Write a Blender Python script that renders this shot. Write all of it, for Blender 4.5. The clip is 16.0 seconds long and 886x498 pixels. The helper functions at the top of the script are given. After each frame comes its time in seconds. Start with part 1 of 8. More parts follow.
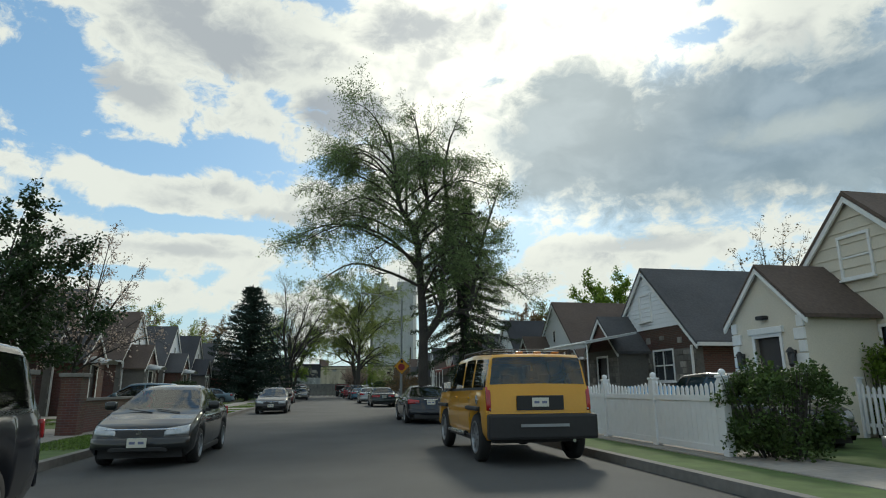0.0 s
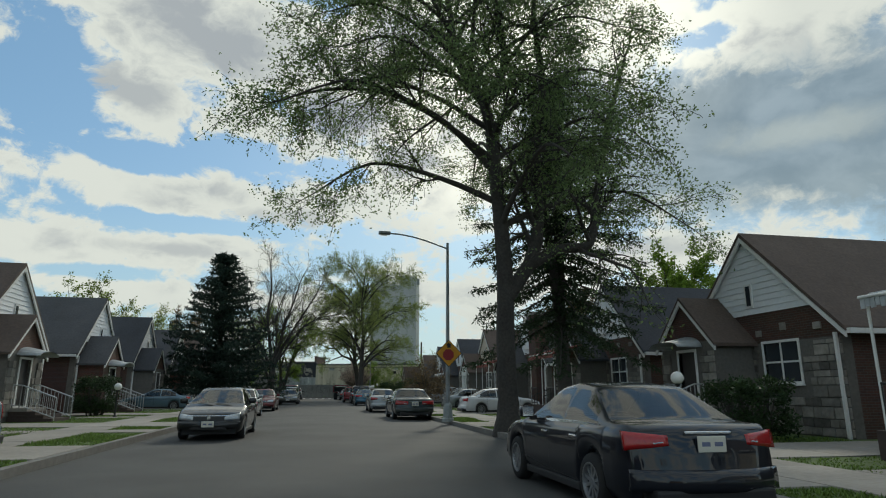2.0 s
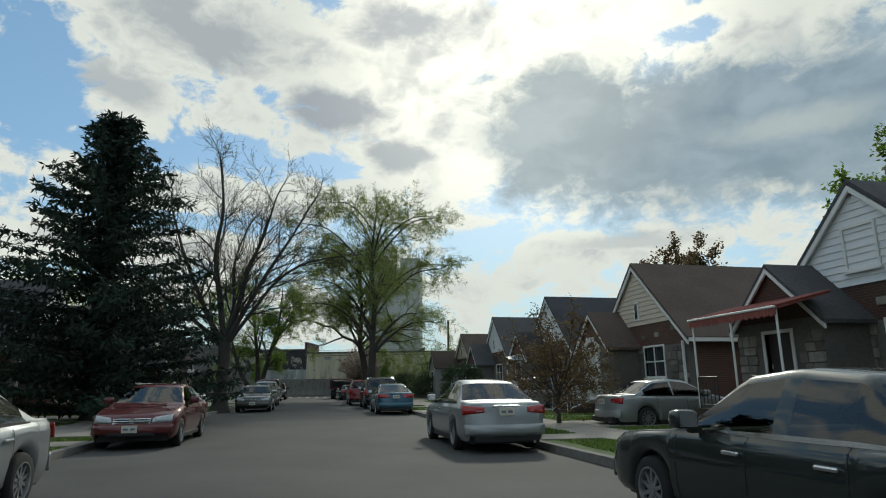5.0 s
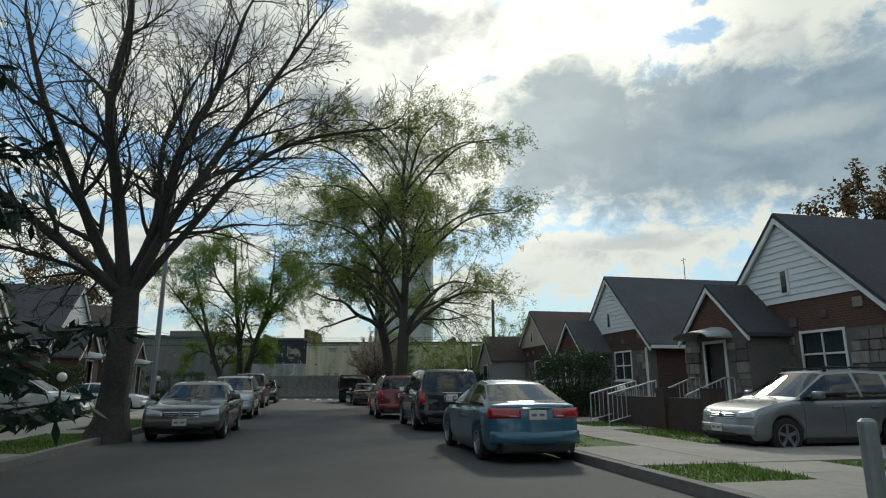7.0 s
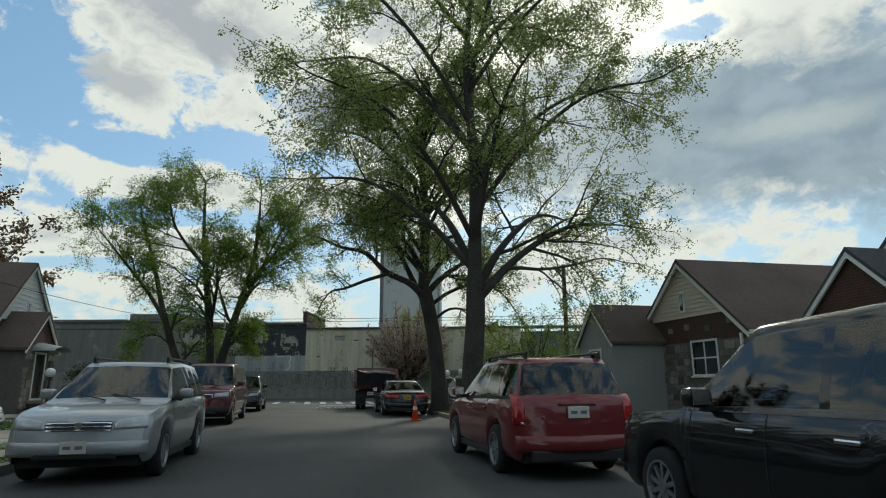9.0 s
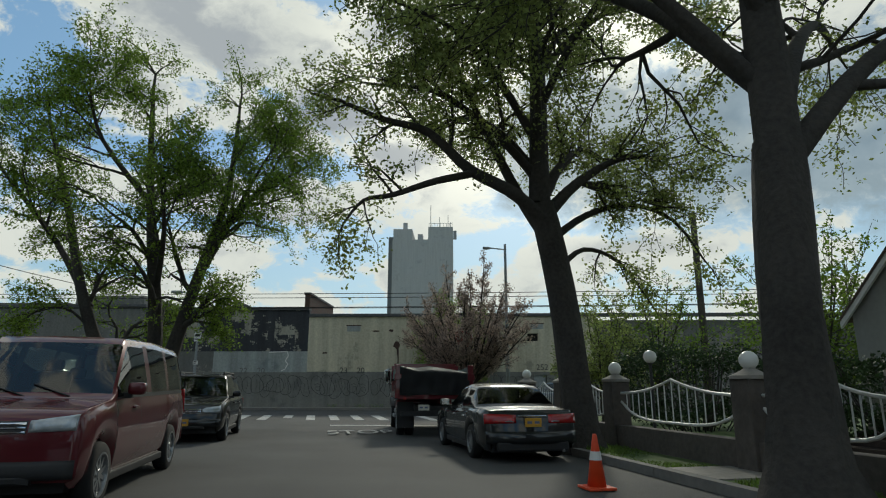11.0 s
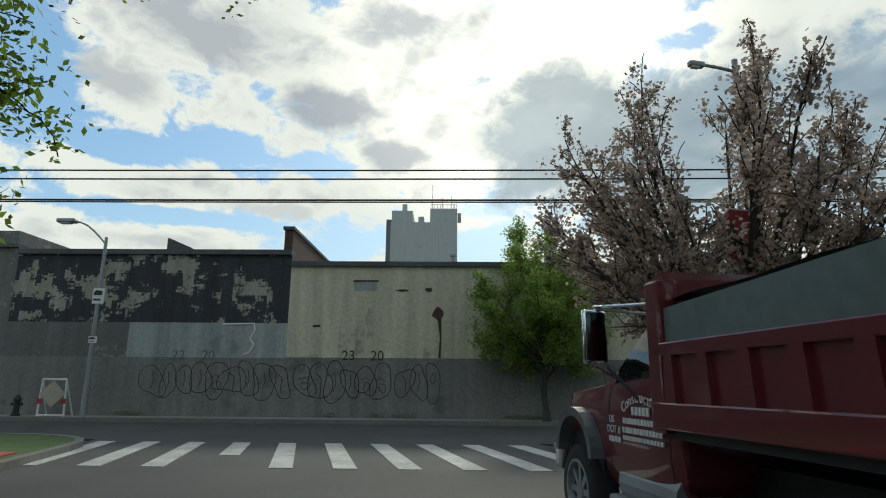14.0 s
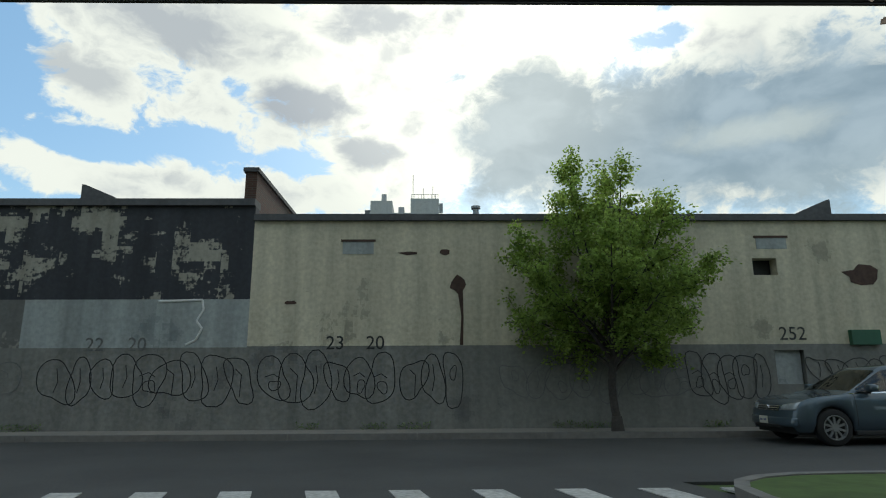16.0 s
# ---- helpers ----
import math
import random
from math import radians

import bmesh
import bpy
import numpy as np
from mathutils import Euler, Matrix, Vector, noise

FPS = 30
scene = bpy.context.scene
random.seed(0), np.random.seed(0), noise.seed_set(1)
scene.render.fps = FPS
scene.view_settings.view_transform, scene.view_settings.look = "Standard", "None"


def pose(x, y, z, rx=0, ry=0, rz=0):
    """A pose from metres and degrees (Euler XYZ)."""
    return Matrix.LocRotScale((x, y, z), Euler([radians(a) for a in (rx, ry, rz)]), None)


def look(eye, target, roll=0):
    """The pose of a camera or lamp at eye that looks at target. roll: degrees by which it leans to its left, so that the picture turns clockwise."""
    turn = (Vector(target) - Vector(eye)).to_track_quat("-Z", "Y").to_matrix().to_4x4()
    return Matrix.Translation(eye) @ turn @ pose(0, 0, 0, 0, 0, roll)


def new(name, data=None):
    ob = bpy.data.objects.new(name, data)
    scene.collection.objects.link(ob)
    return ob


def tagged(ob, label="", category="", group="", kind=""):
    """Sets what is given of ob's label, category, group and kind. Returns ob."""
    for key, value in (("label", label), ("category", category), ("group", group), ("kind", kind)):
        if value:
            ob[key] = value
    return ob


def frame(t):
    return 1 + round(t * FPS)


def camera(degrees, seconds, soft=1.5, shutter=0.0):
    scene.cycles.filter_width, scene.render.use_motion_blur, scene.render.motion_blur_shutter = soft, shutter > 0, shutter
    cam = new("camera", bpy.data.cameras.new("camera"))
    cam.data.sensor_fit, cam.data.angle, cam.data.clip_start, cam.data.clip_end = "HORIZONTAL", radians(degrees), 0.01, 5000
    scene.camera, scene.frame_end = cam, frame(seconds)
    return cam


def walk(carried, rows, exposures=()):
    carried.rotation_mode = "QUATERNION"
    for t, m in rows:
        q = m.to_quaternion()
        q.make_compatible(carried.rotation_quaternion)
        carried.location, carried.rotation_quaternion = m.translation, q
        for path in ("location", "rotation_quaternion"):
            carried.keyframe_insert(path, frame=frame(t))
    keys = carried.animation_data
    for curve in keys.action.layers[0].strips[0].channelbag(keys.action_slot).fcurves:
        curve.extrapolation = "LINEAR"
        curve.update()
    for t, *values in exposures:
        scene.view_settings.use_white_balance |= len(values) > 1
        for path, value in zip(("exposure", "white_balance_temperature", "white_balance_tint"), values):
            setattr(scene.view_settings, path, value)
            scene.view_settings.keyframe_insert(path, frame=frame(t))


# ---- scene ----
cam = camera(72.6, 16.0, 1.1)
PLAN = 1.05   # metres to one unit of the plan
# seconds, stops, kelvin, tint
EXPOSURES = [(t, stops, 6600, 2) for t, stops in ((0, 0.0), (2.5, -0.2), (4.2, -0.15), (7, -0.05), (8.2, 0.0), (10.3, -0.2), (11, -0.2), (12.5, -0.1), (13.5, 0.0), (16, 0.15))]
PATH = [
    (0, (0.0, 0.0, 1.28), (0.367, 1.914, 1.729), -0.4),
    (0.5, (0.006, 4.232, 1.28), (0.382, 6.145, 1.726), -0.7),
    (1, (0.014, 8.409, 1.28), (0.394, 10.32, 1.729), -0.4),
    (1.5, (0.025, 12.652, 1.28), (0.402, 14.564, 1.73), -0.2),
    (2, (0.04, 16.967, 1.28), (0.415, 18.877, 1.736), 0.0),
    (2.5, (0.06, 21.253, 1.28), (0.44, 23.164, 1.732), 0.0),
    (3, (0.085, 25.524, 1.28), (0.478, 27.431, 1.736), 0.5),
    (3.5, (0.113, 29.631, 1.28), (0.519, 31.534, 1.74), 0.5),
    (4, (0.137, 33.691, 1.28), (0.546, 35.597, 1.727), -0.4),
    (4.2, (0.145, 35.394, 1.28), (0.553, 37.301, 1.724), -0.6),
    (6.3, (0.106, 54.254, 1.28), (0.495, 56.167, 1.716), -0.3),
    (6.5, (0.093, 55.993, 1.28), (0.484, 57.906, 1.716), -0.2),
    (7, (0.058, 60.291, 1.28), (0.452, 62.202, 1.719), -0.0),
    (7.5, (0.015, 64.482, 1.28), (0.412, 66.395, 1.711), 0.3),
    (8, (-0.038, 68.51, 1.28), (0.365, 70.422, 1.708), -0.3),
    (8.2, (-0.06, 70.067, 1.28), (0.342, 71.98, 1.703), -0.4),
    (10.3, (-0.451, 84.534, 1.28), (-0.058, 86.443, 1.728), 0.2),
    (10.5, (-0.456, 85.883, 1.28), (-0.063, 87.793, 1.727), 0.1),
    (11, (-0.46, 89.206, 1.28), (-0.068, 91.115, 1.729), 0.1),
    (11.5, (-0.452, 92.261, 1.28), (-0.058, 94.169, 1.733), 0.5),
    (11.8, (-0.442, 94.01, 1.28), (-0.052, 95.918, 1.733), 0.4),
    (12, (-0.435, 95.154, 1.28), (-0.038, 97.06, 1.736), 0.4),
    (12.5, (-0.411, 97.911, 1.28), (0.001, 99.814, 1.738), 0.6),
    (13, (-0.382, 100.458, 1.28), (0.034, 102.361, 1.735), 0.4),
    (13.4, (-0.357, 102.41, 1.28), (0.065, 104.313, 1.728), 0.4),
    (13.5, (-0.35, 102.874, 1.28), (0.071, 104.777, 1.728), 0.4),
    (14, (-0.316, 104.988, 1.28), (0.106, 106.893, 1.722), 0.5),
    (14.5, (-0.279, 106.874, 1.28), (0.145, 108.779, 1.717), 0.4),
    (15, (-0.241, 108.554, 1.28), (0.197, 110.455, 1.717), 0.1),
    (15.2, (-0.225, 109.151, 1.28), (0.222, 111.05, 1.719), 0.2),
    (15.5, (-0.201, 110.006, 1.28), (0.263, 111.902, 1.714), -0.1),
    (16, (-0.161, 111.303, 1.28), (0.338, 113.19, 1.713), -0.3),
]
walk(cam, [(t, look([PLAN * c for c in eye], [PLAN * c for c in target], roll)) for t, eye, target, roll in PATH], EXPOSURES)

# ==== world and light ====
SUN_DIR = Vector((0.30, 0.80, 0.52)).normalized()


def nodes_of(tree):
    tree.nodes.clear()
    return tree.nodes, tree.links


def make_world():
    w = bpy.data.worlds.new("sky")
    scene.world = w
    w.use_nodes = True
    n, l = nodes_of(w.node_tree)

    def node(kind, **kw):
        k = n.new(kind)
        for key, value in kw.items():
            if key == "op":
                k.operation = value
            elif key == "ins":
                for i, v in value.items():
                    if hasattr(v, "is_output"):
                        l.new(v, k.inputs[i])
                    else:
                        k.inputs[i].default_value = v
        return k

    def math_node(op, a, b=0.0, c=0.0, clamp=False):
        k = node("ShaderNodeMath", op=op, ins={0: a, 1: b, 2: c})
        k.use_clamp = clamp
        return k.outputs[0]

    def smooth(v, lo, hi, a=0.0, b=1.0):
        k = n.new("ShaderNodeMapRange")
        k.interpolation_type = "SMOOTHSTEP"
        for i, val in enumerate((v, lo, hi, a, b)):
            if hasattr(val, "is_output"):
                l.new(val, k.inputs[i])
            else:
                k.inputs[i].default_value = val
        return k.outputs[0]

    def mix(f, a, b):
        k = n.new("ShaderNodeMix")
        k.data_type = "RGBA"
        for i, v in ((0, f), (6, a), (7, b)):
            if hasattr(v, "is_output"):
                l.new(v, k.inputs[i])
            else:
                k.inputs[i].default_value = v
        return k.outputs[2]

    way = node("ShaderNodeTexCoord").outputs["Generated"]
    sep = node("ShaderNodeSeparateXYZ", ins={0: way})
    sky = n.new("ShaderNodeTexSky")
    sky.sky_type, sky.sun_disc = "NISHITA", False
    sky.sun_elevation = math.asin(SUN_DIR.z)
    sky.sun_rotation = math.atan2(SUN_DIR.x, SUN_DIR.y)
    sky.air_density, sky.dust_density = 1.0, 0.6
    # clouds: broken cumulus from fractal noise, gathered into banks and opened by gaps
    tall = node("ShaderNodeVectorMath", op="MULTIPLY", ins={0: way, 1: (1.0, 1.0, 1.5)}).outputs[0]
    warp = node("ShaderNodeTexNoise", ins={"Vector": tall, "Scale": 7.0, "Detail": 5.0})
    bent = node("ShaderNodeVectorMath", op="MULTIPLY_ADD", ins={0: warp.outputs["Color"], 1: (0.11, 0.11, 0.11), 2: tall}).outputs[0]
    body = node("ShaderNodeTexNoise", ins={"Vector": bent, "Scale": 9.0, "Detail": 13.0, "Roughness": 0.62}).outputs[0]
    soft = node("ShaderNodeTexNoise", ins={"Vector": bent, "Scale": 10.0, "Detail": 6.0, "Roughness": 0.5}).outputs[0]
    fine = node("ShaderNodeTexNoise", ins={"Vector": bent, "Scale": 26.0, "Detail": 9.0, "Roughness": 0.62}).outputs[0]
    azimuth = math_node("MULTIPLY", math_node("ARCTAN2", sep.outputs[0], sep.outputs[1]), 57.29578)
    height = math_node("MULTIPLY", math_node("ARCSINE", sep.outputs[2]), 57.29578)

    def reach(az, el, ra, re):
        """How far out of an oval of the sky: 0 in its middle, 1 at its rim."""
        p = math_node("DIVIDE", math_node("SUBTRACT", azimuth, az), ra)
        q = math_node("DIVIDE", math_node("SUBTRACT", height, el), re)
        return math_node("SQRT", math_node("ADD", math_node("MULTIPLY", p, p), math_node("MULTIPLY", q, q)))

    cover = math_node("MULTIPLY_ADD", math_node("SUBTRACT", fine, 0.5), 0.22, body)
    for az, el, ra, re, amount in BANKS:
        cover = math_node("ADD", cover, smooth(reach(az, el, ra, re), 0.2, 1.35, amount, 0.0))
    alpha = smooth(cover, 0.445, 0.565)
    # grey hearts of the thicker clouds
    heart = None
    wisp = math_node("MULTIPLY_ADD", math_node("SUBTRACT", fine, 0.5), 0.9, math_node("MULTIPLY", math_node("SUBTRACT", soft, 0.5), 2.4))
    for az, el, ra, re, amount in HEARTS:
        g = smooth(math_node("ADD", reach(az, el, ra, re), wisp), 0.35, 1.15, amount, 0.0)
        heart = g if heart is None else math_node("MAXIMUM", heart, g)
    thick = smooth(cover, 0.54, 0.80)
    shade = math_node("MAXIMUM", heart, math_node("MULTIPLY", thick, smooth(soft, 0.40, 0.64, 0.0, 0.75)), clamp=True)
    # the one heavy bank of slate cloud
    rim = math_node("ADD", math_node("MULTIPLY", math_node("SUBTRACT", body, 0.5), 1.5), math_node("MULTIPLY", math_node("SUBTRACT", fine, 0.5), 0.5))
    grey = None
    for az, el, ra, re in HEAVY:
        g = smooth(math_node("ADD", reach(az, el, ra, re), rim), 0.58, 1.14, 1.0, 0.0)
        grey = g if grey is None else math_node("MAXIMUM", grey, g)
    sun = node("ShaderNodeVectorMath", op="DOT_PRODUCT", ins={0: way, 1: tuple(SUN_DIR)}).outputs["Value"]
    near_sun = smooth(sun, 0.93, 0.999)
    lit = mix(near_sun, (0.82, 0.83, 0.80, 1), (1.35, 1.31, 1.20, 1))
    dark = mix(near_sun, (0.41, 0.44, 0.50, 1), (0.60, 0.62, 0.66, 1))
    cloud = mix(shade, lit, dark)
    blue = node("ShaderNodeVectorMath", op="MULTIPLY", ins={0: sky.outputs[0], 1: (0.105, 0.118, 0.125)}).outputs[0]
    blue = mix(0.45, blue, (0.27, 0.50, 0.80, 1))
    haze = smooth(sep.outputs[2], 0.0, 0.36, 0.75, 0.0)
    blue = mix(haze, blue, (0.52, 0.68, 0.76, 1))
    cloud = mix(smooth(sep.outputs[2], 0.02, 0.20, 0.5, 0.0), cloud, (0.70, 0.73, 0.71, 1))
    both = mix(alpha, blue, cloud)
    slate = mix(smooth(soft, 0.33, 0.70), (0.235, 0.315, 0.40, 1), (0.37, 0.455, 0.545, 1))
    slate = mix(smooth(sep.outputs[2], 0.22, 0.36, 0.45, 0.0), slate, (0.42, 0.50, 0.54, 1))
    slate = mix(smooth(math_node("ADD", reach(44.0, 20.8, 7.0, 1.5), wisp), 0.2, 1.3, 0.45, 0.0), slate, (0.68, 0.72, 0.70, 1))
    slate = mix(math_node("MULTIPLY", near_sun, 0.22), slate, lit)
    both = mix(grey, both, slate)
    back = node("ShaderNodeBackground", ins={0: both, 1: SKY_STRENGTH})
    out = n.new("ShaderNodeOutputWorld")
    l.new(back.outputs[0], out.inputs[0])


# azimuth (degrees right of the street), elevation, half width, half height, amount of cloud
BANKS = (
    (-12, 28.5, 11, 6.0, 0.20), (8, 28, 13, 8.0, 0.22), (-22, 17.6, 4.5, 1.5, 0.17), (-12.5, 16.8, 7, 1.7, 0.18), (-3.5, 16.8, 7, 2.0, 0.17), (-12, 12.0, 10, 1.6, 0.16),
    (-22, 11.2, 7, 1.5, 0.15), (8, 17.5, 7, 3.5, 0.18), (30, 12.3, 13, 1.8, 0.18), (8, 10.0, 9, 2.0, 0.10), (26, 31.5, 9, 4.0, 0.24), (45, 29.5, 12, 4.0, 0.16), (-12, 8.0, 12, 1.2, 0.10),
    (-25.5, 23.0, 5.0, 4.6, -0.26), (-5.6, 26.4, 2.0, 1.3, -0.30), (-9.5, 20.9, 5.0, 1.6, -0.24), (0.5, 20.3, 4.0, 1.2, -0.24), (-16.5, 19.6, 5, 1.4, -0.20), (14.7, 13.7, 5, 1.2, -0.22),
    (37.0, 30.0, 3.0, 1.3, -0.26), (-13, 14.3, 11, 0.8, -0.18), (-20, 9.6, 9, 0.7, -0.14),
)
# the same, and how dark: grey hearts in the white clouds
HEARTS = ((-12, 30.5, 8, 3.4, 0.9), (-17.4, 25.0, 4.6, 2.0, 0.75), (1.7, 24.8, 5.2, 2.4, 1.0), (10, 33.0, 8.5, 2.6, 0.95), (8.2, 21.2, 3.6, 1.9, 0.9), (-14, 12.0, 6, 0.8, 0.6), (-4, 15.6, 5, 0.9, 0.5), (28, 12.6, 7, 0.9, 0.5))
HEAVY = ((37, 21.0, 22, 7.0), (25, 22.8, 11, 7.2), (48, 20.5, 13, 7.4))
SKY_STRENGTH = 1.0
make_world()
sun = new("sun", bpy.data.lights.new("sun", "SUN"))
sun.data.energy, sun.data.angle, sun.data.color = 1.6, radians(6.0), (1.0, 0.94, 0.84)
sun.matrix_world = Matrix.Translation((0, 0, 40)) @ SUN_DIR.to_track_quat("Z", "Y").to_matrix().to_4x4()
tagged(sun, kind="structure")

# ==== materials ====


def mat(name, color, rough=0.8, metal=0.0, vary=0.15, grain=6.0, stain=0.6, bump=0.15, dirt=None, coat=0.0, spread=0.0, spec=0.5):
    """A painted, mineral or plant surface: grain and stains at two sizes, in metres, and a fine relief."""
    m = bpy.data.materials.new(name)
    m.use_nodes = True
    n, l = nodes_of(m.node_tree)
    out, b = n.new("ShaderNodeOutputMaterial"), n.new("ShaderNodeBsdfPrincipled")
    l.new(b.outputs[0], out.inputs[0])
    b.inputs["Roughness"].default_value, b.inputs["Metallic"].default_value = rough, metal
    b.inputs["Specular IOR Level"].default_value = spec
    b.inputs["Coat Weight"].default_value = coat
    b.inputs["Coat Roughness"].default_value = 0.03
    pos = n.new("ShaderNodeNewGeometry").outputs["Position"]
    a, c = n.new("ShaderNodeTexNoise"), n.new("ShaderNodeTexNoise")
    for k, s in ((a, grain), (c, stain)):
        l.new(pos, k.inputs["Vector"])
        k.inputs["Scale"].default_value, k.inputs["Detail"].default_value = s, 5.0
    f = n.new("ShaderNodeMath")
    f.operation = "ADD"
    l.new(a.outputs[0], f.inputs[0]), l.new(c.outputs[0], f.inputs[1])
    r = n.new("ShaderNodeMapRange")
    r.inputs[1].default_value, r.inputs[2].default_value = 0.65, 1.35
    l.new(f.outputs[0], r.inputs[0])
    mx = n.new("ShaderNodeMix")
    mx.data_type = "RGBA"
    deep = dirt or [v * (1 - vary) for v in color]
    pale = [min(1, v * (1 + vary * 0.6)) for v in color]
    mx.inputs[6].default_value, mx.inputs[7].default_value = (*deep, 1), (*pale, 1)
    l.new(r.outputs[0], mx.inputs[0])
    tint = mx.outputs[2]
    if spread:
        hsv, info, mr = n.new("ShaderNodeHueSaturation"), n.new("ShaderNodeObjectInfo"), n.new("ShaderNodeMapRange")
        mr.inputs[3].default_value, mr.inputs[4].default_value = 1 - spread, 1 + spread
        l.new(info.outputs["Random"], mr.inputs[0]), l.new(mr.outputs[0], hsv.inputs["Value"])
        l.new(tint, hsv.inputs["Color"])
        tint = hsv.outputs[0]
    l.new(tint, b.inputs["Base Color"])
    if bump:
        k = n.new("ShaderNodeBump")
        k.inputs["Strength"].default_value, k.inputs["Distance"].default_value = bump, 0.02
        l.new(a.outputs[0], k.inputs["Height"]), l.new(k.outputs[0], b.inputs["Normal"])
    return m


def island_mat(name, color, spread, rough=0.7, through_light=0.0):
    """Leaves, grass and other many small pieces, each a little different."""
    m = bpy.data.materials.new(name)
    m.use_nodes = True
    n, l = nodes_of(m.node_tree)
    out, b = n.new("ShaderNodeOutputMaterial"), n.new("ShaderNodeBsdfPrincipled")
    b.inputs["Roughness"].default_value = rough
    b.inputs["Specular IOR Level"].default_value = 0.3
    ramp, geo = n.new("ShaderNodeValToRGB"), n.new("ShaderNodeNewGeometry")
    l.new(geo.outputs["Random Per Island"], ramp.inputs[0])
    ramp.color_ramp.elements[0].color = (*[v * (1 - spread) for v in color], 1)
    ramp.color_ramp.elements[1].color = (*[min(1, v * (1 + spread)) for v in color], 1)
    l.new(ramp.outputs[0], b.inputs["Base Color"])
    if through_light:
        t, mix = n.new("ShaderNodeBsdfTranslucent"), n.new("ShaderNodeMixShader")
        mix.inputs[0].default_value = through_light
        l.new(ramp.outputs[0], t.inputs[0]), l.new(b.outputs[0], mix.inputs[1]), l.new(t.outputs[0], mix.inputs[2])
        l.new(mix.outputs[0], out.inputs[0])
    else:
        l.new(b.outputs[0], out.inputs[0])
    return m


def brick_mat(name, color, color2, mortar, width=0.21, height=0.07):
    m = bpy.data.materials.new(name)
    m.use_nodes = True
    n, l = nodes_of(m.node_tree)
    out, b = n.new("ShaderNodeOutputMaterial"), n.new("ShaderNodeBsdfPrincipled")
    l.new(b.outputs[0], out.inputs[0])
    b.inputs["Roughness"].default_value = 0.9
    sep, add, com = n.new("ShaderNodeSeparateXYZ"), n.new("ShaderNodeMath"), n.new("ShaderNodeCombineXYZ")
    l.new(n.new("ShaderNodeNewGeometry").outputs["Position"], sep.inputs[0])
    l.new(sep.outputs[0], add.inputs[0]), l.new(sep.outputs[1], add.inputs[1])
    l.new(add.outputs[0], com.inputs[0]), l.new(sep.outputs[2], com.inputs[1])
    t = n.new("ShaderNodeTexBrick")
    l.new(com.outputs[0], t.inputs["Vector"])
    t.inputs["Color1"].default_value, t.inputs["Color2"].default_value, t.inputs["Mortar"].default_value = (*color, 1), (*color2, 1), (*mortar, 1)
    t.inputs["Scale"].default_value, t.inputs["Mortar Size"].default_value = 1.0, 0.006
    t.inputs["Brick Width"].default_value, t.inputs["Row Height"].default_value = width, height
    noise_a, hsv = n.new("ShaderNodeTexNoise"), n.new("ShaderNodeMix")
    noise_a.inputs["Scale"].default_value = 1.3
    hsv.data_type, hsv.blend_type = "RGBA", "MULTIPLY"
    hsv.inputs[0].default_value = 0.5
    l.new(t.outputs["Color"], hsv.inputs[6]), l.new(noise_a.outputs["Color"], hsv.inputs[7])
    l.new(hsv.outputs[2], b.inputs["Base Color"])
    k = n.new("ShaderNodeBump")
    k.inputs["Strength"].default_value, k.inputs["Distance"].default_value = 0.5, 0.01
    k.invert = True
    l.new(t.outputs["Fac"], k.inputs["Height"]), l.new(k.outputs[0], b.inputs["Normal"])
    return m


def glow_mat(name, color, strength):
    m = mat(name, color, 0.3)
    b = m.node_tree.nodes["Principled BSDF"]
    b.inputs["Emission Color"].default_value, b.inputs["Emission Strength"].default_value = (*color, 1), strength
    return m


def paint(name, color, flake=0.15):
    return mat("paint_" + name, color, 0.42, flake, 0.06, 30, 0.8, 0.0, coat=1.0, spec=0.12)


ASPHALT = mat("asphalt", (0.066, 0.065, 0.063), 0.85, 0, 0.45, 40, 0.45, 0.4)
CONCRETE = mat("concrete", (0.29, 0.265, 0.235), 0.9, 0, 0.22, 9, 0.8, 0.25, spread=0.1)
KERB = mat("kerb_stone", (0.19, 0.18, 0.165), 0.9, 0, 0.25, 7, 0.7, 0.25)
SOIL = mat("lawn_soil", (0.078, 0.125, 0.030), 0.95, 0, 0.4, 3.0, 0.3, 0.5)
GRASS = island_mat("grass_blades", (0.12, 0.19, 0.04), 0.45, 0.6, 0.35)
ROAD_WHITE = mat("road_paint", (0.50, 0.49, 0.465), 0.8, 0, 0.5, 14, 1.2, 0.2)
ROAD_RED = mat("ramp_red", (0.42, 0.08, 0.06), 0.8, 0, 0.25, 14, 1.2, 0.2)
BARK = mat("bark", (0.058, 0.052, 0.046), 0.95, 0, 0.45, 14, 1.0, 0.9)
BARK_GREY = mat("bark_grey", (0.085, 0.075, 0.065), 0.95, 0, 0.45, 14, 1.0, 0.9)
STUCCO_CREAM = mat("stucco_cream", (0.62, 0.57, 0.47), 0.9, 0, 0.1, 25, 0.5, 0.2)
STONE = mat("facing_stone", (0.20, 0.185, 0.165), 0.9, 0, 0.35, 7, 1.5, 0.5, spread=0.5)
MORTAR = mat("mortar", (0.14, 0.132, 0.12), 0.95, 0, 0.25, 12, 0.9, 0.4)
BRICK_DARK = brick_mat("brick_dark", (0.115, 0.048, 0.038), (0.080, 0.040, 0.034), (0.12, 0.105, 0.092))
BRICK_RED = brick_mat("brick_red", (0.155, 0.062, 0.046), (0.110, 0.050, 0.041), (0.15, 0.13, 0.115))
SIDING_WHITE = mat("siding_white", (0.72, 0.74, 0.76), 0.55, 0, 0.07, 8, 0.7, 0.05)
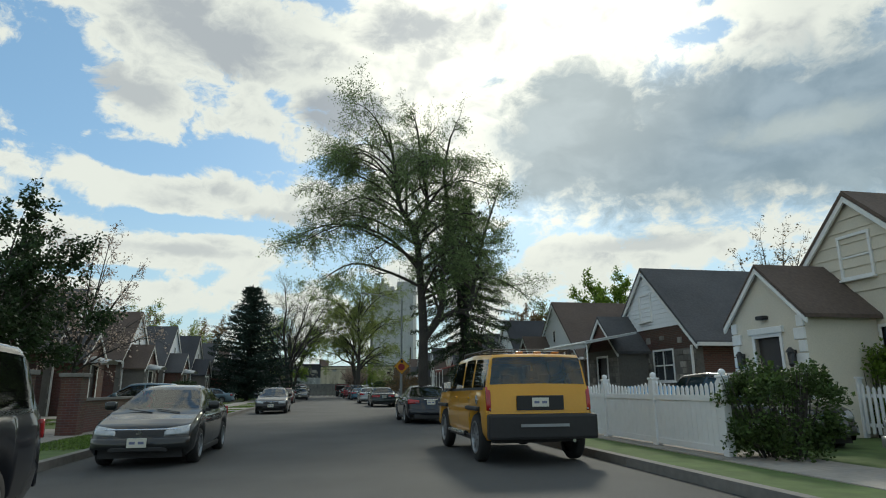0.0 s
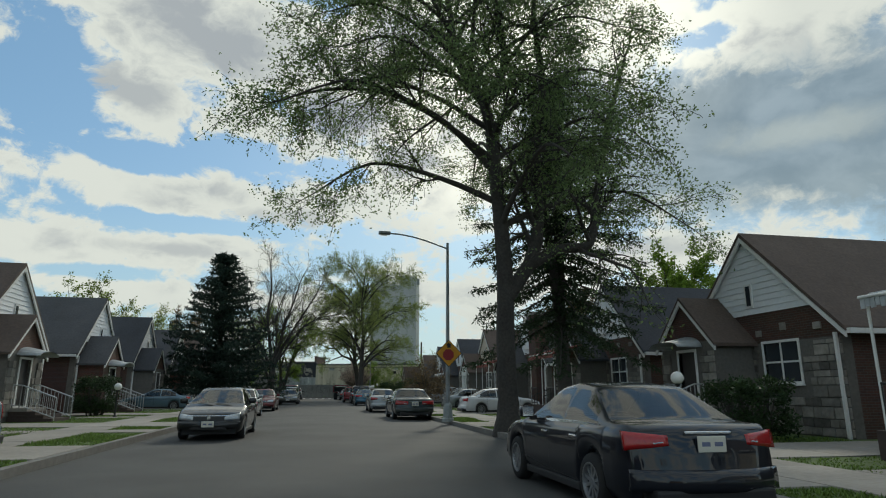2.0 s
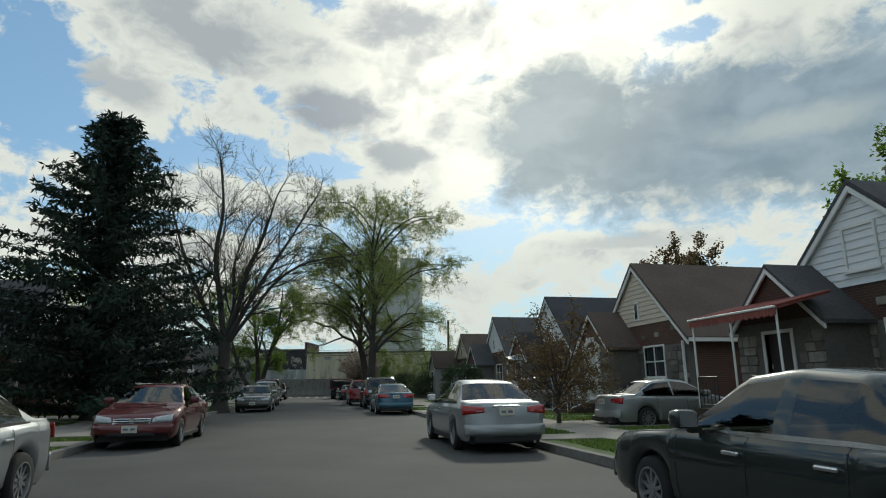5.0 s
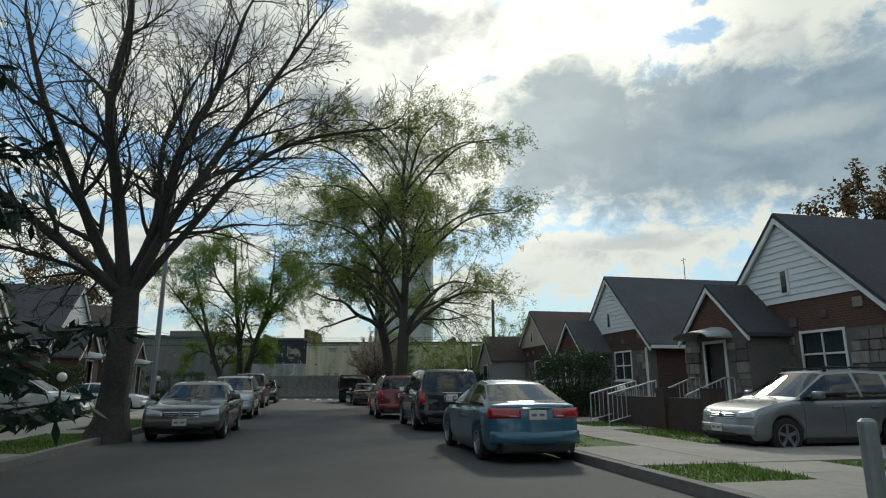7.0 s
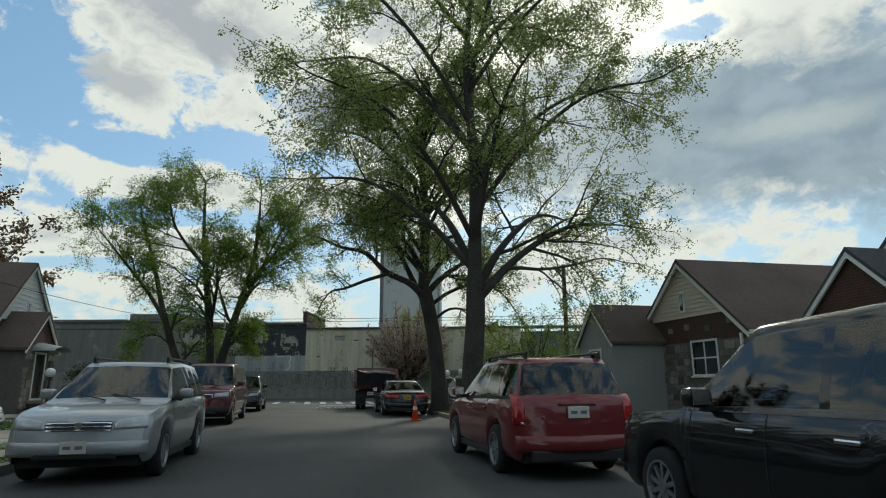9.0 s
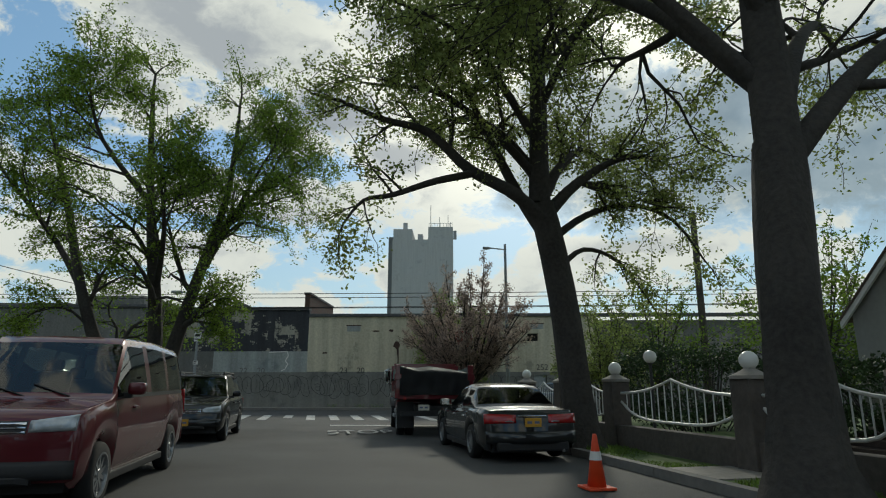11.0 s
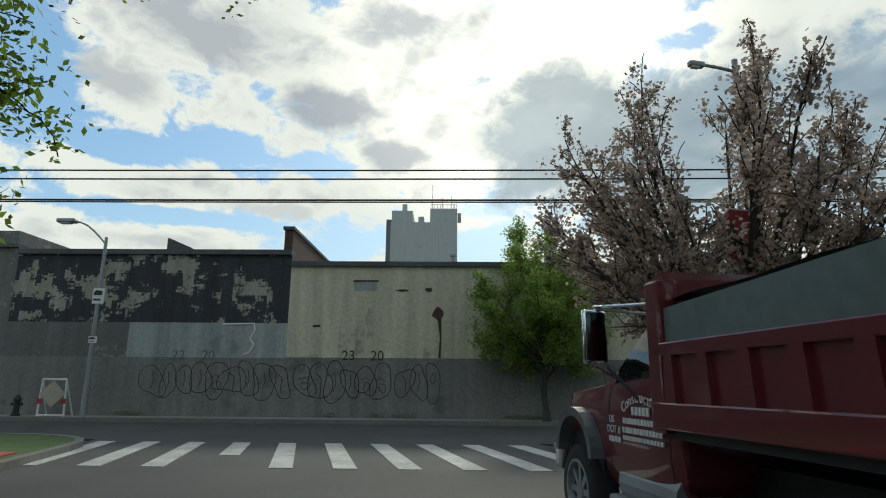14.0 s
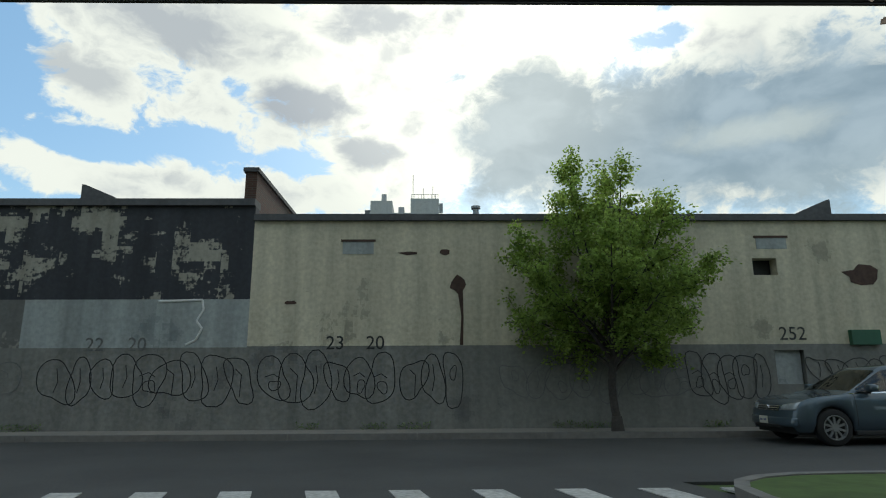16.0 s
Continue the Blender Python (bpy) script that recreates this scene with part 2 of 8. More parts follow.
SIDING_GREY = mat("siding_grey", (0.30, 0.30, 0.29), 0.6, 0, 0.1, 8, 0.7, 0.05)
SIDING_BUFF = mat("siding_buff", (0.60, 0.52, 0.42), 0.6, 0, 0.08, 8, 0.7, 0.05)
TRIM = mat("white_trim", (0.74, 0.74, 0.72), 0.5, 0, 0.08, 12, 1.0, 0.05)
ROOF_GREY = mat("shingle_grey", (0.085, 0.085, 0.09), 0.95, 0, 0.3, 11, 0.6, 0.6)
ROOF_BROWN = mat("shingle_brown", (0.115, 0.085, 0.07), 0.95, 0, 0.3, 11, 0.6, 0.6)
ROOF_DARK = mat("shingle_dark", (0.055, 0.057, 0.065), 0.95, 0, 0.3, 11, 0.6, 0.6)
GLASS = mat("window_glass", (0.035, 0.042, 0.05), 0.06, 0, 0.3, 1.5, 0.7, 0.0, spec=0.8)
SEAT = mat("seat_cloth", (0.035, 0.034, 0.033), 0.9, 0, 0.2, 30, 3, 0.1)


def car_glass():
    """Tinted glass: clear with a sharp, coated reflection."""
    m = bpy.data.materials.new("car_glass")
    m.use_nodes = True
    n, l = nodes_of(m.node_tree)
    out, mix, clear_, gloss, fres = (n.new("ShaderNode" + s) for s in ("OutputMaterial", "MixShader", "BsdfTransparent", "BsdfGlossy", "Fresnel"))
    clear_.inputs[0].default_value = (0.30, 0.35, 0.33, 1)
    gloss.inputs["Roughness"].default_value = 0.02
    fres.inputs[0].default_value = 1.75
    l.new(fres.outputs[0], mix.inputs[0]), l.new(clear_.outputs[0], mix.inputs[1]), l.new(gloss.outputs[0], mix.inputs[2]), l.new(mix.outputs[0], out.inputs[0])
    return m


CAR_GLASS = car_glass()
CURTAIN = mat("curtain", (0.45, 0.46, 0.48), 0.9, 0, 0.15, 20, 2, 0.1)
BLACK = mat("black_plastic", (0.018, 0.018, 0.019), 0.6, 0, 0.2, 20, 2, 0.05)
RUBBER = mat("tyre_rubber", (0.016, 0.016, 0.016), 0.85, 0, 0.25, 25, 3, 0.2)
RIM = mat("alloy", (0.30, 0.31, 0.32), 0.30, 0.6, 0.15, 20, 3, 0.0)
CHROME = mat("chrome", (0.7, 0.71, 0.73), 0.15, 1.0, 0.05, 20, 3, 0.0)
STEEL = mat("galvanised_steel", (0.30, 0.32, 0.33), 0.55, 0.5, 0.2, 10, 1.0, 0.05)
ALUMINIUM = mat("aluminium_rail", (0.55, 0.56, 0.57), 0.4, 0.6, 0.1, 10, 1.0, 0.0)
IRON = mat("wrought_iron", (0.03, 0.03, 0.03), 0.5, 0.3, 0.2, 10, 2.0, 0.05)
TAIL = mat("tail_lens", (0.36, 0.012, 0.014), 0.15, 0, 0.15, 30, 3, 0.0, coat=0.5)
AMBER = mat("amber_lens", (0.55, 0.16, 0.02), 0.2, 0, 0.15, 30, 3, 0.0)
HEAD = mat("head_lens", (0.42, 0.45, 0.47), 0.12, 0.3, 0.3, 12, 3, 0.0, coat=0.8)
PLATE = mat("number_plate", (0.62, 0.60, 0.52), 0.4, 0, 0.05, 20, 3, 0.0)
PLATE_GOLD = mat("number_plate_gold", (0.60, 0.32, 0.04), 0.4, 0, 0.05, 20, 3, 0.0)
INK = mat("plate_ink", (0.14, 0.16, 0.26), 0.5, 0, 0.1, 20, 3, 0.0)
GLOBE = mat("milk_glass_globe", (0.75, 0.75, 0.72), 0.3, 0, 0.05, 10, 2, 0.0)
VINYL = mat("white_vinyl", (0.76, 0.77, 0.78), 0.4, 0, 0.06, 7, 0.6, 0.03)
DOOR_DARK = mat("dark_door", (0.035, 0.03, 0.028), 0.5, 0, 0.2, 9, 1.5, 0.1)
AWNING_GREY = mat("awning_grey", (0.42, 0.44, 0.45), 0.5, 0.1, 0.15, 9, 1.0, 0.05)
AWNING_RED = mat("awning_red", (0.26, 0.07, 0.055), 0.6, 0, 0.2, 9, 1.0, 0.05)
BRICK_STEP = mat("brick_step", (0.062, 0.043, 0.038), 0.9, 0, 0.3, 15, 1.5, 0.4)

# ==== mesh helpers ====


def mesh_of(bm, material, smooth=False, name="mesh"):
    me = bpy.data.meshes.new(name)
    bm.to_mesh(me)
    bm.free()
    for m in material if isinstance(material, (list, tuple)) else [material]:
        me.materials.append(m)
    if smooth:
        me.polygons.foreach_set("use_smooth", [True] * len(me.polygons))
    return me


def part(name, bm, material, parent, label="", smooth=False):
    """One mesh under a thing or under a part."""
    me = bm if isinstance(bm, bpy.types.Mesh) else mesh_of(bm, material, smooth, name)
    ob = new(name, me)
    ob.parent = parent
    if label:
        tagged(ob, label)
    return ob


def empty(name, m=None, label="", category="", group="", kind=""):
    ob = new(name)
    ob.empty_display_size = 0.2
    if m is not None:
        ob.matrix_world = m
    return tagged(ob, label, category, group, kind)


def box(bm, lo, hi, m=None, bevel=0.0):
    """An upright block between two corners, optionally with rounded edges."""
    c = [(a + b) / 2 for a, b in zip(lo, hi)]
    s = [abs(b - a) for a, b in zip(lo, hi)]
    got = bmesh.ops.create_cube(bm, size=1.0, matrix=Matrix.Translation(c) @ Matrix.Diagonal((*s, 1)))
    if bevel:
        edges = list({e for v in got["verts"] for e in v.link_edges})
        got = bmesh.ops.bevel(bm, geom=edges, offset=min(bevel, min(s) * 0.4), segments=2, affect="EDGES", profile=0.6)
        verts = list({v for f in got["faces"] for v in f.verts} | {v for v in got["verts"]})
    else:
        verts = got["verts"]
    if m is not None:
        bmesh.ops.transform(bm, matrix=m, verts=verts)
    return bm


def block(lo, hi, m=None, bevel=0.0):
    return box(bmesh.new(), lo, hi, m, bevel)


def tube(bm, a, b, ra, rb=None, sides=8, cap=True):
    a, b = Vector(a), Vector(b)
    d = b - a
    m = Matrix.Translation((a + b) / 2) @ d.to_track_quat("Z", "Y").to_matrix().to_4x4()
    bmesh.ops.create_cone(bm, cap_ends=cap, segments=sides, radius1=ra, radius2=ra if rb is None else rb, depth=d.length, matrix=m)
    return bm


def ball(bm, c, r, squash=1.0, u=14, v=10):
    bmesh.ops.create_uvsphere(bm, u_segments=u, v_segments=v, radius=r, matrix=Matrix.Translation(c) @ Matrix.Diagonal((1, 1, squash, 1)))
    return bm


def prism(bm, outline, depth, m):
    """An outline in x, z pushed along y by depth, then posed by m."""
    front = [bm.verts.new(m @ Vector((x, 0, z))) for x, z in outline]
    back = [bm.verts.new(m @ Vector((x, depth, z))) for x, z in outline]
    k = len(outline)
    bm.faces.new(front), bm.faces.new(back[::-1])
    for i in range(k):
        bm.faces.new((front[i], back[i], back[(i + 1) % k], front[(i + 1) % k]))
    bmesh.ops.recalc_face_normals(bm, faces=bm.faces)
    return bm


def lathe(bm, profile, c, sides=16, cap=True):
    """A turned form: (radius, height) pairs round an upright axis at c."""
    rings = []
    for r, z in profile:
        rings.append([bm.verts.new((c[0] + r * math.cos(2 * math.pi * i / sides), c[1] + r * math.sin(2 * math.pi * i / sides), c[2] + z)) for i in range(sides)])
    for a, b in zip(rings, rings[1:]):
        for i in range(sides):
            bm.faces.new((a[i], a[(i + 1) % sides], b[(i + 1) % sides], b[i]))
    if cap:
        bm.faces.new(rings[0][::-1]), bm.faces.new(rings[-1])
    return bm

# ==== ground, road, pavements ====
SLANT = radians(13.77)          # the cross street runs askew
CN, CS = math.cos(SLANT), math.sin(SLANT)
WALL_C, KERB_C, NEAR_C = 124.10, 122.70, 116.4
KX = 4.6                      # kerb lines of the street


def across(u, c, z=0.0):
    """A place u metres along the cross street (to the right) and c from the origin across it."""
    return Vector((u * CN + c * CS, -u * CS + c * CN, z))


CROSS = Matrix.Translation((0, 0, 0)) @ Matrix(((CN, CS, 0, 0), (-CS, CN, 0, 0), (0, 0, 1, 0), (0, 0, 0, 1)))


def cross_y(x, c):
    return (c - x * CS) / CN


def slab_poly(pts, z0, z1):
    bm = bmesh.new()
    top = [bm.verts.new((x, y, z1)) for x, y in pts]
    low = [bm.verts.new((x, y, z0)) for x, y in pts]
    bm.faces.new(top), bm.faces.new(low[::-1])
    for i in range(len(pts)):
        j = (i + 1) % len(pts)
        bm.faces.new((top[i], low[i], low[j], top[j]))
    bmesh.ops.recalc_face_normals(bm, faces=bm.faces)
    return bm


def structure(name, bm, material, label, category, smooth=False):
    return tagged(new(name, mesh_of(bm, material, smooth, name)), label, category, kind="structure")


structure("ground", slab_poly([(-900, -900), (900, -900), (900, 900), (-900, 900)], -0.6, -0.05), SOIL, "dull green open ground reaching the horizon", "ground")
bm = bmesh.new()
ys = [-70 + i * 2.0 for i in range(91)]
for i, y in enumerate(ys[:-1]):
    y2 = ys[i + 1]
    for x in range(-6, 6):
        bm.faces.new([bm.verts.new((a, b, 0.05 * (1 - (a / 6) ** 2) - 0.045 + 0.008 * noise.noise((a * 0.5, b * 0.3, 0)))) for a, b in ((x, y), (x + 1, y), (x + 1, y2), (x, y2))])
bmesh.ops.remove_doubles(bm, verts=bm.verts, dist=0.001)
kill = [v for v in bm.verts if v.co.y > 109.0]
bmesh.ops.delete(bm, geom=kill, context="VERTS")
structure("road", bm, ASPHALT, "worn grey asphalt street with patches and cracks", "road", True)
structure("cross_road", slab_poly([(-5.0, 107.8), (5.0, 107.8), (5.0, cross_y(5, NEAR_C)), *[(p.x, p.y) for p in (across(75, NEAR_C), across(75, KERB_C), across(-110, KERB_C), across(-110, NEAR_C))], (-5.0, cross_y(-5, NEAR_C))], -0.3, -0.006), ASPHALT, "asphalt cross street running along the factory wall", "road")

R = 2.6


def kerb_x(sx, y):
    """The kerb line: the east side draws in a little past the tall tree."""
    f = min(1.0, max(0.0, (y - 40) / 22))
    return KX + (0.45 * (1 - f * f * (3 - 2 * f)) if sx > 0 else 0.0)


def corner(sx):
    """The rounded kerb corner of the block on one side."""
    pts = []
    yc = cross_y(sx * KX, NEAR_C)
    for i in range(7):
        f = i / 6
        a = Vector((sx * KX, yc - R))
        b = Vector((sx * KX, yc))
        p = across(0, NEAR_C)
        d = Vector((CN, -CS)) * sx
        c = b + d * R
        pts.append(tuple((1 - f) ** 2 * a + 2 * f * (1 - f) * b + f * f * c))
    return pts


for sx, tag in ((1, "east"), (-1, "west")):
    c = corner(sx)
    end = across(sx * 75, NEAR_C)
    pts = [(sx * (kerb_x(sx, y) + 0.06), y) for y in range(-70, 107, 4)] + [(a + sx * 0.06, b) for a, b in c] + [(end.x, end.y), (sx * 75, -70)]
    structure("lawn_block_" + tag, slab_poly(pts, -0.3, 0.10), SOIL, "lawn and front gardens behind the kerb", "lawn")
    kerb = empty("kerb_" + tag, label="grey concrete kerb along the street", category="kerb", kind="structure")
    line = [(sx * kerb_x(sx, -70 + 4 * i), -70 + 4 * i) for i in range(int((c[0][1] + 70) // 4) + 1)] + c + [tuple(Vector(c[-1]) + Vector((CN, -CS)) * sx * k * 4) for k in range(1, 12)]
    for (x0, y0), (x1, y1) in zip(line, line[1:]):
        d = Vector((x1 - x0, y1 - y0)).normalized()
        o = Vector((d.y, -d.x)) * sx * 0.17
        part("kerb_stone", slab_poly([(x0, y0), (x1 - d.x * 0.012, y1 - d.y * 0.012), (x1 + o.x - d.x * 0.012, y1 + o.y - d.y * 0.012), (x0 + o.x, y0 + o.y)], -0.2, 0.118), KERB, kerb)
    walkway = empty("pavement_" + tag, label="pale concrete pavement flags with weathered joints", category="pavement", kind="structure")
    flag = mesh_of(block((-0.75, -0.742, 0), (0.75, 0.742, 0.05), None, 0.012), CONCRETE, name="flag")
    y = -20.0
    while y < 113:
        ob = part("flag", flag, None, walkway)
        ob.location = (sx * 7.1, y, 0.066 + 0.006 * random.random())
        ob.rotation_euler = (random.uniform(-0.004, 0.004), random.uniform(-0.004, 0.004), 0)
        y += 1.5
far = [across(-110, KERB_C), across(75, KERB_C), across(75, KERB_C + 60), across(-110, KERB_C + 60)]
structure("far_pavement", slab_poly([(p.x, p.y) for p in far], -0.3, 0.13), CONCRETE, "narrow dusty concrete pavement below the factory wall", "pavement")
bm = bmesh.new()
for k in range(-18, 18):
    a, b = k * 3.0, k * 3.0 + 2.985
    box(bm, (a, KERB_C - 0.02, -0.2), (b, KERB_C + 0.16, 0.136), CROSS)
structure("far_kerb", bm, KERB, "grey concrete kerb along the factory side", "kerb")

# driveways and front walks between the houses
R_HOUSES = (23.0, 33.4, 43.3, 54.4, 65.1, 74.9, 85.6, 95.8)
L_HOUSES = (25.2, 35.4, 45.6, 56.0, 66.0, 76.3, 86.5, 96.8, 106.0)


def driveway(sx, y, w=2.7, x1=14.5):
    d = empty("driveway", label="pale concrete driveway slabs crossing the pavement", category="driveway", group="driveways", kind="structure")
    xs = [kerb_x(sx, y) + 0.17, 6.33, 7.88, 9.5, 11.2, 12.9, x1]
    for a, b in zip(xs, xs[1:]):
        part("slab", block((sx * a if sx > 0 else sx * b, y - w / 2, 0.02), ((sx * b if sx > 0 else sx * a) - 0.012, y + w / 2, 0.125 + 0.004 * random.random()), None, 0.01), CONCRETE, d)
    return d


R_DRIVES = (18.4, 28.2, 38.4, 49.3, 59.8, 70.2, 80.4, 90.6)
L_DRIVES = (20.0, 30.4, 40.6, 50.8, 61.0, 71.0, 85.2, 92.5, 101.5)
for y in R_DRIVES:
    driveway(1, y)
for y in L_DRIVES:
    driveway(-1, y)
for sx, ys in ((1, R_HOUSES), (-1, L_HOUSES)):
    for y in ys:
        d = empty("front_walk", label="narrow concrete path from the kerb to the front steps", category="path", group="front walks", kind="structure")
        xs = [kerb_x(sx, y) + 0.17, 6.33, 7.88, 9.2, 10.4]
        for a, b in zip(xs, xs[1:]):
            if a == 6.33:
                continue
            lo, hi = sorted((sx * a, sx * b))
            part("slab", block((lo, y + 0.9, 0.02), (hi - 0.012, y + 2.1, 0.122), None, 0.01), CONCRETE, d)

# grass blades on the verges and lawns near the street
def grass(name, x0, x1, y0, y1, count, label, holes):
    v, f = [], []
    rng = random.Random(name)
    for _ in range(count):
        x, y = rng.uniform(x0, x1), rng.uniform(y0, y1)
        if any(abs(y - h) < w for h, w in holes):
            continue
        h = rng.uniform(0.03, 0.085) * (0.7 + noise.noise((x * 0.6, y * 0.6, 3)))
        if h < 0.015:
            continue
        a = rng.uniform(0, math.tau)
        dx, dy = math.cos(a) * 0.018, math.sin(a) * 0.018
        lx, ly = rng.uniform(-0.04, 0.04), rng.uniform(-0.04, 0.04)
        k = len(v)
        v += [(x - dx, y - dy, 0.095), (x + dx, y + dy, 0.095), (x + lx, y + ly, 0.10 + h)]
        f.append((k, k + 1, k + 2))
    me = bpy.data.meshes.new(name)
    me.from_pydata(v, [], f)
    me.materials.append(GRASS)
    return tagged(new(name, me), label, "grass", kind="stuff")


rh = [(y, 1.45) for y in R_DRIVES] + [(y + 1.5, 0.7) for y in R_HOUSES]
lh = [(y, 1.45) for y in L_DRIVES] + [(y + 1.5, 0.7) for y in L_HOUSES]
grass("grass_verge", 5.25, 6.32, 18, 60, 26000, "short spring grass on the kerbside verge", rh)
grass("grass_verge", 4.82, 6.32, 60, 114, 34000, "short spring grass on the kerbside verge", rh)
grass("grass_verge", -6.32, -4.78, 14, 113, 60000, "short spring grass on the kerbside verge", lh)
grass("grass_lawn", 7.9, 12.5, 20, 92, 90000, "short spring lawn before the houses", [(y, 1.45) for y in R_DRIVES])
grass("grass_lawn", -12.5, -7.9, 24, 104, 50000, "short spring lawn before the houses", [(y, 1.45) for y in L_DRIVES])

# road markings
marks = empty("crosswalk", label="worn white ladder crosswalk bars on asphalt", category="crosswalk", kind="structure")
for i in range(-8, 10):
    u0 = -0.80 + 0.99 * i
    c0, c1 = 111.8 + (1.7 if i == -1 else 0), 115.9
    w = 0.37
    pts = []
    for x, c in ((u0, c0), (u0 + w, c0), (u0 + w, c1), (u0, c1)):
        pts.append((x, cross_y(x, c)))
    if abs(u0) < 9:
        part("bar", slab_poly(pts, -0.02, 0.0045), ROAD_WHITE, marks)
stop_line = [(0.1, cross_y(0.1, 108.0)), (4.2, cross_y(4.2, 108.0)), (4.2, cross_y(4.2, 108.45)), (0.1, cross_y(0.1, 108.45))]
structure("stop_line", slab_poly(stop_line, -0.02, 0.007), ROAD_WHITE, "faded white stop line before the crosswalk", "road marking")


def text_mesh(word, size, material, depth=0.002, name="letters"):
    cu = bpy.data.curves.new(name, "FONT")
    cu.body, cu.size, cu.extrude, cu.align_x, cu.align_y = word, size, depth, "CENTER", "CENTER"
    tmp = new("tmp_text", cu)
    bpy.context.view_layer.update()
    me = bpy.data.meshes.new_from_object(tmp.evaluated_get(bpy.context.evaluated_depsgraph_get()))
    bpy.data.objects.remove(tmp)
    me.materials.clear()
    me.materials.append(material)
    return me


ob = new("road_lettering", text_mesh("STOP", 1.0, ROAD_WHITE, 0.003))
ob.matrix_world = pose(0.85, 107.3, 0.052) @ Matrix.Diagonal((0.80, 1.9, 1, 1))
tagged(ob, "worn white STOP lettering painted on the road", "road marking", kind="structure")
ramp = structure("kerb_ramp", slab_poly([(-6.9, 116.4), (-5.0, 115.9), (-5.0, 117.0), (-6.8, 117.5)], -0.1, 0.128), ROAD_RED, "dark red tactile ramp pad at the corner", "kerb ramp")

# ==== houses ====
STONE_BLOCK = [mesh_of(block((-0.5, -0.5, -0.5), (0.5, 0.5, 0.5), None, b), STONE, name="stone") for b in (0.05, 0.09)]


def window(parent, sx, x, y0, y1, z0, z1, bars=0, shade=True, frame_m=None):
    """A window in a wall that faces the street: frame, sill, panes, meeting rail, blind behind."""
    frame_m = frame_m or TRIM
    w = part("window", frame_ring(sx, x, y0, y1, z0, z1, 0.07, 0.10), frame_m, parent, "white framed window")
    part("pane", block((x + sx * 0.05 - 0.004, y0, z0), (x + sx * 0.05 + 0.004, y1, z1)), GLASS, w, "dark reflecting glass")
    part("sill", block(*span(sx, x - sx * 0.10, x + sx * 0.06, y0 - 0.09, y1 + 0.09, z0 - 0.12, z0 - 0.065), None, 0.01), frame_m, w)
    zm = (z0 + z1) / 2
    part("rail", block(*span(sx, x - sx * 0.0, x + sx * 0.04, y0, y1, zm - 0.025, zm + 0.025)), frame_m, w)
    for i in range(bars):
        yy = y0 + (y1 - y0) * (i + 1) / (bars + 1)
        part("bar", block(*span(sx, x - sx * 0.02, x + sx * 0.02, yy - 0.015, yy + 0.015, z0, z1)), frame_m, w)
    if shade:
        part("blind", block(*span(sx, x + sx * 0.12, x + sx * 0.14, y0, y1, zm - 0.1, z1)), CURTAIN, w, "pale blind half drawn")
    return w


def span(sx, xa, xb, y0, y1, z0, z1):
    a, b = sorted((xa, xb))
    return (a, y0, z0), (b, y1, z1)


def frame_ring(sx, x, y0, y1, z0, z1, t, d):
    bm = bmesh.new()
    for a, b, c, e in ((y0 - t, y0, z0 - t, z1 + t), (y1, y1 + t, z0 - t, z1 + t), (y0, y1, z1, z1 + t), (y0, y1, z0 - t, z0)):
        box(bm, *span(sx, x - sx * 0.03, x + sx * d, a, b, c, e))
    return bm


def wall_with_hole(bm, sx, xa, xb, y0, y1, z0, z1, hy0, hy1, hz0, hz1):
    box(bm, *span(sx, xa, xb, y0, hy0, z0, z1))
    box(bm, *span(sx, xa, xb, hy1, y1, z0, z1))
    box(bm, *span(sx, xa, xb, hy0, hy1, z0, hz0))
    box(bm, *span(sx, xa, xb, hy0, hy1, hz1, z1))
    return bm


def gable_roof_x(sx, xa, xb, yc, half, z_eave, z_peak, over, thick, front_over):
    """Two roof slabs whose ridge runs away from the street, from xa (street) to xb."""
    out = []
    slope = (z_peak - z_eave) / half
    for s in (-1, 1):
        bm = bmesh.new()
        y_out, z_out = yc + s * (half + over), z_eave - slope * over
        a, b = xa - sx * front_over, xb
        vs = []
        for x in (a, b):
            for y, z in ((yc, z_peak), (y_out, z_out), (y_out, z_out + thick), (yc, z_peak + thick * 1.2)):
                vs.append(bm.verts.new((x, y, z)))
        for q in ((0, 1, 2, 3), (4, 7, 6, 5), (0, 4, 5, 1), (1, 5, 6, 2), (2, 6, 7, 3), (3, 7, 4, 0)):
            bm.faces.new([vs[i] for i in q])
        bmesh.ops.recalc_face_normals(bm, faces=bm.faces)
        out.append(bm)
    return out


def rake(sx, x, yc, half, z_eave, z_peak, over, w=0.16):
    """White boards that follow the slopes of a gable."""
    slope = (z_peak - z_eave) / half
    for s in (-1, 1):
        bm = bmesh.new()
        vs = []
        for xx in (x, x - sx * 0.06):
            for y, z in ((yc, z_peak - w), (yc, z_peak + 0.02), (yc + s * (half + over), z_eave - slope * over + 0.02), (yc + s * (half + over), z_eave - slope * over - w)):
                vs.append(bm.verts.new((xx, y, z)))
        for q in ((0, 1, 2, 3), (4, 7, 6, 5), (0, 4, 5, 1), (1, 5, 6, 2), (2, 6, 7, 3), (3, 7, 4, 0)):
            bm.faces.new([vs[i] for i in q])
        bmesh.ops.recalc_face_normals(bm, faces=bm.faces)
        yield bm


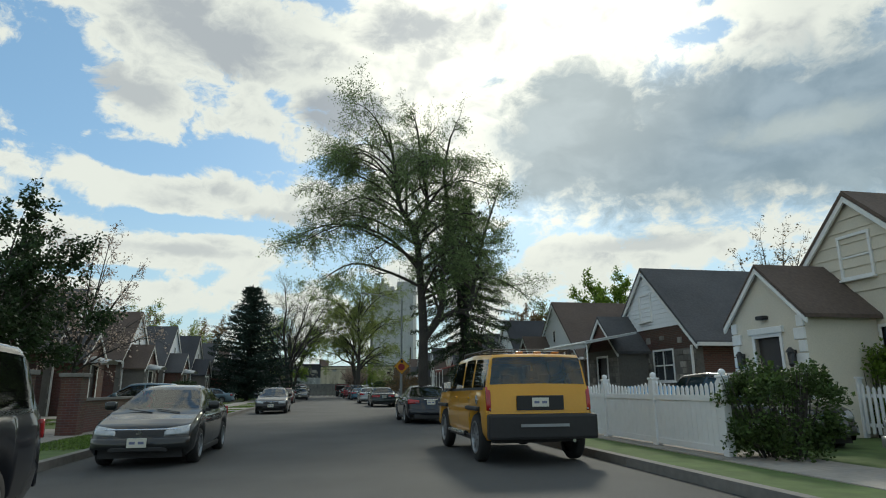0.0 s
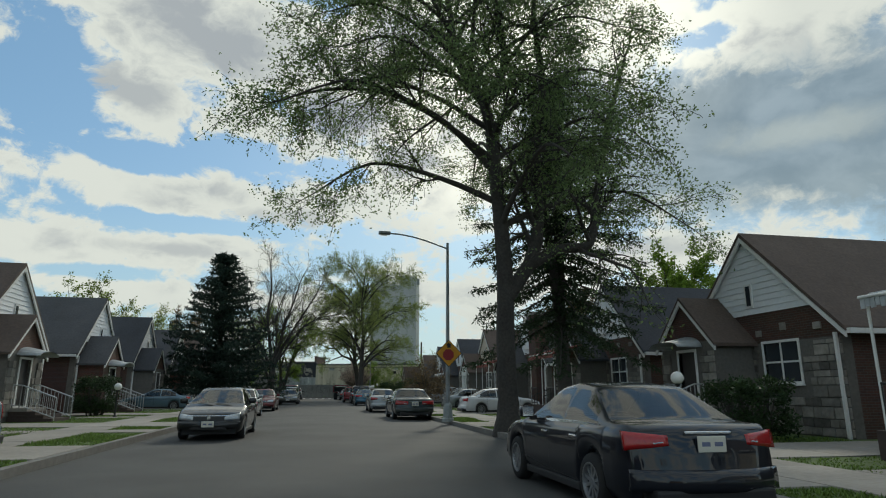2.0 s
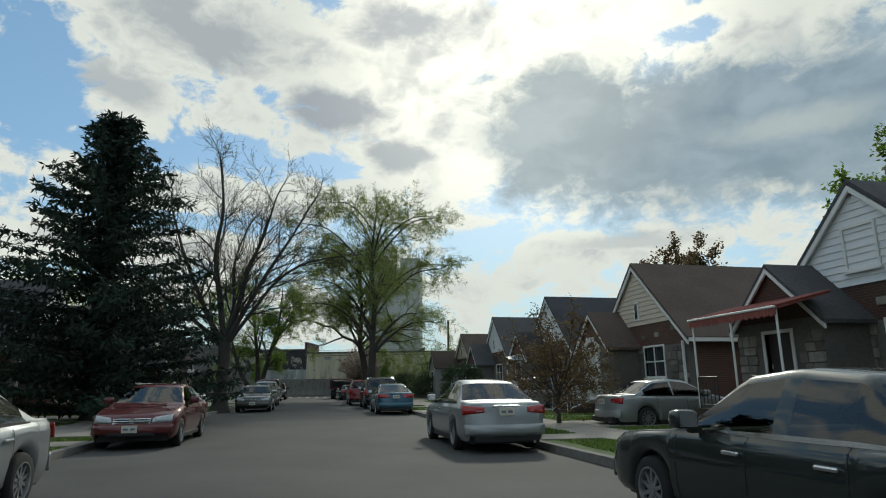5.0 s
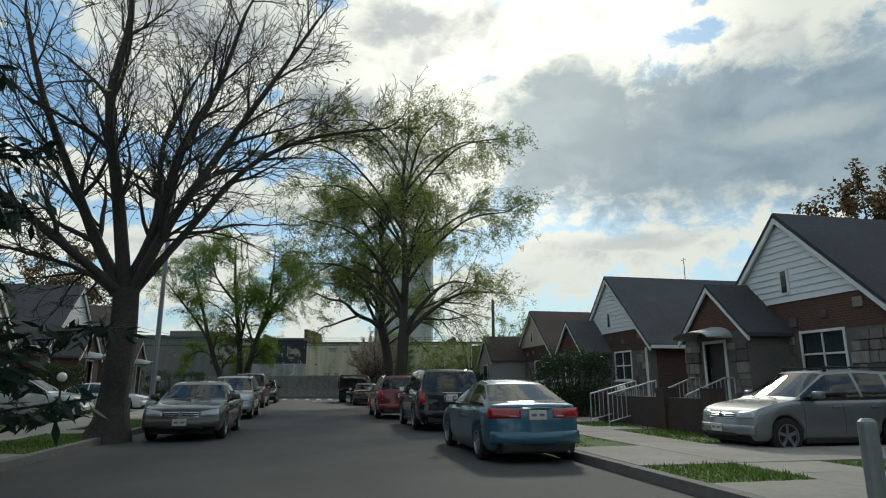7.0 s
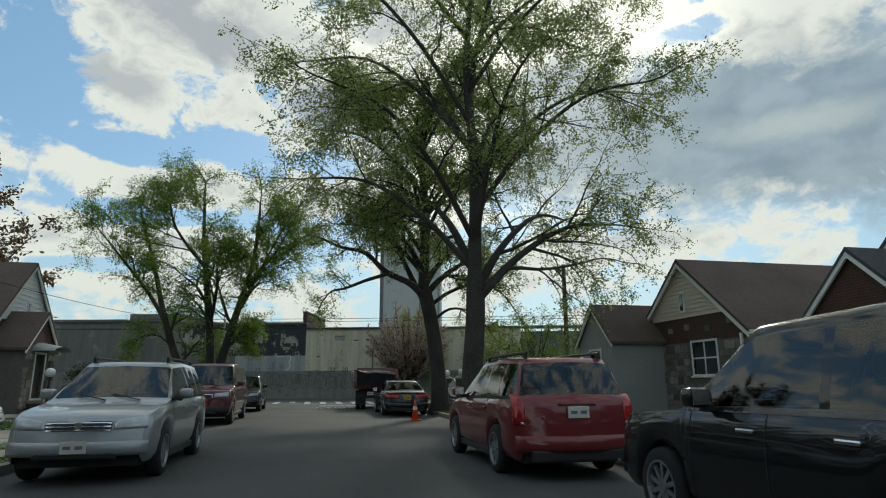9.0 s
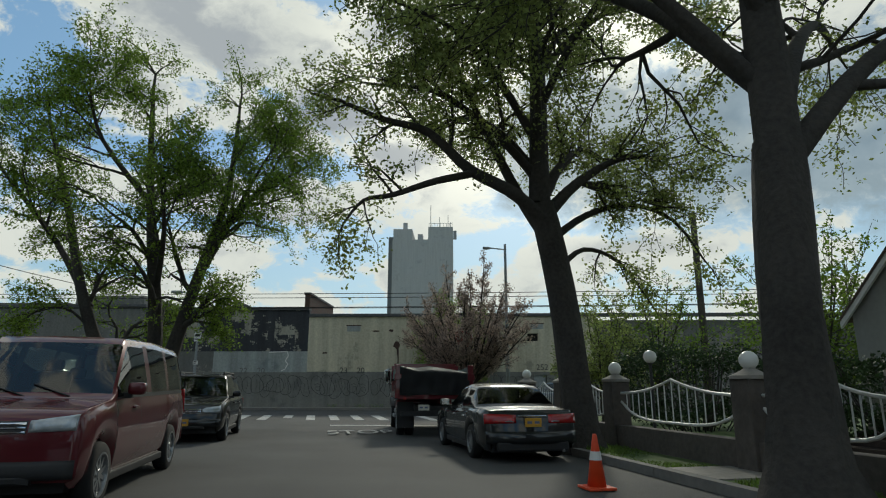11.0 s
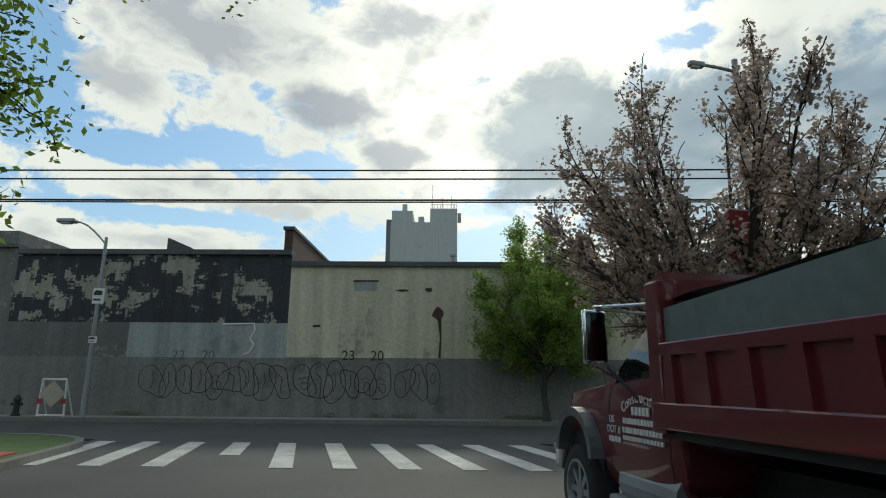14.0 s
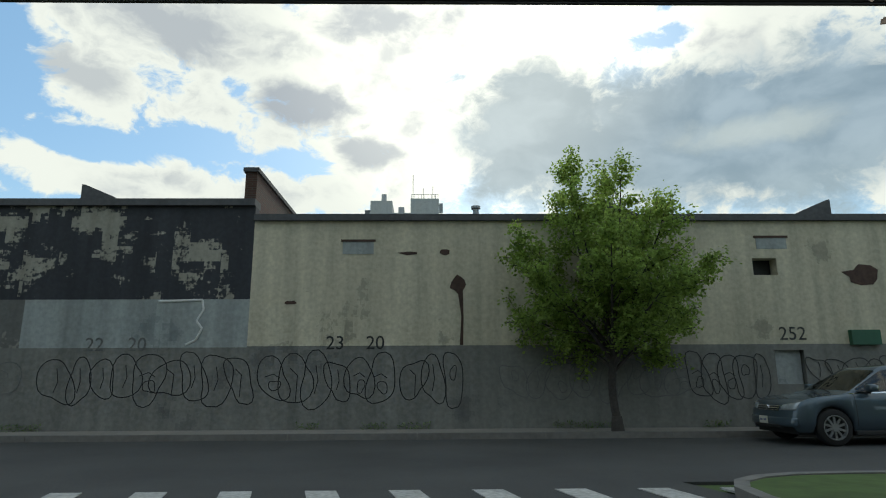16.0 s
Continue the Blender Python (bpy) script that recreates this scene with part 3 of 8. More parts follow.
def stones(parent, sx, x, y0, y1, z0, z1, hole, seed, max_w=0.62):
    """Facing stones of uneven size laid in broken courses, leaving the window free."""
    rng = random.Random(seed)
    z = z0
    while z < z1 - 0.08:
        h = min(rng.uniform(0.16, 0.34), z1 - z)
        y = y0
        while y < y1 - 0.06:
            w = min(rng.uniform(0.22, max_w), y1 - y)
            inside = hole and y + w > hole[0] - 0.1 and y < hole[1] + 0.1 and z + h > hole[2] - 0.14 and z < hole[3] + 0.1
            if not inside:
                ob = part("stone", rng.choice(STONE_BLOCK), None, parent)
                ob.location = (x - sx * rng.uniform(0.0, 0.025), y + w / 2, z + h / 2)
                ob.scale = (0.09, w - 0.025, h - 0.025)
            y += w
        z += h


def rail(parent, pts, h, material, every=0.14, top=0.025, post=0.014):
    """A handrail over a line of places, with balusters."""
    for a, b in zip(pts, pts[1:]):
        a, b = Vector(a), Vector(b)
        up = Vector((0, 0, h))
        r = part("top_rail", tube(bmesh.new(), a + up, b + up, top), material, parent)
        bm = bmesh.new()
        tube(bm, a + up * 0.12, b + up * 0.12, top * 0.7)
        part("bottom_rail", bm, material, parent)
        k = max(1, int((b - a).length / every))
        for i in range(k + 1):
            p = a.lerp(b, i / k)
            part("baluster", tube(bmesh.new(), p + up * (0.0 if i in (0, k) else 0.12), p + up, post * (1.5 if i in (0, k) else 0.8), sides=5), material, parent)


def globe_lamp(x, y, h, label="white globe lamp on a dark post"):
    t = empty("globe_lamp", pose(x, y, 0.1), label, "garden lamp", "globe lamps")
    part("post", lathe(bmesh.new(), ((0.09, 0), (0.09, 0.06), (0.04, 0.12), (0.035, h - 0.16), (0.07, h - 0.13), (0.06, h - 0.08)), (0, 0, 0), 10), IRON, t)
    part("globe", ball(bmesh.new(), (0, 0, h + 0.04), 0.16), GLOBE, t, "white glass globe", True)
    return t


def house(sx, yp, xf=13.0, half=3.2, z_eave=3.0, z_peak=6.0, depth=7.5, roof=None, gable=None, side=None, label="", win=(-1.7, -0.35, 1.52, 2.63), slit=True,
          vest=1.55, vest_x=1.35, vest_half=1.45, vest_peak=4.15, vest_wall=None, door=None, awning=None, awning_m=None, rails=None, rails_m=None, chimney=False, far=False, band=None, solar=False, front_m=None, porch=(-2.9, 1.7, 2.1)):
    """A small cape house, gable to the street, with a gabled entrance bay in front."""
    roof, gable, side = roof or ROOF_GREY, gable or SIDING_WHITE, side or BRICK_DARK
    X = sx * xf
    xb = X + sx * depth
    t = empty("house", pose(X, yp, 0.1), label, "house", "houses along the street")
    inv = t.matrix_world.inverted()

    def P(name, bm, m, parent=None, lab="", smooth=False):
        ob = part(name, bm, m, parent or t, lab, smooth)
        if parent is None:
            ob.matrix_parent_inverse = inv
        return ob

    y0, y1 = yp - half, yp + half
    z_band = z_eave + 0.55
    hy0, hy1, hz0, hz1 = yp + win[0], yp + win[1], win[2], win[3]
    front = P("front_wall", wall_with_hole(bmesh.new(), sx, X, X + sx * 0.28, y0, y1, 0.0, z_eave - 0.35, hy0, hy1, hz0, hz1), front_m or MORTAR, None, "street front wall")
    w = window(t, sx, X, hy0, hy1, hz0, hz1, bars=1)
    w.matrix_parent_inverse = inv
    if not far:
        stones(front, sx, X, y0, y1, 0.12, z_eave - 0.4, (hy0, hy1, hz0, hz1), int(yp * 7 + sx))
    # a band of brick over the stone, cut off by the roof slopes
    slope = (z_peak - z_eave) / half
    bm = bmesh.new()
    e = (z_band - z_eave) / slope
    m = Matrix.Translation((X, yp, 0)) @ Matrix.Rotation(-sx * math.pi / 2, 4, "Z") if sx > 0 else Matrix.Translation((X, yp, 0)) @ Matrix.Rotation(math.pi / 2, 4, "Z")
    prism(bm, [(-half, z_eave - 0.35), (half, z_eave - 0.35), (half, z_eave), (half - e, z_band), (-half + e, z_band), (-half, z_eave)], 0.26, Matrix.Translation((X - sx * 0.0, yp, 0)) @ Matrix.Rotation(radians(-90 * sx), 4, "Z"))
    bb = P("brick_band", bm, band or side, None, "dark red brick band under the gable")
    if not far:
        rng = random.Random(int(yp * 13))
        for yy in (-0.72, -0.38, -0.05, 0.33, 0.66):
            ob = part("stone", rng.choice(STONE_BLOCK), None, bb)
            ob.location, ob.scale = (X - sx * 0.012, yp + half * yy + rng.uniform(-0.2, 0.2), z_eave + rng.uniform(-0.1, 0.3)), (0.07, rng.uniform(0.2, 0.32), rng.uniform(0.16, 0.26))
    gw = half - e
    bm = bmesh.new()
    prism(bm, [(-gw, z_band), (gw, z_band), (0, z_peak - 0.02)], 0.2, Matrix.Translation((X + sx * 0.03, yp, 0)) @ Matrix.Rotation(radians(-90 * sx), 4, "Z"))
    g = P("gable", bm, gable, None, "clapboard gable")
    n = 12 if not far else 7
    dz = (z_peak - 0.25 - z_band) / n
    for i in range(n):
        za = z_band + i * dz
        ha = (z_peak - za) / slope - 0.02
        hb = (z_peak - za - dz) / slope - 0.02
        if hb < 0.05:
            break
        bm = bmesh.new()
        vs = [bm.verts.new((X - sx * d, yp + y, z)) for y, z, d in ((-ha, za, 0.035), (ha, za, 0.035), (hb, za + dz, 0.008), (-hb, za + dz, 0.008))]
        vb = [bm.verts.new((X + sx * 0.035, yp + y, z)) for y, z in ((-ha, za), (ha, za), (hb, za + dz), (-hb, za + dz))]
        for q in ((0, 1, 2, 3),):
            bm.faces.new([vs[k] for k in q])
        for k in range(4):
            bm.faces.new((vs[k], vb[k], vb[(k + 1) % 4], vs[(k + 1) % 4]))
        bmesh.ops.recalc_face_normals(bm, faces=bm.faces)
        P("clapboard", bm, gable, g)
    if slit == "sash":
        ww = window(t, sx, X - sx * 0.04, yp - 0.42, yp + 0.42, z_eave + 0.95, z_eave + 1.95)
        ww.matrix_parent_inverse = inv
    elif slit:
        s = P("attic_window", block(*span(sx, X - sx * 0.06, X + sx * 0.02, yp - 0.16, yp + 0.16, z_eave + 0.75, z_eave + 1.5)), TRIM, None, "narrow attic vent window")
        P("pane", block(*span(sx, X - sx * 0.075, X, yp - 0.09, yp + 0.09, z_eave + 0.82, z_eave + 1.43)), GLASS, s)
    # sides, back, roof
    for s, nm in ((-1, y0), (1, y1)):
        P("side_wall", block(*span(sx, X + sx * 0.28, xb, nm - (0 if s < 0 else 0.25), nm + (0.25 if s < 0 else 0), 0, z_eave + 0.05)), side, None, "brick side wall")
    P("back_wall", prism(bmesh.new(), [(-half, 0), (half, 0), (half, z_eave), (0, z_peak), (-half, z_eave)], 0.25, Matrix.Translation((xb - sx * 0.25, yp, 0)) @ Matrix.Rotation(radians(-90 * sx), 4, "Z")), side)
    for bm in gable_roof_x(sx, X, xb + sx * 0.2, yp, half, z_eave, z_peak, 0.28, 0.13, 0.16):
        r = P("roof_slope", bm, roof, None, "asphalt shingle roof slope")
    if solar:
        bm = bmesh.new()
        mm = Matrix.Translation((X + sx * 3.5, yp - half * 0.55, z_eave + slope * half * 0.45 + 0.2)) @ Matrix.Rotation(math.atan(slope), 4, "X")
        box(bm, (-1.6, -0.9, 0), (1.6, 0.9, 0.05), mm)
        P("skylight_panel", bm, AWNING_GREY, None, "pale panel lying on the roof")
    for bm in rake(sx, X - sx * 0.10, yp, half, z_eave, z_peak, 0.28):
        P("rake_board", bm, TRIM)
    for s in (-1, 1):
        yg = yp + s * (half + 0.33)
        bm = bmesh.new()
        zg = z_eave - slope * 0.28
        box(bm, *span(sx, X - sx * 0.1, xb, yg - 0.06, yg + 0.06, zg - 0.06, zg + 0.07))
        P("gutter", bm, TRIM)
        bm = bmesh.new()
        box(bm, *span(sx, X - sx * 0.06, X - sx * 0.13, y0 + 0.06 if s < 0 else y1 - 0.14, y0 + 0.14 if s < 0 else y1 - 0.06, 0.1, zg))
        P("downpipe", bm, TRIM)
    if chimney:
        c = P("chimney", block(*span(sx, X - sx * 0.5, X + sx * 0.35, yp - half + 0.5 if chimney < 0 else yp + half - 1.7, yp - half + 1.7 if chimney < 0 else yp + half - 0.5, 0, z_peak - 0.2)), BRICK_DARK, None, "broad brick chimney")
        bm = block(*span(sx, X - sx * 0.58, X + sx * 0.43, yp - half + 0.42 if chimney < 0 else yp + half - 1.78, yp - half + 1.78 if chimney < 0 else yp + half - 0.42, z_peak - 0.25, z_peak - 0.08))
        P("chimney_cap", bm, KERB, c)
    # entrance bay
    vy = yp + vest
    xv = X - sx * vest_x
    vz = vest_peak - vest_half * 0.95
    vm = vest_wall or MORTAR
    bay = P("entrance_bay", wall_with_hole(bmesh.new(), sx, xv, xv + sx * 0.22, vy - vest_half, vy + vest_half, 0, vz, vy - 0.45, vy + 0.45, 0.62, 2.47), vm, None, "entrance bay wall")
    for s in (-1, 1):
        P("bay_side", block(*span(sx, xv + sx * 0.22, X, vy + s * vest_half - (0 if s < 0 else 0.2), vy + s * vest_half + (0.2 if s < 0 else 0), 0, vz)), vm, bay)
    if not far and vm is MORTAR:
        stones(bay, sx, xv, vy - vest_half, vy + vest_half, 0.3, vz - 0.3, (vy - 0.5, vy + 0.5, 0.5, 2.5), int(yp * 11 + 3 + sx), 0.5)
    P("bay_gable", prism(bmesh.new(), [(-vest_half, vz), (vest_half, vz), (0, vest_peak - 0.02)], 0.2, Matrix.Translation((xv + sx * 0.01, vy, 0)) @ Matrix.Rotation(radians(-90 * sx), 4, "Z")), vm if vm is not MORTAR else side, bay)
    for bm in gable_roof_x(sx, xv, X + sx * 1.6, vy, vest_half, vz, vest_peak, 0.2, 0.1, 0.14):
        P("bay_roof", bm, roof, bay)
    for bm in rake(sx, xv - sx * 0.08, vy, vest_half, vz, vest_peak, 0.2, 0.13):
        P("bay_rake", bm, TRIM, bay)
    dr = P("front_door", block(*span(sx, xv + sx * 0.10, xv + sx * 0.15, vy - 0.45, vy + 0.45, 0.62, 2.47)), door or DOOR_DARK, None, "front door behind a storm door")
    P("door_frame", frame_ring(sx, xv, vy - 0.45, vy + 0.45, 0.68, 2.47, 0.09, 0.1), TRIM, dr)
    P("door_handle", block(*span(sx, xv + sx * 0.06, xv + sx * 0.10, vy + 0.34, vy + 0.40, 1.6, 1.72)), CHROME, dr)
    # steps
    for i in range(4):
        P("step", block(*span(sx, xv - sx * (0.35 + 0.3 * (4 - i)), xv - sx * 0.0, vy - 0.85, vy + 0.85, 0.0 if i == 0 else 0.1 + 0.13 * i, 0.1 + 0.13 * (i + 1)), None, 0.012), BRICK_STEP if i < 3 else CONCRETE, None, "front step")
    if rails:
        m2 = rails_m or ALUMINIUM
        rr = empty("railing", label="metal handrails beside the front steps", category="railing", group="front step railings")
        for s in (-0.8, 0.8):
            rail(rr, [(xv - sx * 1.6, vy + s, 0.15), (xv - sx * 0.35, vy + s, 0.62), (xv - sx * 0.05, vy + s, 0.62)], 0.85, m2)
    if awning == "hood":
        a = P("awning", None or hood(sx, xv, vy, 2.62, 0.85, 0.85), awning_m or AWNING_GREY, None, "metal awning over the door")
    elif awning == "porch":
        zt = 2.85
        pa, pb, out_ = porch
        am = awning_m or AWNING_GREY
        bm = bmesh.new()
        prism(bm, [(0, zt + 0.42), (0, zt + 0.48), (-out_, zt + 0.1), (-out_, zt + 0.02)], pb - pa, Matrix.Translation((xv + (0.1 if sx > 0 else -0.1), vy + pa, 0)) @ (Matrix.Identity(4) if sx > 0 else Matrix.Diagonal((-1, 1, 1, 1))))
        a = P("porch_awning", bm, am, None, "corrugated metal awning roof over the porch")
        k = int((pb - pa) / 0.2)
        for i in range(k + 1):
            yy = vy + pa + 0.2 * i
            bm = bmesh.new()
            tube(bm, (xv + sx * 0.1, yy, zt + 0.48), (xv - sx * (out_ - 0.1), yy, zt + 0.115), 0.025, sides=6)
            P("rib", bm, am, a)
        # a scalloped valance along the eaves
        for i in range(k * 2):
            ya = vy + pa + (pb - pa) * i / (k * 2)
            P("scallop", block(*span(sx, xv - sx * (out_ - 0.09), xv - sx * (out_ - 0.07), ya + 0.004, ya + 0.096, zt - 0.10 - 0.03 * (i % 2), zt + 0.08)), am, a)
        P("eaves_rail", tube(bmesh.new(), (xv - sx * (out_ - 0.06), vy + pa, zt + 0.08), (xv - sx * (out_ - 0.06), vy + pb, zt + 0.08), 0.03), TRIM, a)
        xp = xv - sx * (out_ - 0.15)
        for yy in (vy + pa + 0.08, vy + (pa + pb) / 2, vy + pb - 0.08):
            P("porch_post", tube(bmesh.new(), (xp, yy, 0.6), (xp, yy, zt + 0.1), 0.028), TRIM, a)
        P("porch_floor", block(*span(sx, xv - sx * out_, xv, vy + pa, vy + pb, 0.0, 0.6)), BRICK_STEP, a)
        rr = empty("railing", label="black wrought iron railing round the porch", category="railing", group="front step railings")
        rail(rr, [(xp, vy + pa + 0.1, 0.6), (xp, vy - 0.6, 0.6)], 0.8, rails_m or IRON)
        rail(rr, [(xp, vy + 0.7, 0.6), (xp, vy + pb - 0.1, 0.6)], 0.8, rails_m or IRON)
    return t


def hood(sx, x, y, z, out, half):
    bm = bmesh.new()
    k = 9
    rings = []
    for side_x in (0, 1):
        row = []
        for i in range(k):
            a = math.pi * i / (k - 1)
            row.append((x - sx * out * side_x, y - half * math.cos(a), z + (0.35 - 0.18 * side_x) * math.sin(a)))
        rings.append(row)
    for dz in (0.0, -0.03):
        a = [bm.verts.new((p[0], p[1], p[2] + dz)) for p in rings[0]]
        b = [bm.verts.new((p[0], p[1], p[2] + dz)) for p in rings[1]]
        for i in range(k - 1):
            bm.faces.new((a[i], a[i + 1], b[i + 1], b[i]))
    bmesh.ops.recalc_face_normals(bm, faces=bm.faces)
    return bm


DOOR_WHITE = mat("white_door", (0.6, 0.6, 0.58), 0.5, 0, 0.1, 9, 1.5, 0.05)
cream = house(1, 12.6, roof=ROOF_BROWN, gable=STUCCO_CREAM, side=STUCCO_CREAM, band=STUCCO_CREAM, vest_wall=STUCCO_CREAM, front_m=STUCCO_CREAM, slit='sash', vest=1.05, vest_x=2.0, vest_half=1.3, vest_peak=4.25, depth=9.0, far=True, label='cream stucco cape house with white quoins and brown roof')
house(1, 23.0, roof=ROOF_GREY, band=BRICK_DARK, side=BRICK_RED, vest_wall=None, awning="porch", slit="sash", label="cape house with white clapboard gable, brick band and stone front")
house(1, 33.4, roof=ROOF_BROWN, rails=True, awning="hood", label="cape house with white clapboard gable and brown shingle roof")
house(1, 43.3, roof=ROOF_DARK, slit="sash", awning="porch", porch=(-1.7, 1.6, 1.5), awning_m=AWNING_RED, rails=True, rails_m=IRON, label="cape house with white gable, red metal awning and iron railings")
house(1, 54.4, roof=ROOF_GREY, slit="sash", side=BRICK_DARK, chimney=-1, solar=True, awning="porch", porch=(-1.7, 1.6, 1.5), awning_m=AWNING_RED, label="stone-fronted cape house with a broad brick chimney and red awning")
ornate = house(1, 65.1, roof=ROOF_BROWN, rails=True, door=DOOR_WHITE, label="cape house with buff gable and white ornamented door", gable=SIDING_BUFF, side=BRICK_RED)
house(1, 74.9, roof=ROOF_DARK, side=BRICK_RED, awning="hood", awning_m=AWNING_GREY, rails=True, label="cape house with smooth white gable and red brick side wall")
house(1, 85.6, roof=ROOF_GREY, side=BRICK_DARK, gable=SIDING_WHITE, rails=True, label="cape house with grey-white gable and grey shingle roof")
house(1, 95.8, roof=ROOF_BROWN, gable=SIDING_BUFF, side=BRICK_DARK, z_peak=5.6, label="cape house with buff gable and brown roof", vest=2.9, vest_x=2.2, vest_peak=4.25, vest_wall=SIDING_GREY)
for i, y in enumerate(L_HOUSES):
    house(-1, y, xf=12.9, z_peak=6.5, z_eave=3.35, vest=-1.5, win=(0.3, 1.7, 1.6, 2.75), roof=(ROOF_BROWN, ROOF_GREY, ROOF_BROWN, ROOF_GREY, ROOF_DARK, ROOF_GREY)[i % 6], side=(BRICK_RED, BRICK_DARK)[i % 2],
          awning=(None, "hood", "hood", "hood", None, "hood")[i % 6], rails=i in (2, 3, 5), label=("cape house with white clapboard gable and grey roof", "cape house with pale stone front and small entrance gable")[i % 2], band=(BRICK_RED, BRICK_DARK)[i % 2], vest_wall=(None, BRICK_RED)[i % 2])



def on_house(t, name, bm, m, label="", smooth=False):
    ob = part(name, bm, m, t, label, smooth)
    ob.matrix_parent_inverse = t.matrix_world.inverted()
    return ob


# white carved surround with a broken scroll pediment and a barred storm door
xf_, vy_ = 11.63, 66.65
sur = on_house(ornate, "door_surround", block((xf_ - 0.10, vy_ - 0.78, 2.52), (xf_ + 0.02, vy_ + 0.78, 2.74), None, 0.02), TRIM, "white carved door surround")
for s in (-1, 1):
    part("pilaster", block((xf_ - 0.09, vy_ + s * 0.58 - 0.11, 0.62), (xf_ + 0.02, vy_ + s * 0.58 + 0.11, 2.52), None, 0.02), TRIM, sur)
    bm = bmesh.new()
    line = [Vector((xf_ - 0.05, vy_ + s * (0.74 - 0.6 * f), 2.78 + 0.30 * f ** 1.4)) for f in (0, 0.2, 0.4, 0.6, 0.8, 1.0)]
    for a, b in zip(line, line[1:]):
        tube(bm, a, b, 0.075, 0.08, sides=10)
    part("scroll", bm, TRIM, sur, "", True)
    part("scroll_eye", tube(bmesh.new(), (xf_ - 0.13, vy_ + s * 0.17, 3.06), (xf_ + 0.0, vy_ + s * 0.17, 3.06), 0.13, sides=14), TRIM, sur)
    urn = empty("urn", pose(xf_ - 0.42, vy_ + s * 0.72, 0.62), "pale stone urn at the top of front steps", "urn", "urns")
    part("bowl", lathe(bmesh.new(), ((0.13, 0), (0.13, 0.05), (0.05, 0.10), (0.05, 0.18), (0.16, 0.30), (0.20, 0.50), (0.23, 0.52), (0.23, 0.56), (0.17, 0.56)), (0, 0, 0), 14), GLOBE, urn, "", True)
grid_ = on_house(ornate, "storm_door", block((xf_ - 0.02, vy_ - 0.43, 0.66), (xf_ + 0.02, vy_ - 0.39, 2.45)), TRIM, "white barred storm door")
part("stile", block((xf_ - 0.02, vy_ + 0.39, 0.66), (xf_ + 0.02, vy_ + 0.43, 2.45)), TRIM, grid_)
for z in (0.70, 1.45, 2.40):
    part("rail", block((xf_ - 0.02, vy_ - 0.39, z), (xf_ + 0.02, vy_ + 0.39, z + 0.07)), TRIM, grid_)
for i in range(5):
    part("bar", tube(bmesh.new(), (xf_, vy_ - 0.26 + 0.13 * i, 0.77), (xf_, vy_ - 0.26 + 0.13 * i, 2.40), 0.012, sides=5), TRIM, grid_)
# quoins and lanterns on the cream house
xf_, vy_ = 10.98, 13.65
for i in range(9):
    for s in (-1, 1):
        w_ = 0.34 if i % 2 else 0.22
        y_ = vy_ + s * 1.30
        on_house(cream, "quoin", block((xf_ - 0.03, min(y_, y_ - s * w_), 0.25 + 0.30 * i), (xf_ + 0.03, max(y_, y_ - s * w_), 0.52 + 0.30 * i), None, 0.012), TRIM)
on_house(cream, "door_head", block((xf_ - 0.06, vy_ - 0.62, 2.56), (xf_ + 0.03, vy_ + 0.62, 2.72), None, 0.015), TRIM, "white door head")
on_house(cream, "security_light", block((xf_ - 0.16, vy_ - 0.14, 2.92), (xf_ + 0.02, vy_ + 0.14, 3.02), None, 0.03), BLACK, "small black security light")
for s in (-1, 1):
    la = empty("wall_lantern", pose(xf_ - 0.14, vy_ + s * 0.92, 1.75), "black wall lantern beside the front door", "lantern", "wall lanterns")
    part("cap", lathe(bmesh.new(), ((0.11, 0.30), (0.09, 0.34), (0.03, 0.42)), (0, 0, 0), 8), IRON, la)
    part("glass", lathe(bmesh.new(), ((0.06, 0.02), (0.085, 0.30)), (0, 0, 0), 6), GLASS, la)
    part("foot", lathe(bmesh.new(), ((0.03, -0.05), (0.07, 0.02)), (0, 0, 0), 8), IRON, la)
    part("bracket", block((0.0, -0.03, 0.05), (0.15, 0.03, 0.36)), IRON, la)

# ==== vehicles ====
# Each is built nose to +y round its own middle, wheels on z = 0.


def lerp_list(rows, y):
    for (a, va), (b, vb) in zip(rows, rows[1:]):
        if a <= y <= b:
            return va + (vb - va) * ((y - a) / (b - a) if b > a else 0)
    return rows[0][1] if y < rows[0][0] else rows[-1][1]


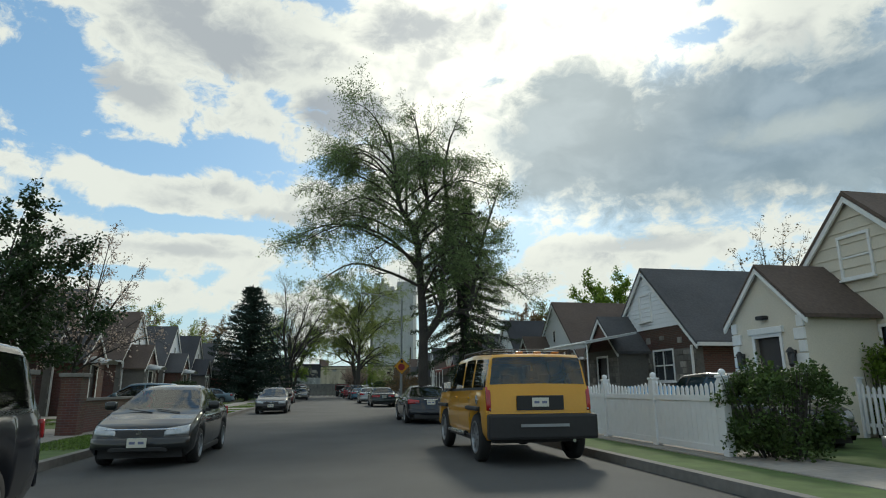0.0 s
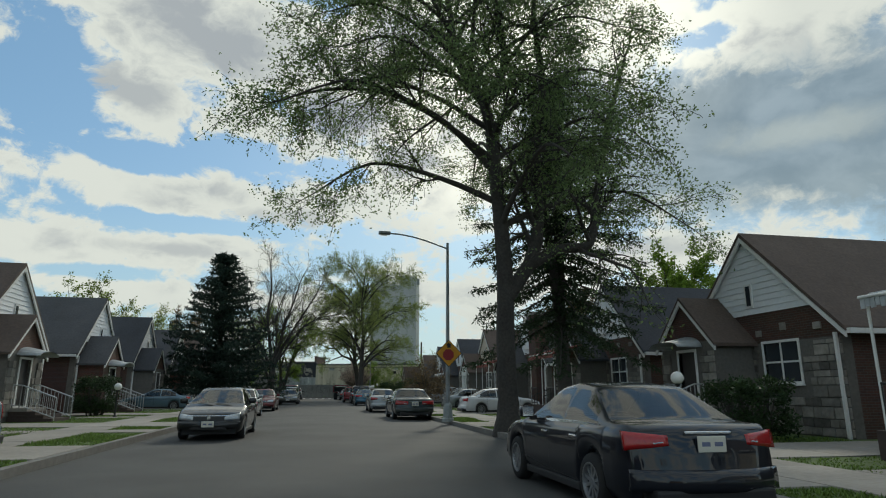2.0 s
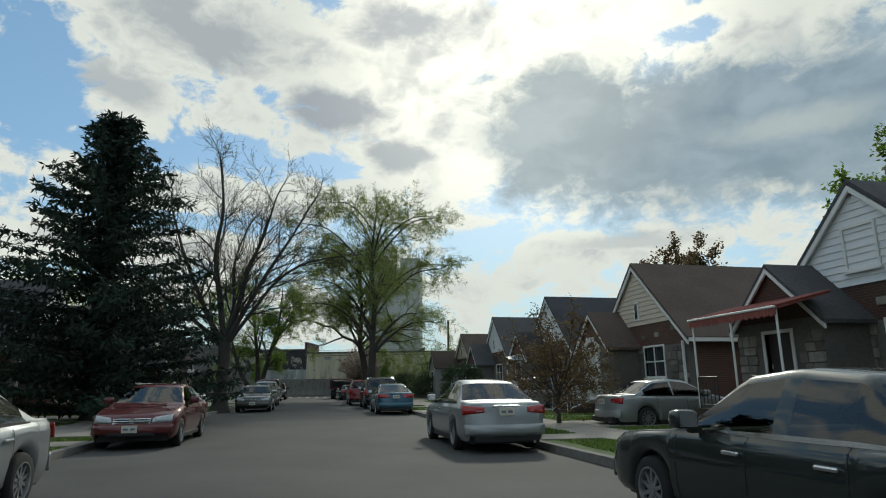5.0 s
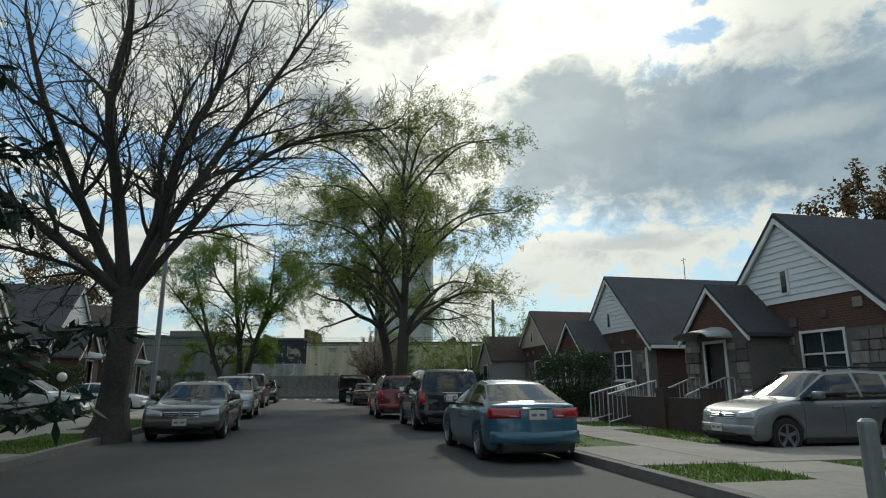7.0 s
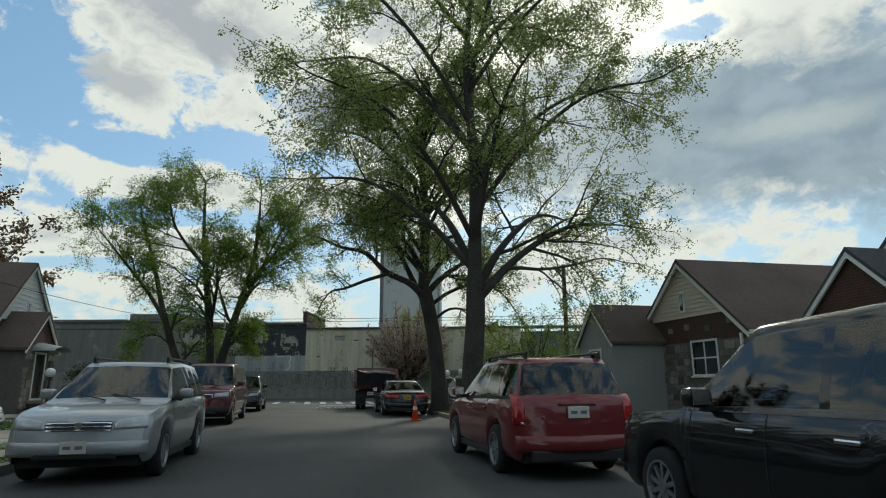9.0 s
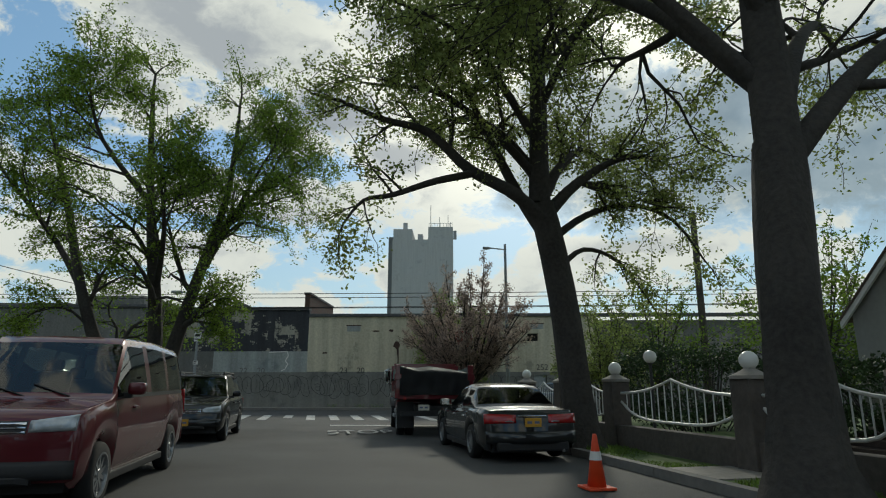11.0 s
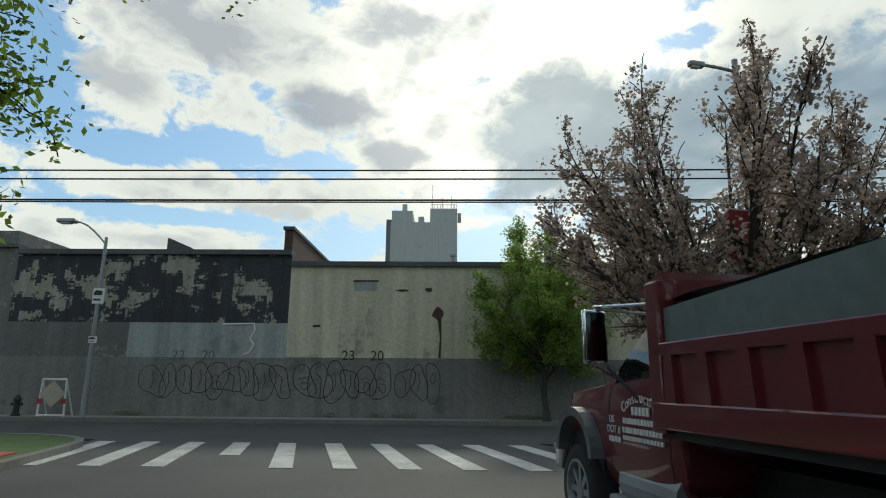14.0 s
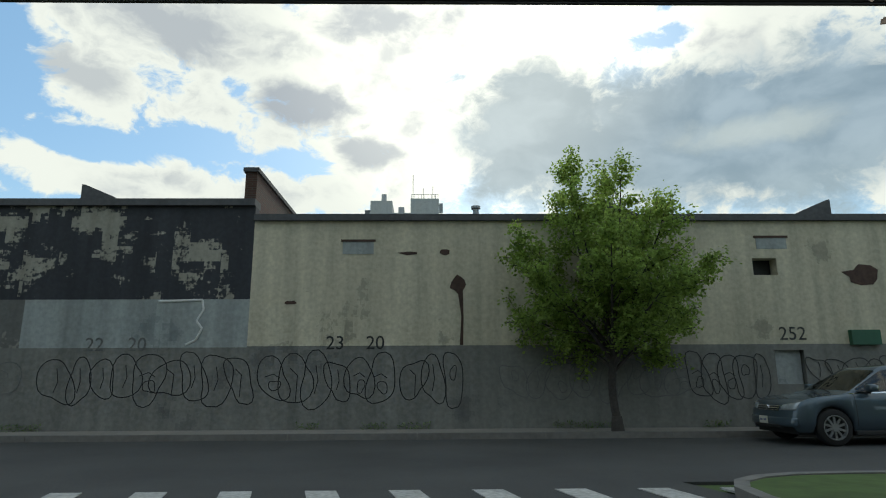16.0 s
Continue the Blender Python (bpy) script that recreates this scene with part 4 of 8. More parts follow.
class Shell:
    """The skin of a car: cross-sections strung along its length, with sloping screens, a crowned roof and arches over the wheels."""

    COLS = 15

    def __init__(self, k):
        self.k = k
        L, W, H = k["L"], k["W"], k["H"]
        h = self.h = L / 2
        self.sq = k.get("square", 0.0)
        self.wheels = (h - k["front"], h - k["front"] - k["base"])
        self.R = k["R"] * 1.14
        (b0, b1), (r0, r1) = k["cab"], k["roof"]
        zt, zn = lerp_list(k["top"], -h + 0.2), lerp_list(k["top"], h - 0.45)
        d = max(0.03, min(0.16, b0 + h)) / 0.16
        low = k["clear"] + 0.26
        rows = [(-h, low), (-h + 0.025 * d, low + 0.10), (-h + 0.05 * d, zt - 0.26), (-h + 0.10 * d, zt - 0.06), (-h + 0.155 * d, zt)]
        rows += [(y, z) for y, z in k["top"] if -h + 0.3 < y < b0 - 0.05]
        rows += [(b0, lerp_list(k["top"], b0)), (r0, H - 0.055), ((r0 + r1) / 2 + 0.1, H), (r1, H - 0.05), (b1, lerp_list(k["top"], b1))]
        rows += [(y, z) for y, z in k["top"] if b1 + 0.05 < y < h - 0.5]
        f = 1 - 0.55 * self.sq
        rows += [(h - 0.45 * f, zn), (h - 0.20 * f, zn - 0.06), (h - 0.10 * f, zn - 0.14), (h - 0.055 * f, zn - 0.26), (h - 0.01, low + 0.06), (h, low - 0.02)]
        rows.sort()
        self.fy = np.linspace(-h, h, 1201)
        z = np.interp(self.fy, [r[0] for r in rows], [r[1] for r in rows])
        n = max(3, int((0.055 - 0.03 * self.sq) / (L / 1200)))
        ker = np.exp(-0.5 * (np.arange(-3 * n, 3 * n + 1) / n) ** 2)
        soft = np.convolve(np.pad(z, 3 * n, "edge"), ker / ker.sum(), "valid")
        end = np.clip((h - np.abs(self.fy)) / 0.2, 0, 1)          # the ends stay crisper
        self.fz = z * (1 - end) + soft * end
        self.belt, self.roof = k["belt"], H - 0.02
        self.mid = (r0 + r1) / 2

    def top(self, y):
        return float(np.interp(y, self.fy, self.fz))

    def reach(self, z, front):
        """How far out the skin stands at a height, on the middle line."""
        seq = range(1200, -1, -1) if front else range(1201)
        for i in seq:
            if self.fz[i] >= z:
                return float(self.fy[i])
        return self.h * (1 if front else -1)

    def half(self, y):
        e = max(0.0, (abs(y) - (self.h - 0.55)) / 0.55)
        return self.k["W"] / 2 * (1 - (0.11 - 0.08 * self.sq) * e ** 2.4)

    def bend(self, x, y, w, high=False):
        """The plan curve: nose, tail and screens sit back towards the sides."""
        u = min(1.0, abs(x) / w)
        s = y - math.copysign((0.20 - 0.15 * self.sq) * (abs(y) / self.h) ** 5, y) * u ** 2.6
        if high:
            s -= max(-1.0, min(1.0, (y - self.mid) / 1.0)) * (0.11 - 0.09 * self.sq) * u * u
        return s

    def face(self, x, z, front):
        y = self.reach(z, front)
        return self.bend(x, y, self.half(y), z > self.belt + 0.05)

    def ring(self, y):
        k = self.k
        w, zt = self.half(y), self.top(y)
        e = max(0.0, (abs(y) - (self.h - 0.16)) / 0.16)
        zs = k["clear"] + 0.03 + (0.16 - 0.10 * self.sq) * e ** 2
        for wy in self.wheels:
            d = abs(y - wy)
            if d < self.R:
                zs = max(zs, k["R"] - 0.03 + math.sqrt(self.R ** 2 - d * d))
        belt = min(self.belt + 0.03 * (-y / self.h), zt - 0.012)
        zs = min(zs, belt - 0.05)
        m, g = belt - zs, zt - belt
        q = min(1.0, g / (self.roof - self.belt))
        wb, wr = k.get("wb", 0.93), k.get("wr", 0.70)
        xr = wb + (wr - wb) * q
        p = [(0.905, zs), (0.975, zs + 0.14 * m), (0.998, zs + 0.36 * m), (1.0, zs + 0.62 * m), (0.985, zs + 0.84 * m), (0.962, zs + 0.95 * m), (wb, belt)]
        p += [(wb + (xr - wb) * t ** 1.25, belt + 0.86 * g * t) for t in (0.07, 0.4, 0.72, 1.0)]
        p += [(xr * 0.958, belt + 0.945 * g), (xr * (0.875 + 0.06 * self.sq), zt - 0.006), (xr * 0.55, zt + 0.006), (0, zt + 0.012)]
        return [(x * w, self.bend(x * w, y, w, z > belt + 0.03), z) for x, z in p]

    def stations(self, marks):
        h = self.h
        ys = set(np.linspace(-h, h, 44)) | set(marks)
        for wy in self.wheels:
            ys |= {wy + self.R * c for c in (-1.001, -0.999, -0.97, -0.9, -0.78, -0.6, -0.36, -0.12, 0.12, 0.36, 0.6, 0.78, 0.9, 0.97, 0.999, 1.001)}
        for z in np.linspace(self.k["clear"] + 0.28, self.roof - 0.03, 17):
            ys |= {self.reach(z, True), self.reach(z, False)}
        out = []
        for y in sorted(v for v in ys if -h <= v <= h):
            if not out or y - out[-1] > 0.0035:
                out.append(float(y))
        return out


def shell_parts(sh):
    """Sorts the faces of the skin into bodywork and panes: a list of (name, bmesh)."""
    k = sh.k
    (b0, b1), (r0, r1) = k["cab"], k["roof"]
    m0, m1 = (b0 + r0) / 2, (b1 + r1) / 2
    panes = [[m0 + (m1 - m0) * u for u in p] for p in k["panes"]]
    panes[0][0], panes[-1][1] = b0 + (0.30 if r0 - b0 > 0.5 else 0.12), b1 - 0.16
    ys = sh.stations([y for p in panes for y in p])
    rings = [sh.ring(y) for y in ys]
    tops = [sh.top(y) for y in ys]
    zl = sh.belt + k.get("rw", 0.15) * (sh.roof - sh.belt)
    groups = {}
    for i in range(len(ys) - 1):
        ym, lo, hi = (ys[i] + ys[i + 1]) / 2, min(tops[i], tops[i + 1]), max(tops[i], tops[i + 1])
        for j in range(Shell.COLS - 1):
            for s in (1, -1):
                key = "body"
                if j >= 11 and ym > sh.mid + 0.3 and lo > sh.belt + 0.05 and hi < sh.roof - 0.055 and ys[i + 1] < b1 + 0.05:
                    key = "windscreen"
                elif j >= 11 and ym < sh.mid - 0.3 and lo > zl and hi < sh.roof - 0.07 and ys[i] > b0 - 0.15:
                    key = "rear_window"
                elif 7 <= j <= 9 and lo > sh.belt + 0.09:
                    for n, (pa, pb) in enumerate(panes):
                        if pa - 1e-4 <= ys[i] and ys[i + 1] <= pb + 1e-4:
                            key = ("side_window", n, s)
                q = [rings[i][j], rings[i + 1][j], rings[i + 1][j + 1], rings[i][j + 1]]
                q = [(x * s, y, z) for x, y, z in q]
                groups.setdefault(key, []).append(q if s > 0 else q[::-1])
    for end in (0, -1):
        r = rings[end]
        cap = r + [(-x, y, z) for x, y, z in r[-2::-1]]
        groups["body"].append(cap)
    out = []
    for key, faces in groups.items():
        bm = bmesh.new()
        seen = {}
        for f in faces:
            vs = []
            for p in f:
                c = tuple(round(v, 4) for v in p)
                if c not in seen:
                    seen[c] = bm.verts.new(p)
                if seen[c] not in vs:
                    vs.append(seen[c])
            if len(vs) > 2:
                try:
                    bm.faces.new(vs)
                except ValueError:
                    pass
        bmesh.ops.recalc_face_normals(bm, faces=bm.faces)
        out.append((key if isinstance(key, str) else key[0], bm))
    return out


def skin_patch(sh, front, a, b, out=0.012, cols=7, rows=4):
    """A lens or panel lying on the nose or tail; a and b are its ends: (x, lower z, upper z)."""
    bm = bmesh.new()
    sg = 1 if front else -1
    face, back = [], []
    for i in range(cols + 1):
        t = i / cols
        x, zl, zh = (a[n] + (b[n] - a[n]) * t for n in range(3))
        col, rear = [], []
        for j in range(rows + 1):
            z = zl + (zh - zl) * j / rows
            y = sh.face(x, z, front)
            edge = 0.35 if i in (0, cols) or j in (0, rows) else 1.0
            col.append(bm.verts.new((x, y + sg * out * edge, z)))
            rear.append(bm.verts.new((x, y - sg * 0.05, z)))
        face.append(col), back.append(rear)
    for g in (face, back):
        for p, q in zip(g, g[1:]):
            for j in range(rows):
                bm.faces.new((p[j], q[j], q[j + 1], p[j + 1]))
    rim = [face[i][0] for i in range(cols + 1)] + [face[cols][j] for j in range(1, rows + 1)] + [face[i][rows] for i in range(cols - 1, -1, -1)] + [face[0][j] for j in range(rows - 1, 0, -1)]
    rim2 = [back[i][0] for i in range(cols + 1)] + [back[cols][j] for j in range(1, rows + 1)] + [back[i][rows] for i in range(cols - 1, -1, -1)] + [back[0][j] for j in range(rows - 1, 0, -1)]
    for i in range(len(rim)):
        n = (i + 1) % len(rim)
        bm.faces.new((rim[i], rim[n], rim2[n], rim2[i]))
    bmesh.ops.recalc_face_normals(bm, faces=bm.faces)
    return bm


def side_strip(sh, y, width, s, cols=(1, 7), out=0.003):
    """A thin upright strip on the flank, such as a door's shut line."""
    bm = bmesh.new()
    rows = []
    for yy in (y - width / 2, y + width / 2):
        rows.append([bm.verts.new((s * (x + out), v, z)) for x, v, z in sh.ring(yy)[cols[0]:cols[1]]])
    for j in range(len(rows[0]) - 1):
        bm.faces.new((rows[0][j], rows[1][j], rows[1][j + 1], rows[0][j + 1]))
    return bm


def seat_mesh(width, high):
    bm = bmesh.new()
    box(bm, (-width / 2, -0.28, 0.0), (width / 2, 0.26, 0.16), None, 0.05)
    box(bm, (-width / 2, -0.36, 0.08), (width / 2, -0.22, high - 0.18), Matrix.Rotation(radians(10), 4, "X"), 0.05)
    for x in ((0,) if width < 0.8 else (-0.38, 0.38)):
        box(bm, (x - 0.12, -0.36, high - 0.16), (x + 0.12, -0.26, high), Matrix.Rotation(radians(10), 4, "X"), 0.04)
    return mesh_of(bm, SEAT, True, "seat")


WHEELS = {}
SEATS = {}


def wheel(parent, x, y, R, width=0.21, spokes=10, steel=False):
    side = 1 if x > 0 else -1
    key = (round(R, 3), spokes, steel)
    if key not in WHEELS:
        t = lathe(bmesh.new(), ((R * 0.66, -width / 2), (R * 0.9, -width / 2), (R * 0.975, -width / 2 + 0.025), (R, -width * 0.2), (R, width * 0.2), (R * 0.975, width / 2 - 0.025), (R * 0.9, width / 2), (R * 0.66, width / 2)), (0, 0, 0), 32, False)
        bm = bmesh.new()
        tube(bm, (0, 0, -width * 0.3), (0, 0, width * 0.22), R * 0.665, sides=26)
        dk = mesh_of(bm, BLACK, name="drum")
        bm = bmesh.new()
        for i in range(spokes):
            a = math.tau * i / spokes
            box(bm, (R * 0.1, -R * (0.26 / spokes + 0.035), width * 0.26), (R * 0.64, R * (0.26 / spokes + 0.035), width * 0.40), Matrix.Rotation(a, 4, "Z"))
        lathe(bm, ((R * 0.58, width * 0.24), (R * 0.675, width * 0.24), (R * 0.675, width * 0.52), (R * 0.62, width * 0.52), (R * 0.58, width * 0.24)), (0, 0, 0), 26, False)
        tube(bm, (0, 0, width * 0.22), (0, 0, width * 0.44), R * 0.17, sides=12)
        WHEELS[key] = (mesh_of(t, RUBBER, True, "tyre"), dk, mesh_of(bm, STEEL if steel else RIM, name="rim"))
    tm, dk, rm = WHEELS[key]
    w = part("wheel", tm, None, parent, "black rubber tyre")
    w.matrix_local = pose(x, y, R - 0.012) @ Matrix.Rotation(side * math.pi / 2, 4, "Y")
    part("hub", dk, None, w)
    part("rim", rm, None, w, "alloy rim")
    return w


def plate(parent, y, z, tail, material=None, x=0.0):
    s = -1 if tail else 1
    p = part("number_plate", block((x - 0.16, y - 0.012, z - 0.08), (x + 0.16, y + 0.012, z + 0.08), None, 0.006), material or PLATE, parent, "pale number plate with dark bars")
    for a, b in ((-0.12, -0.025), (0.025, 0.12)):
        part("plate_mark", block((x + a, y + s * 0.012 - 0.003, z - 0.022), (x + b, y + s * 0.012 + 0.003, z + 0.022)), INK, p)
    return p


def car(kind, colour, x, y, turn=0.0, label="", category="car", tail_style="corner", group="parked cars", plate_m=None, rack=False, chrome=False, brow=False):
    k = KINDS[kind]
    L, W, H, R, clear = k["L"], k["W"], k["H"], k["R"], k["clear"]
    sh = Shell(k)
    h, sq, w2 = sh.h, sh.sq, W / 2
    t = empty({"sedan": "sedan", "compact": "sedan", "old": "sedan", "suv": "suv", "mini": "suv", "coupe": "suv"}.get(kind, kind), pose(x * PLAN, y * PLAN, 0, 0, 0, turn), label, category, group)
    body = None
    for name, bm in sorted(shell_parts(sh), key=lambda p: p[0]):
        if name == "body":
            body = part("body", bm, colour, t, "", True)
        else:
            part(name, bm, CAR_GLASS, body, "tinted reflecting glass", True)
    part("underbody", block((-w2 * 0.80, -h + 0.2, clear - 0.02), (w2 * 0.80, h - 0.25, clear + 0.30)), BLACK, t, "dark underside")
    for wy in sh.wheels:
        part("wheel_housing", block((-w2 * 0.86, wy - R * 1.1, clear + 0.05), (w2 * 0.86, wy + R * 1.1, R * 2.05)), BLACK, t, "dark wheel housing")
    for s in (-1, 1):
        part("sill", block((s * w2 * 0.84, sh.wheels[1] + sh.R + 0.02, clear - 0.03), (s * w2 * 0.965, sh.wheels[0] - sh.R - 0.02, clear + 0.07), None, 0.02), BLACK, t)
    # seats and dashboard behind the glass
    (b0, b1), (r0, r1) = k["cab"], k["roof"]
    sz = clear + 0.24
    key = round(H, 2)
    if key not in SEATS:
        SEATS[key] = (seat_mesh(0.5, H - sz - 0.24), seat_mesh(1.25, H - sz - (0.52 if r0 - b0 > 0.4 else 0.34)))
    yf = b1 - 1.25
    for sx_ in (-0.36, 0.36):
        part("seat", SEATS[key][0], None, t, "dark front seat").matrix_local = pose(sx_ * W / 1.8, yf, sz)
    part("rear_seat", SEATS[key][1], None, t, "dark rear bench").matrix_local = pose(0, yf - 0.86, sz)
    part("dashboard", block((-w2 * 0.86, b1 - 0.55, sz + 0.1), (w2 * 0.86, b1 - 0.16, sh.belt + 0.02), None, 0.06), BLACK, t)
    if r0 - b0 > 0.5:
        part("parcel_shelf", block((-w2 * 0.8, b0 + 0.10, sh.belt - 0.06), (w2 * 0.8, b0 + 0.55, sh.belt - 0.02)), BLACK, t)
    for s in (-1, 1):
        part("window_trim", side_belt(sh, b0 + 0.25, b1 - 0.12, s), CHROME if chrome else BLACK, t)
        m = part("door_mirror", block((s * w2 * 0.985, k["mirror"] - 0.09, sh.belt + 0.03), (s * (w2 + 0.20), k["mirror"] + 0.09, sh.belt + 0.19), None, 0.055), colour if sq < 0.95 else BLACK, t, "", True)
        part("mirror_foot", block((s * w2 * 0.93, k["mirror"] - 0.03, sh.belt - 0.01), (s * (w2 + 0.04), k["mirror"] + 0.05, sh.belt + 0.06), None, 0.015), BLACK, m)
        part("mirror_glass", block((s * (w2 + 0.02), k["mirror"] - 0.097, sh.belt + 0.05), (s * (w2 + 0.18), k["mirror"] - 0.085, sh.belt + 0.17)), CHROME, m)
        for yy in k["handles"]:
            part("door_handle", block((s * w2 * 0.975, yy - 0.10, sh.belt - 0.15), (s * (w2 + 0.018), yy + 0.10, sh.belt - 0.115), None, 0.014), CHROME if chrome else colour, t)
        for yy in k["seams"]:
            part("door_seam", side_strip(sh, yy, 0.011, s), BLACK, t)
        for wy in sh.wheels:
            wheel(t, s * (w2 - 0.105), wy, R, spokes=k.get("spokes", 10))
    # nose
    fz = lerp_list(k["top"], h - 0.45)
    dark_ends = sq > 0.75
    for s in (-1, 1):
        part("headlight", skin_patch(sh, True, (s * w2 * 0.46, fz - 0.235, fz - 0.115), (s * w2 * 0.90, fz - 0.225, fz - 0.055)), HEAD, t, "clear headlight", True)
        part("fog_recess", skin_patch(sh, True, (s * w2 * 0.62, clear + 0.17, clear + 0.25), (s * w2 * 0.84, clear + 0.18, clear + 0.26), 0.006), BLACK, t)
    g = part("grille", skin_patch(sh, True, (-w2 * 0.44, fz - 0.25, fz - 0.12), (w2 * 0.44, fz - 0.25, fz - 0.12), 0.010), BLACK, t, "dark radiator grille")
    for i in range(1 if brow else 3):
        zz = fz - (0.125 if brow else 0.235 - i * 0.045)
        part("grille_bar", skin_patch(sh, True, (-w2 * (0.88 if brow else 0.43), zz - 0.012, zz + 0.012), (w2 * (0.88 if brow else 0.43), zz - 0.012, zz + 0.012), 0.02, 9, 2), CHROME, g, "chrome bar")
    part("badge", tube(bmesh.new(), (0, sh.face(0, fz - 0.17, True), fz - 0.18), (0, sh.face(0, fz - 0.17, True) + 0.03, fz - 0.18), 0.05, sides=16), CHROME, t)
    part("front_bumper", skin_patch(sh, True, (-w2 * 0.93, clear + 0.14, clear + 0.33), (w2 * 0.93, clear + 0.14, clear + 0.33), 0.025, 14), BLACK if dark_ends else colour, t, "front bumper", True)
    part("air_intake", skin_patch(sh, True, (-w2 * 0.55, clear + 0.10, clear + 0.19), (w2 * 0.55, clear + 0.10, clear + 0.19), 0.034, 9), BLACK, t)
    plate(t, sh.face(0, clear + 0.24, True) + 0.045, clear + 0.26, False, plate_m)
    # tail
    rz = lerp_list(k["top"], -h + 0.25)
    part("rear_bumper", skin_patch(sh, False, (-w2 * 0.94, clear + 0.14, clear + 0.36), (w2 * 0.94, clear + 0.14, clear + 0.36), 0.03, 14), BLACK if dark_ends else colour, t, "rear bumper", True)
    part("bumper_valance", block((-w2 * 0.74, -h + 0.01, clear + 0.01), (w2 * 0.74, -h + 0.25, clear + 0.17), None, 0.03), BLACK, t)
    for s in (-1, 1):
        if tail_style == "tall":
            a, b = (s * w2 * (0.80 + 0.09 * (sq > 0.9)), rz - 0.36, rz + 0.06), (s * w2 * 0.97, rz - 0.34, rz + 0.08)
        elif tail_style == "wide":
            a, b = (s * w2 * 0.34, rz - 0.24, rz - 0.09), (s * w2 * 0.96, rz - 0.25, rz - 0.07)
        else:
            a, b = (s * w2 * 0.50, rz - 0.20, rz - 0.10), (s * w2 * 0.97, rz - 0.25, rz - 0.06)
        tl = part("tail_light", skin_patch(sh, False, a, b, 0.016), TAIL, t, "red tail light", True)
        c = [a[n] + (b[n] - a[n]) * 0.42 for n in range(3)]
        part("reversing_lens", skin_patch(sh, False, (a[0] + (b[0] - a[0]) * 0.08, a[1] + 0.02, a[1] + 0.055), (c[0], c[1] + 0.02, c[1] + 0.055), 0.022, 4, 2), HEAD, tl)
    pz = k["plate"]
    plate(t, sh.face(0, pz, False) - 0.03, pz, True, plate_m)
    part("boot_trim", block((-W * 0.15, sh.face(0, pz + 0.11, False) - 0.022, pz + 0.095), (W * 0.15, sh.face(0, pz + 0.11, False) + 0.02, pz + 0.125), None, 0.008), CHROME if chrome else colour, t)
    if tail_style != "tall":
        part("boot_seam", skin_patch(sh, False, (-w2 * 0.80, rz - 0.055, rz - 0.047), (w2 * 0.80, rz - 0.055, rz - 0.047), 0.004, 10, 1), BLACK, t)
    part("exhaust", tube(bmesh.new(), (W * 0.3, -h - 0.02, clear + 0.02), (W * 0.3, -h + 0.3, clear + 0.02), 0.03), CHROME, t)
    if rack:
        for s in (-1, 1):
            part("roof_rail", tube(bmesh.new(), (s * W * 0.31, r0 + 0.1, H + 0.03), (s * W * 0.31, r1 - 0.1, H + 0.03), 0.02), BLACK, t)
            for yy in (r0 + 0.15, r1 - 0.15):
                part("rail_foot", block((s * W * 0.31 - 0.02, yy - 0.04, H - 0.08), (s * W * 0.31 + 0.02, yy + 0.04, H + 0.03)), BLACK, t)
    for s in (-1, 1):
        part("wiper", tube(bmesh.new(), (s * 0.25 - 0.2, b1 - 0.02, sh.top(b1) + 0.025), (s * 0.25 + 0.25, b1 - 0.14, sh.top(b1 - 0.14) + 0.03), 0.009, sides=5), BLACK, t)
    return t


def side_belt(sh, ya, yb, s):
    """The bright or black line under the side glass."""
    bm = bmesh.new()
    n = 24
    low, high = [], []
    for i in range(n + 1):
        r = sh.ring(ya + (yb - ya) * i / n)
        for dst, c in ((low, 6), (high, 7)):
            dst.append(bm.verts.new((s * (r[c][0] + 0.006), r[c][1], r[c][2] + (0.0 if c == 6 else 0.008))))
    for i in range(n):
        bm.faces.new((low[i], low[i + 1], high[i + 1], high[i]))
    return bm


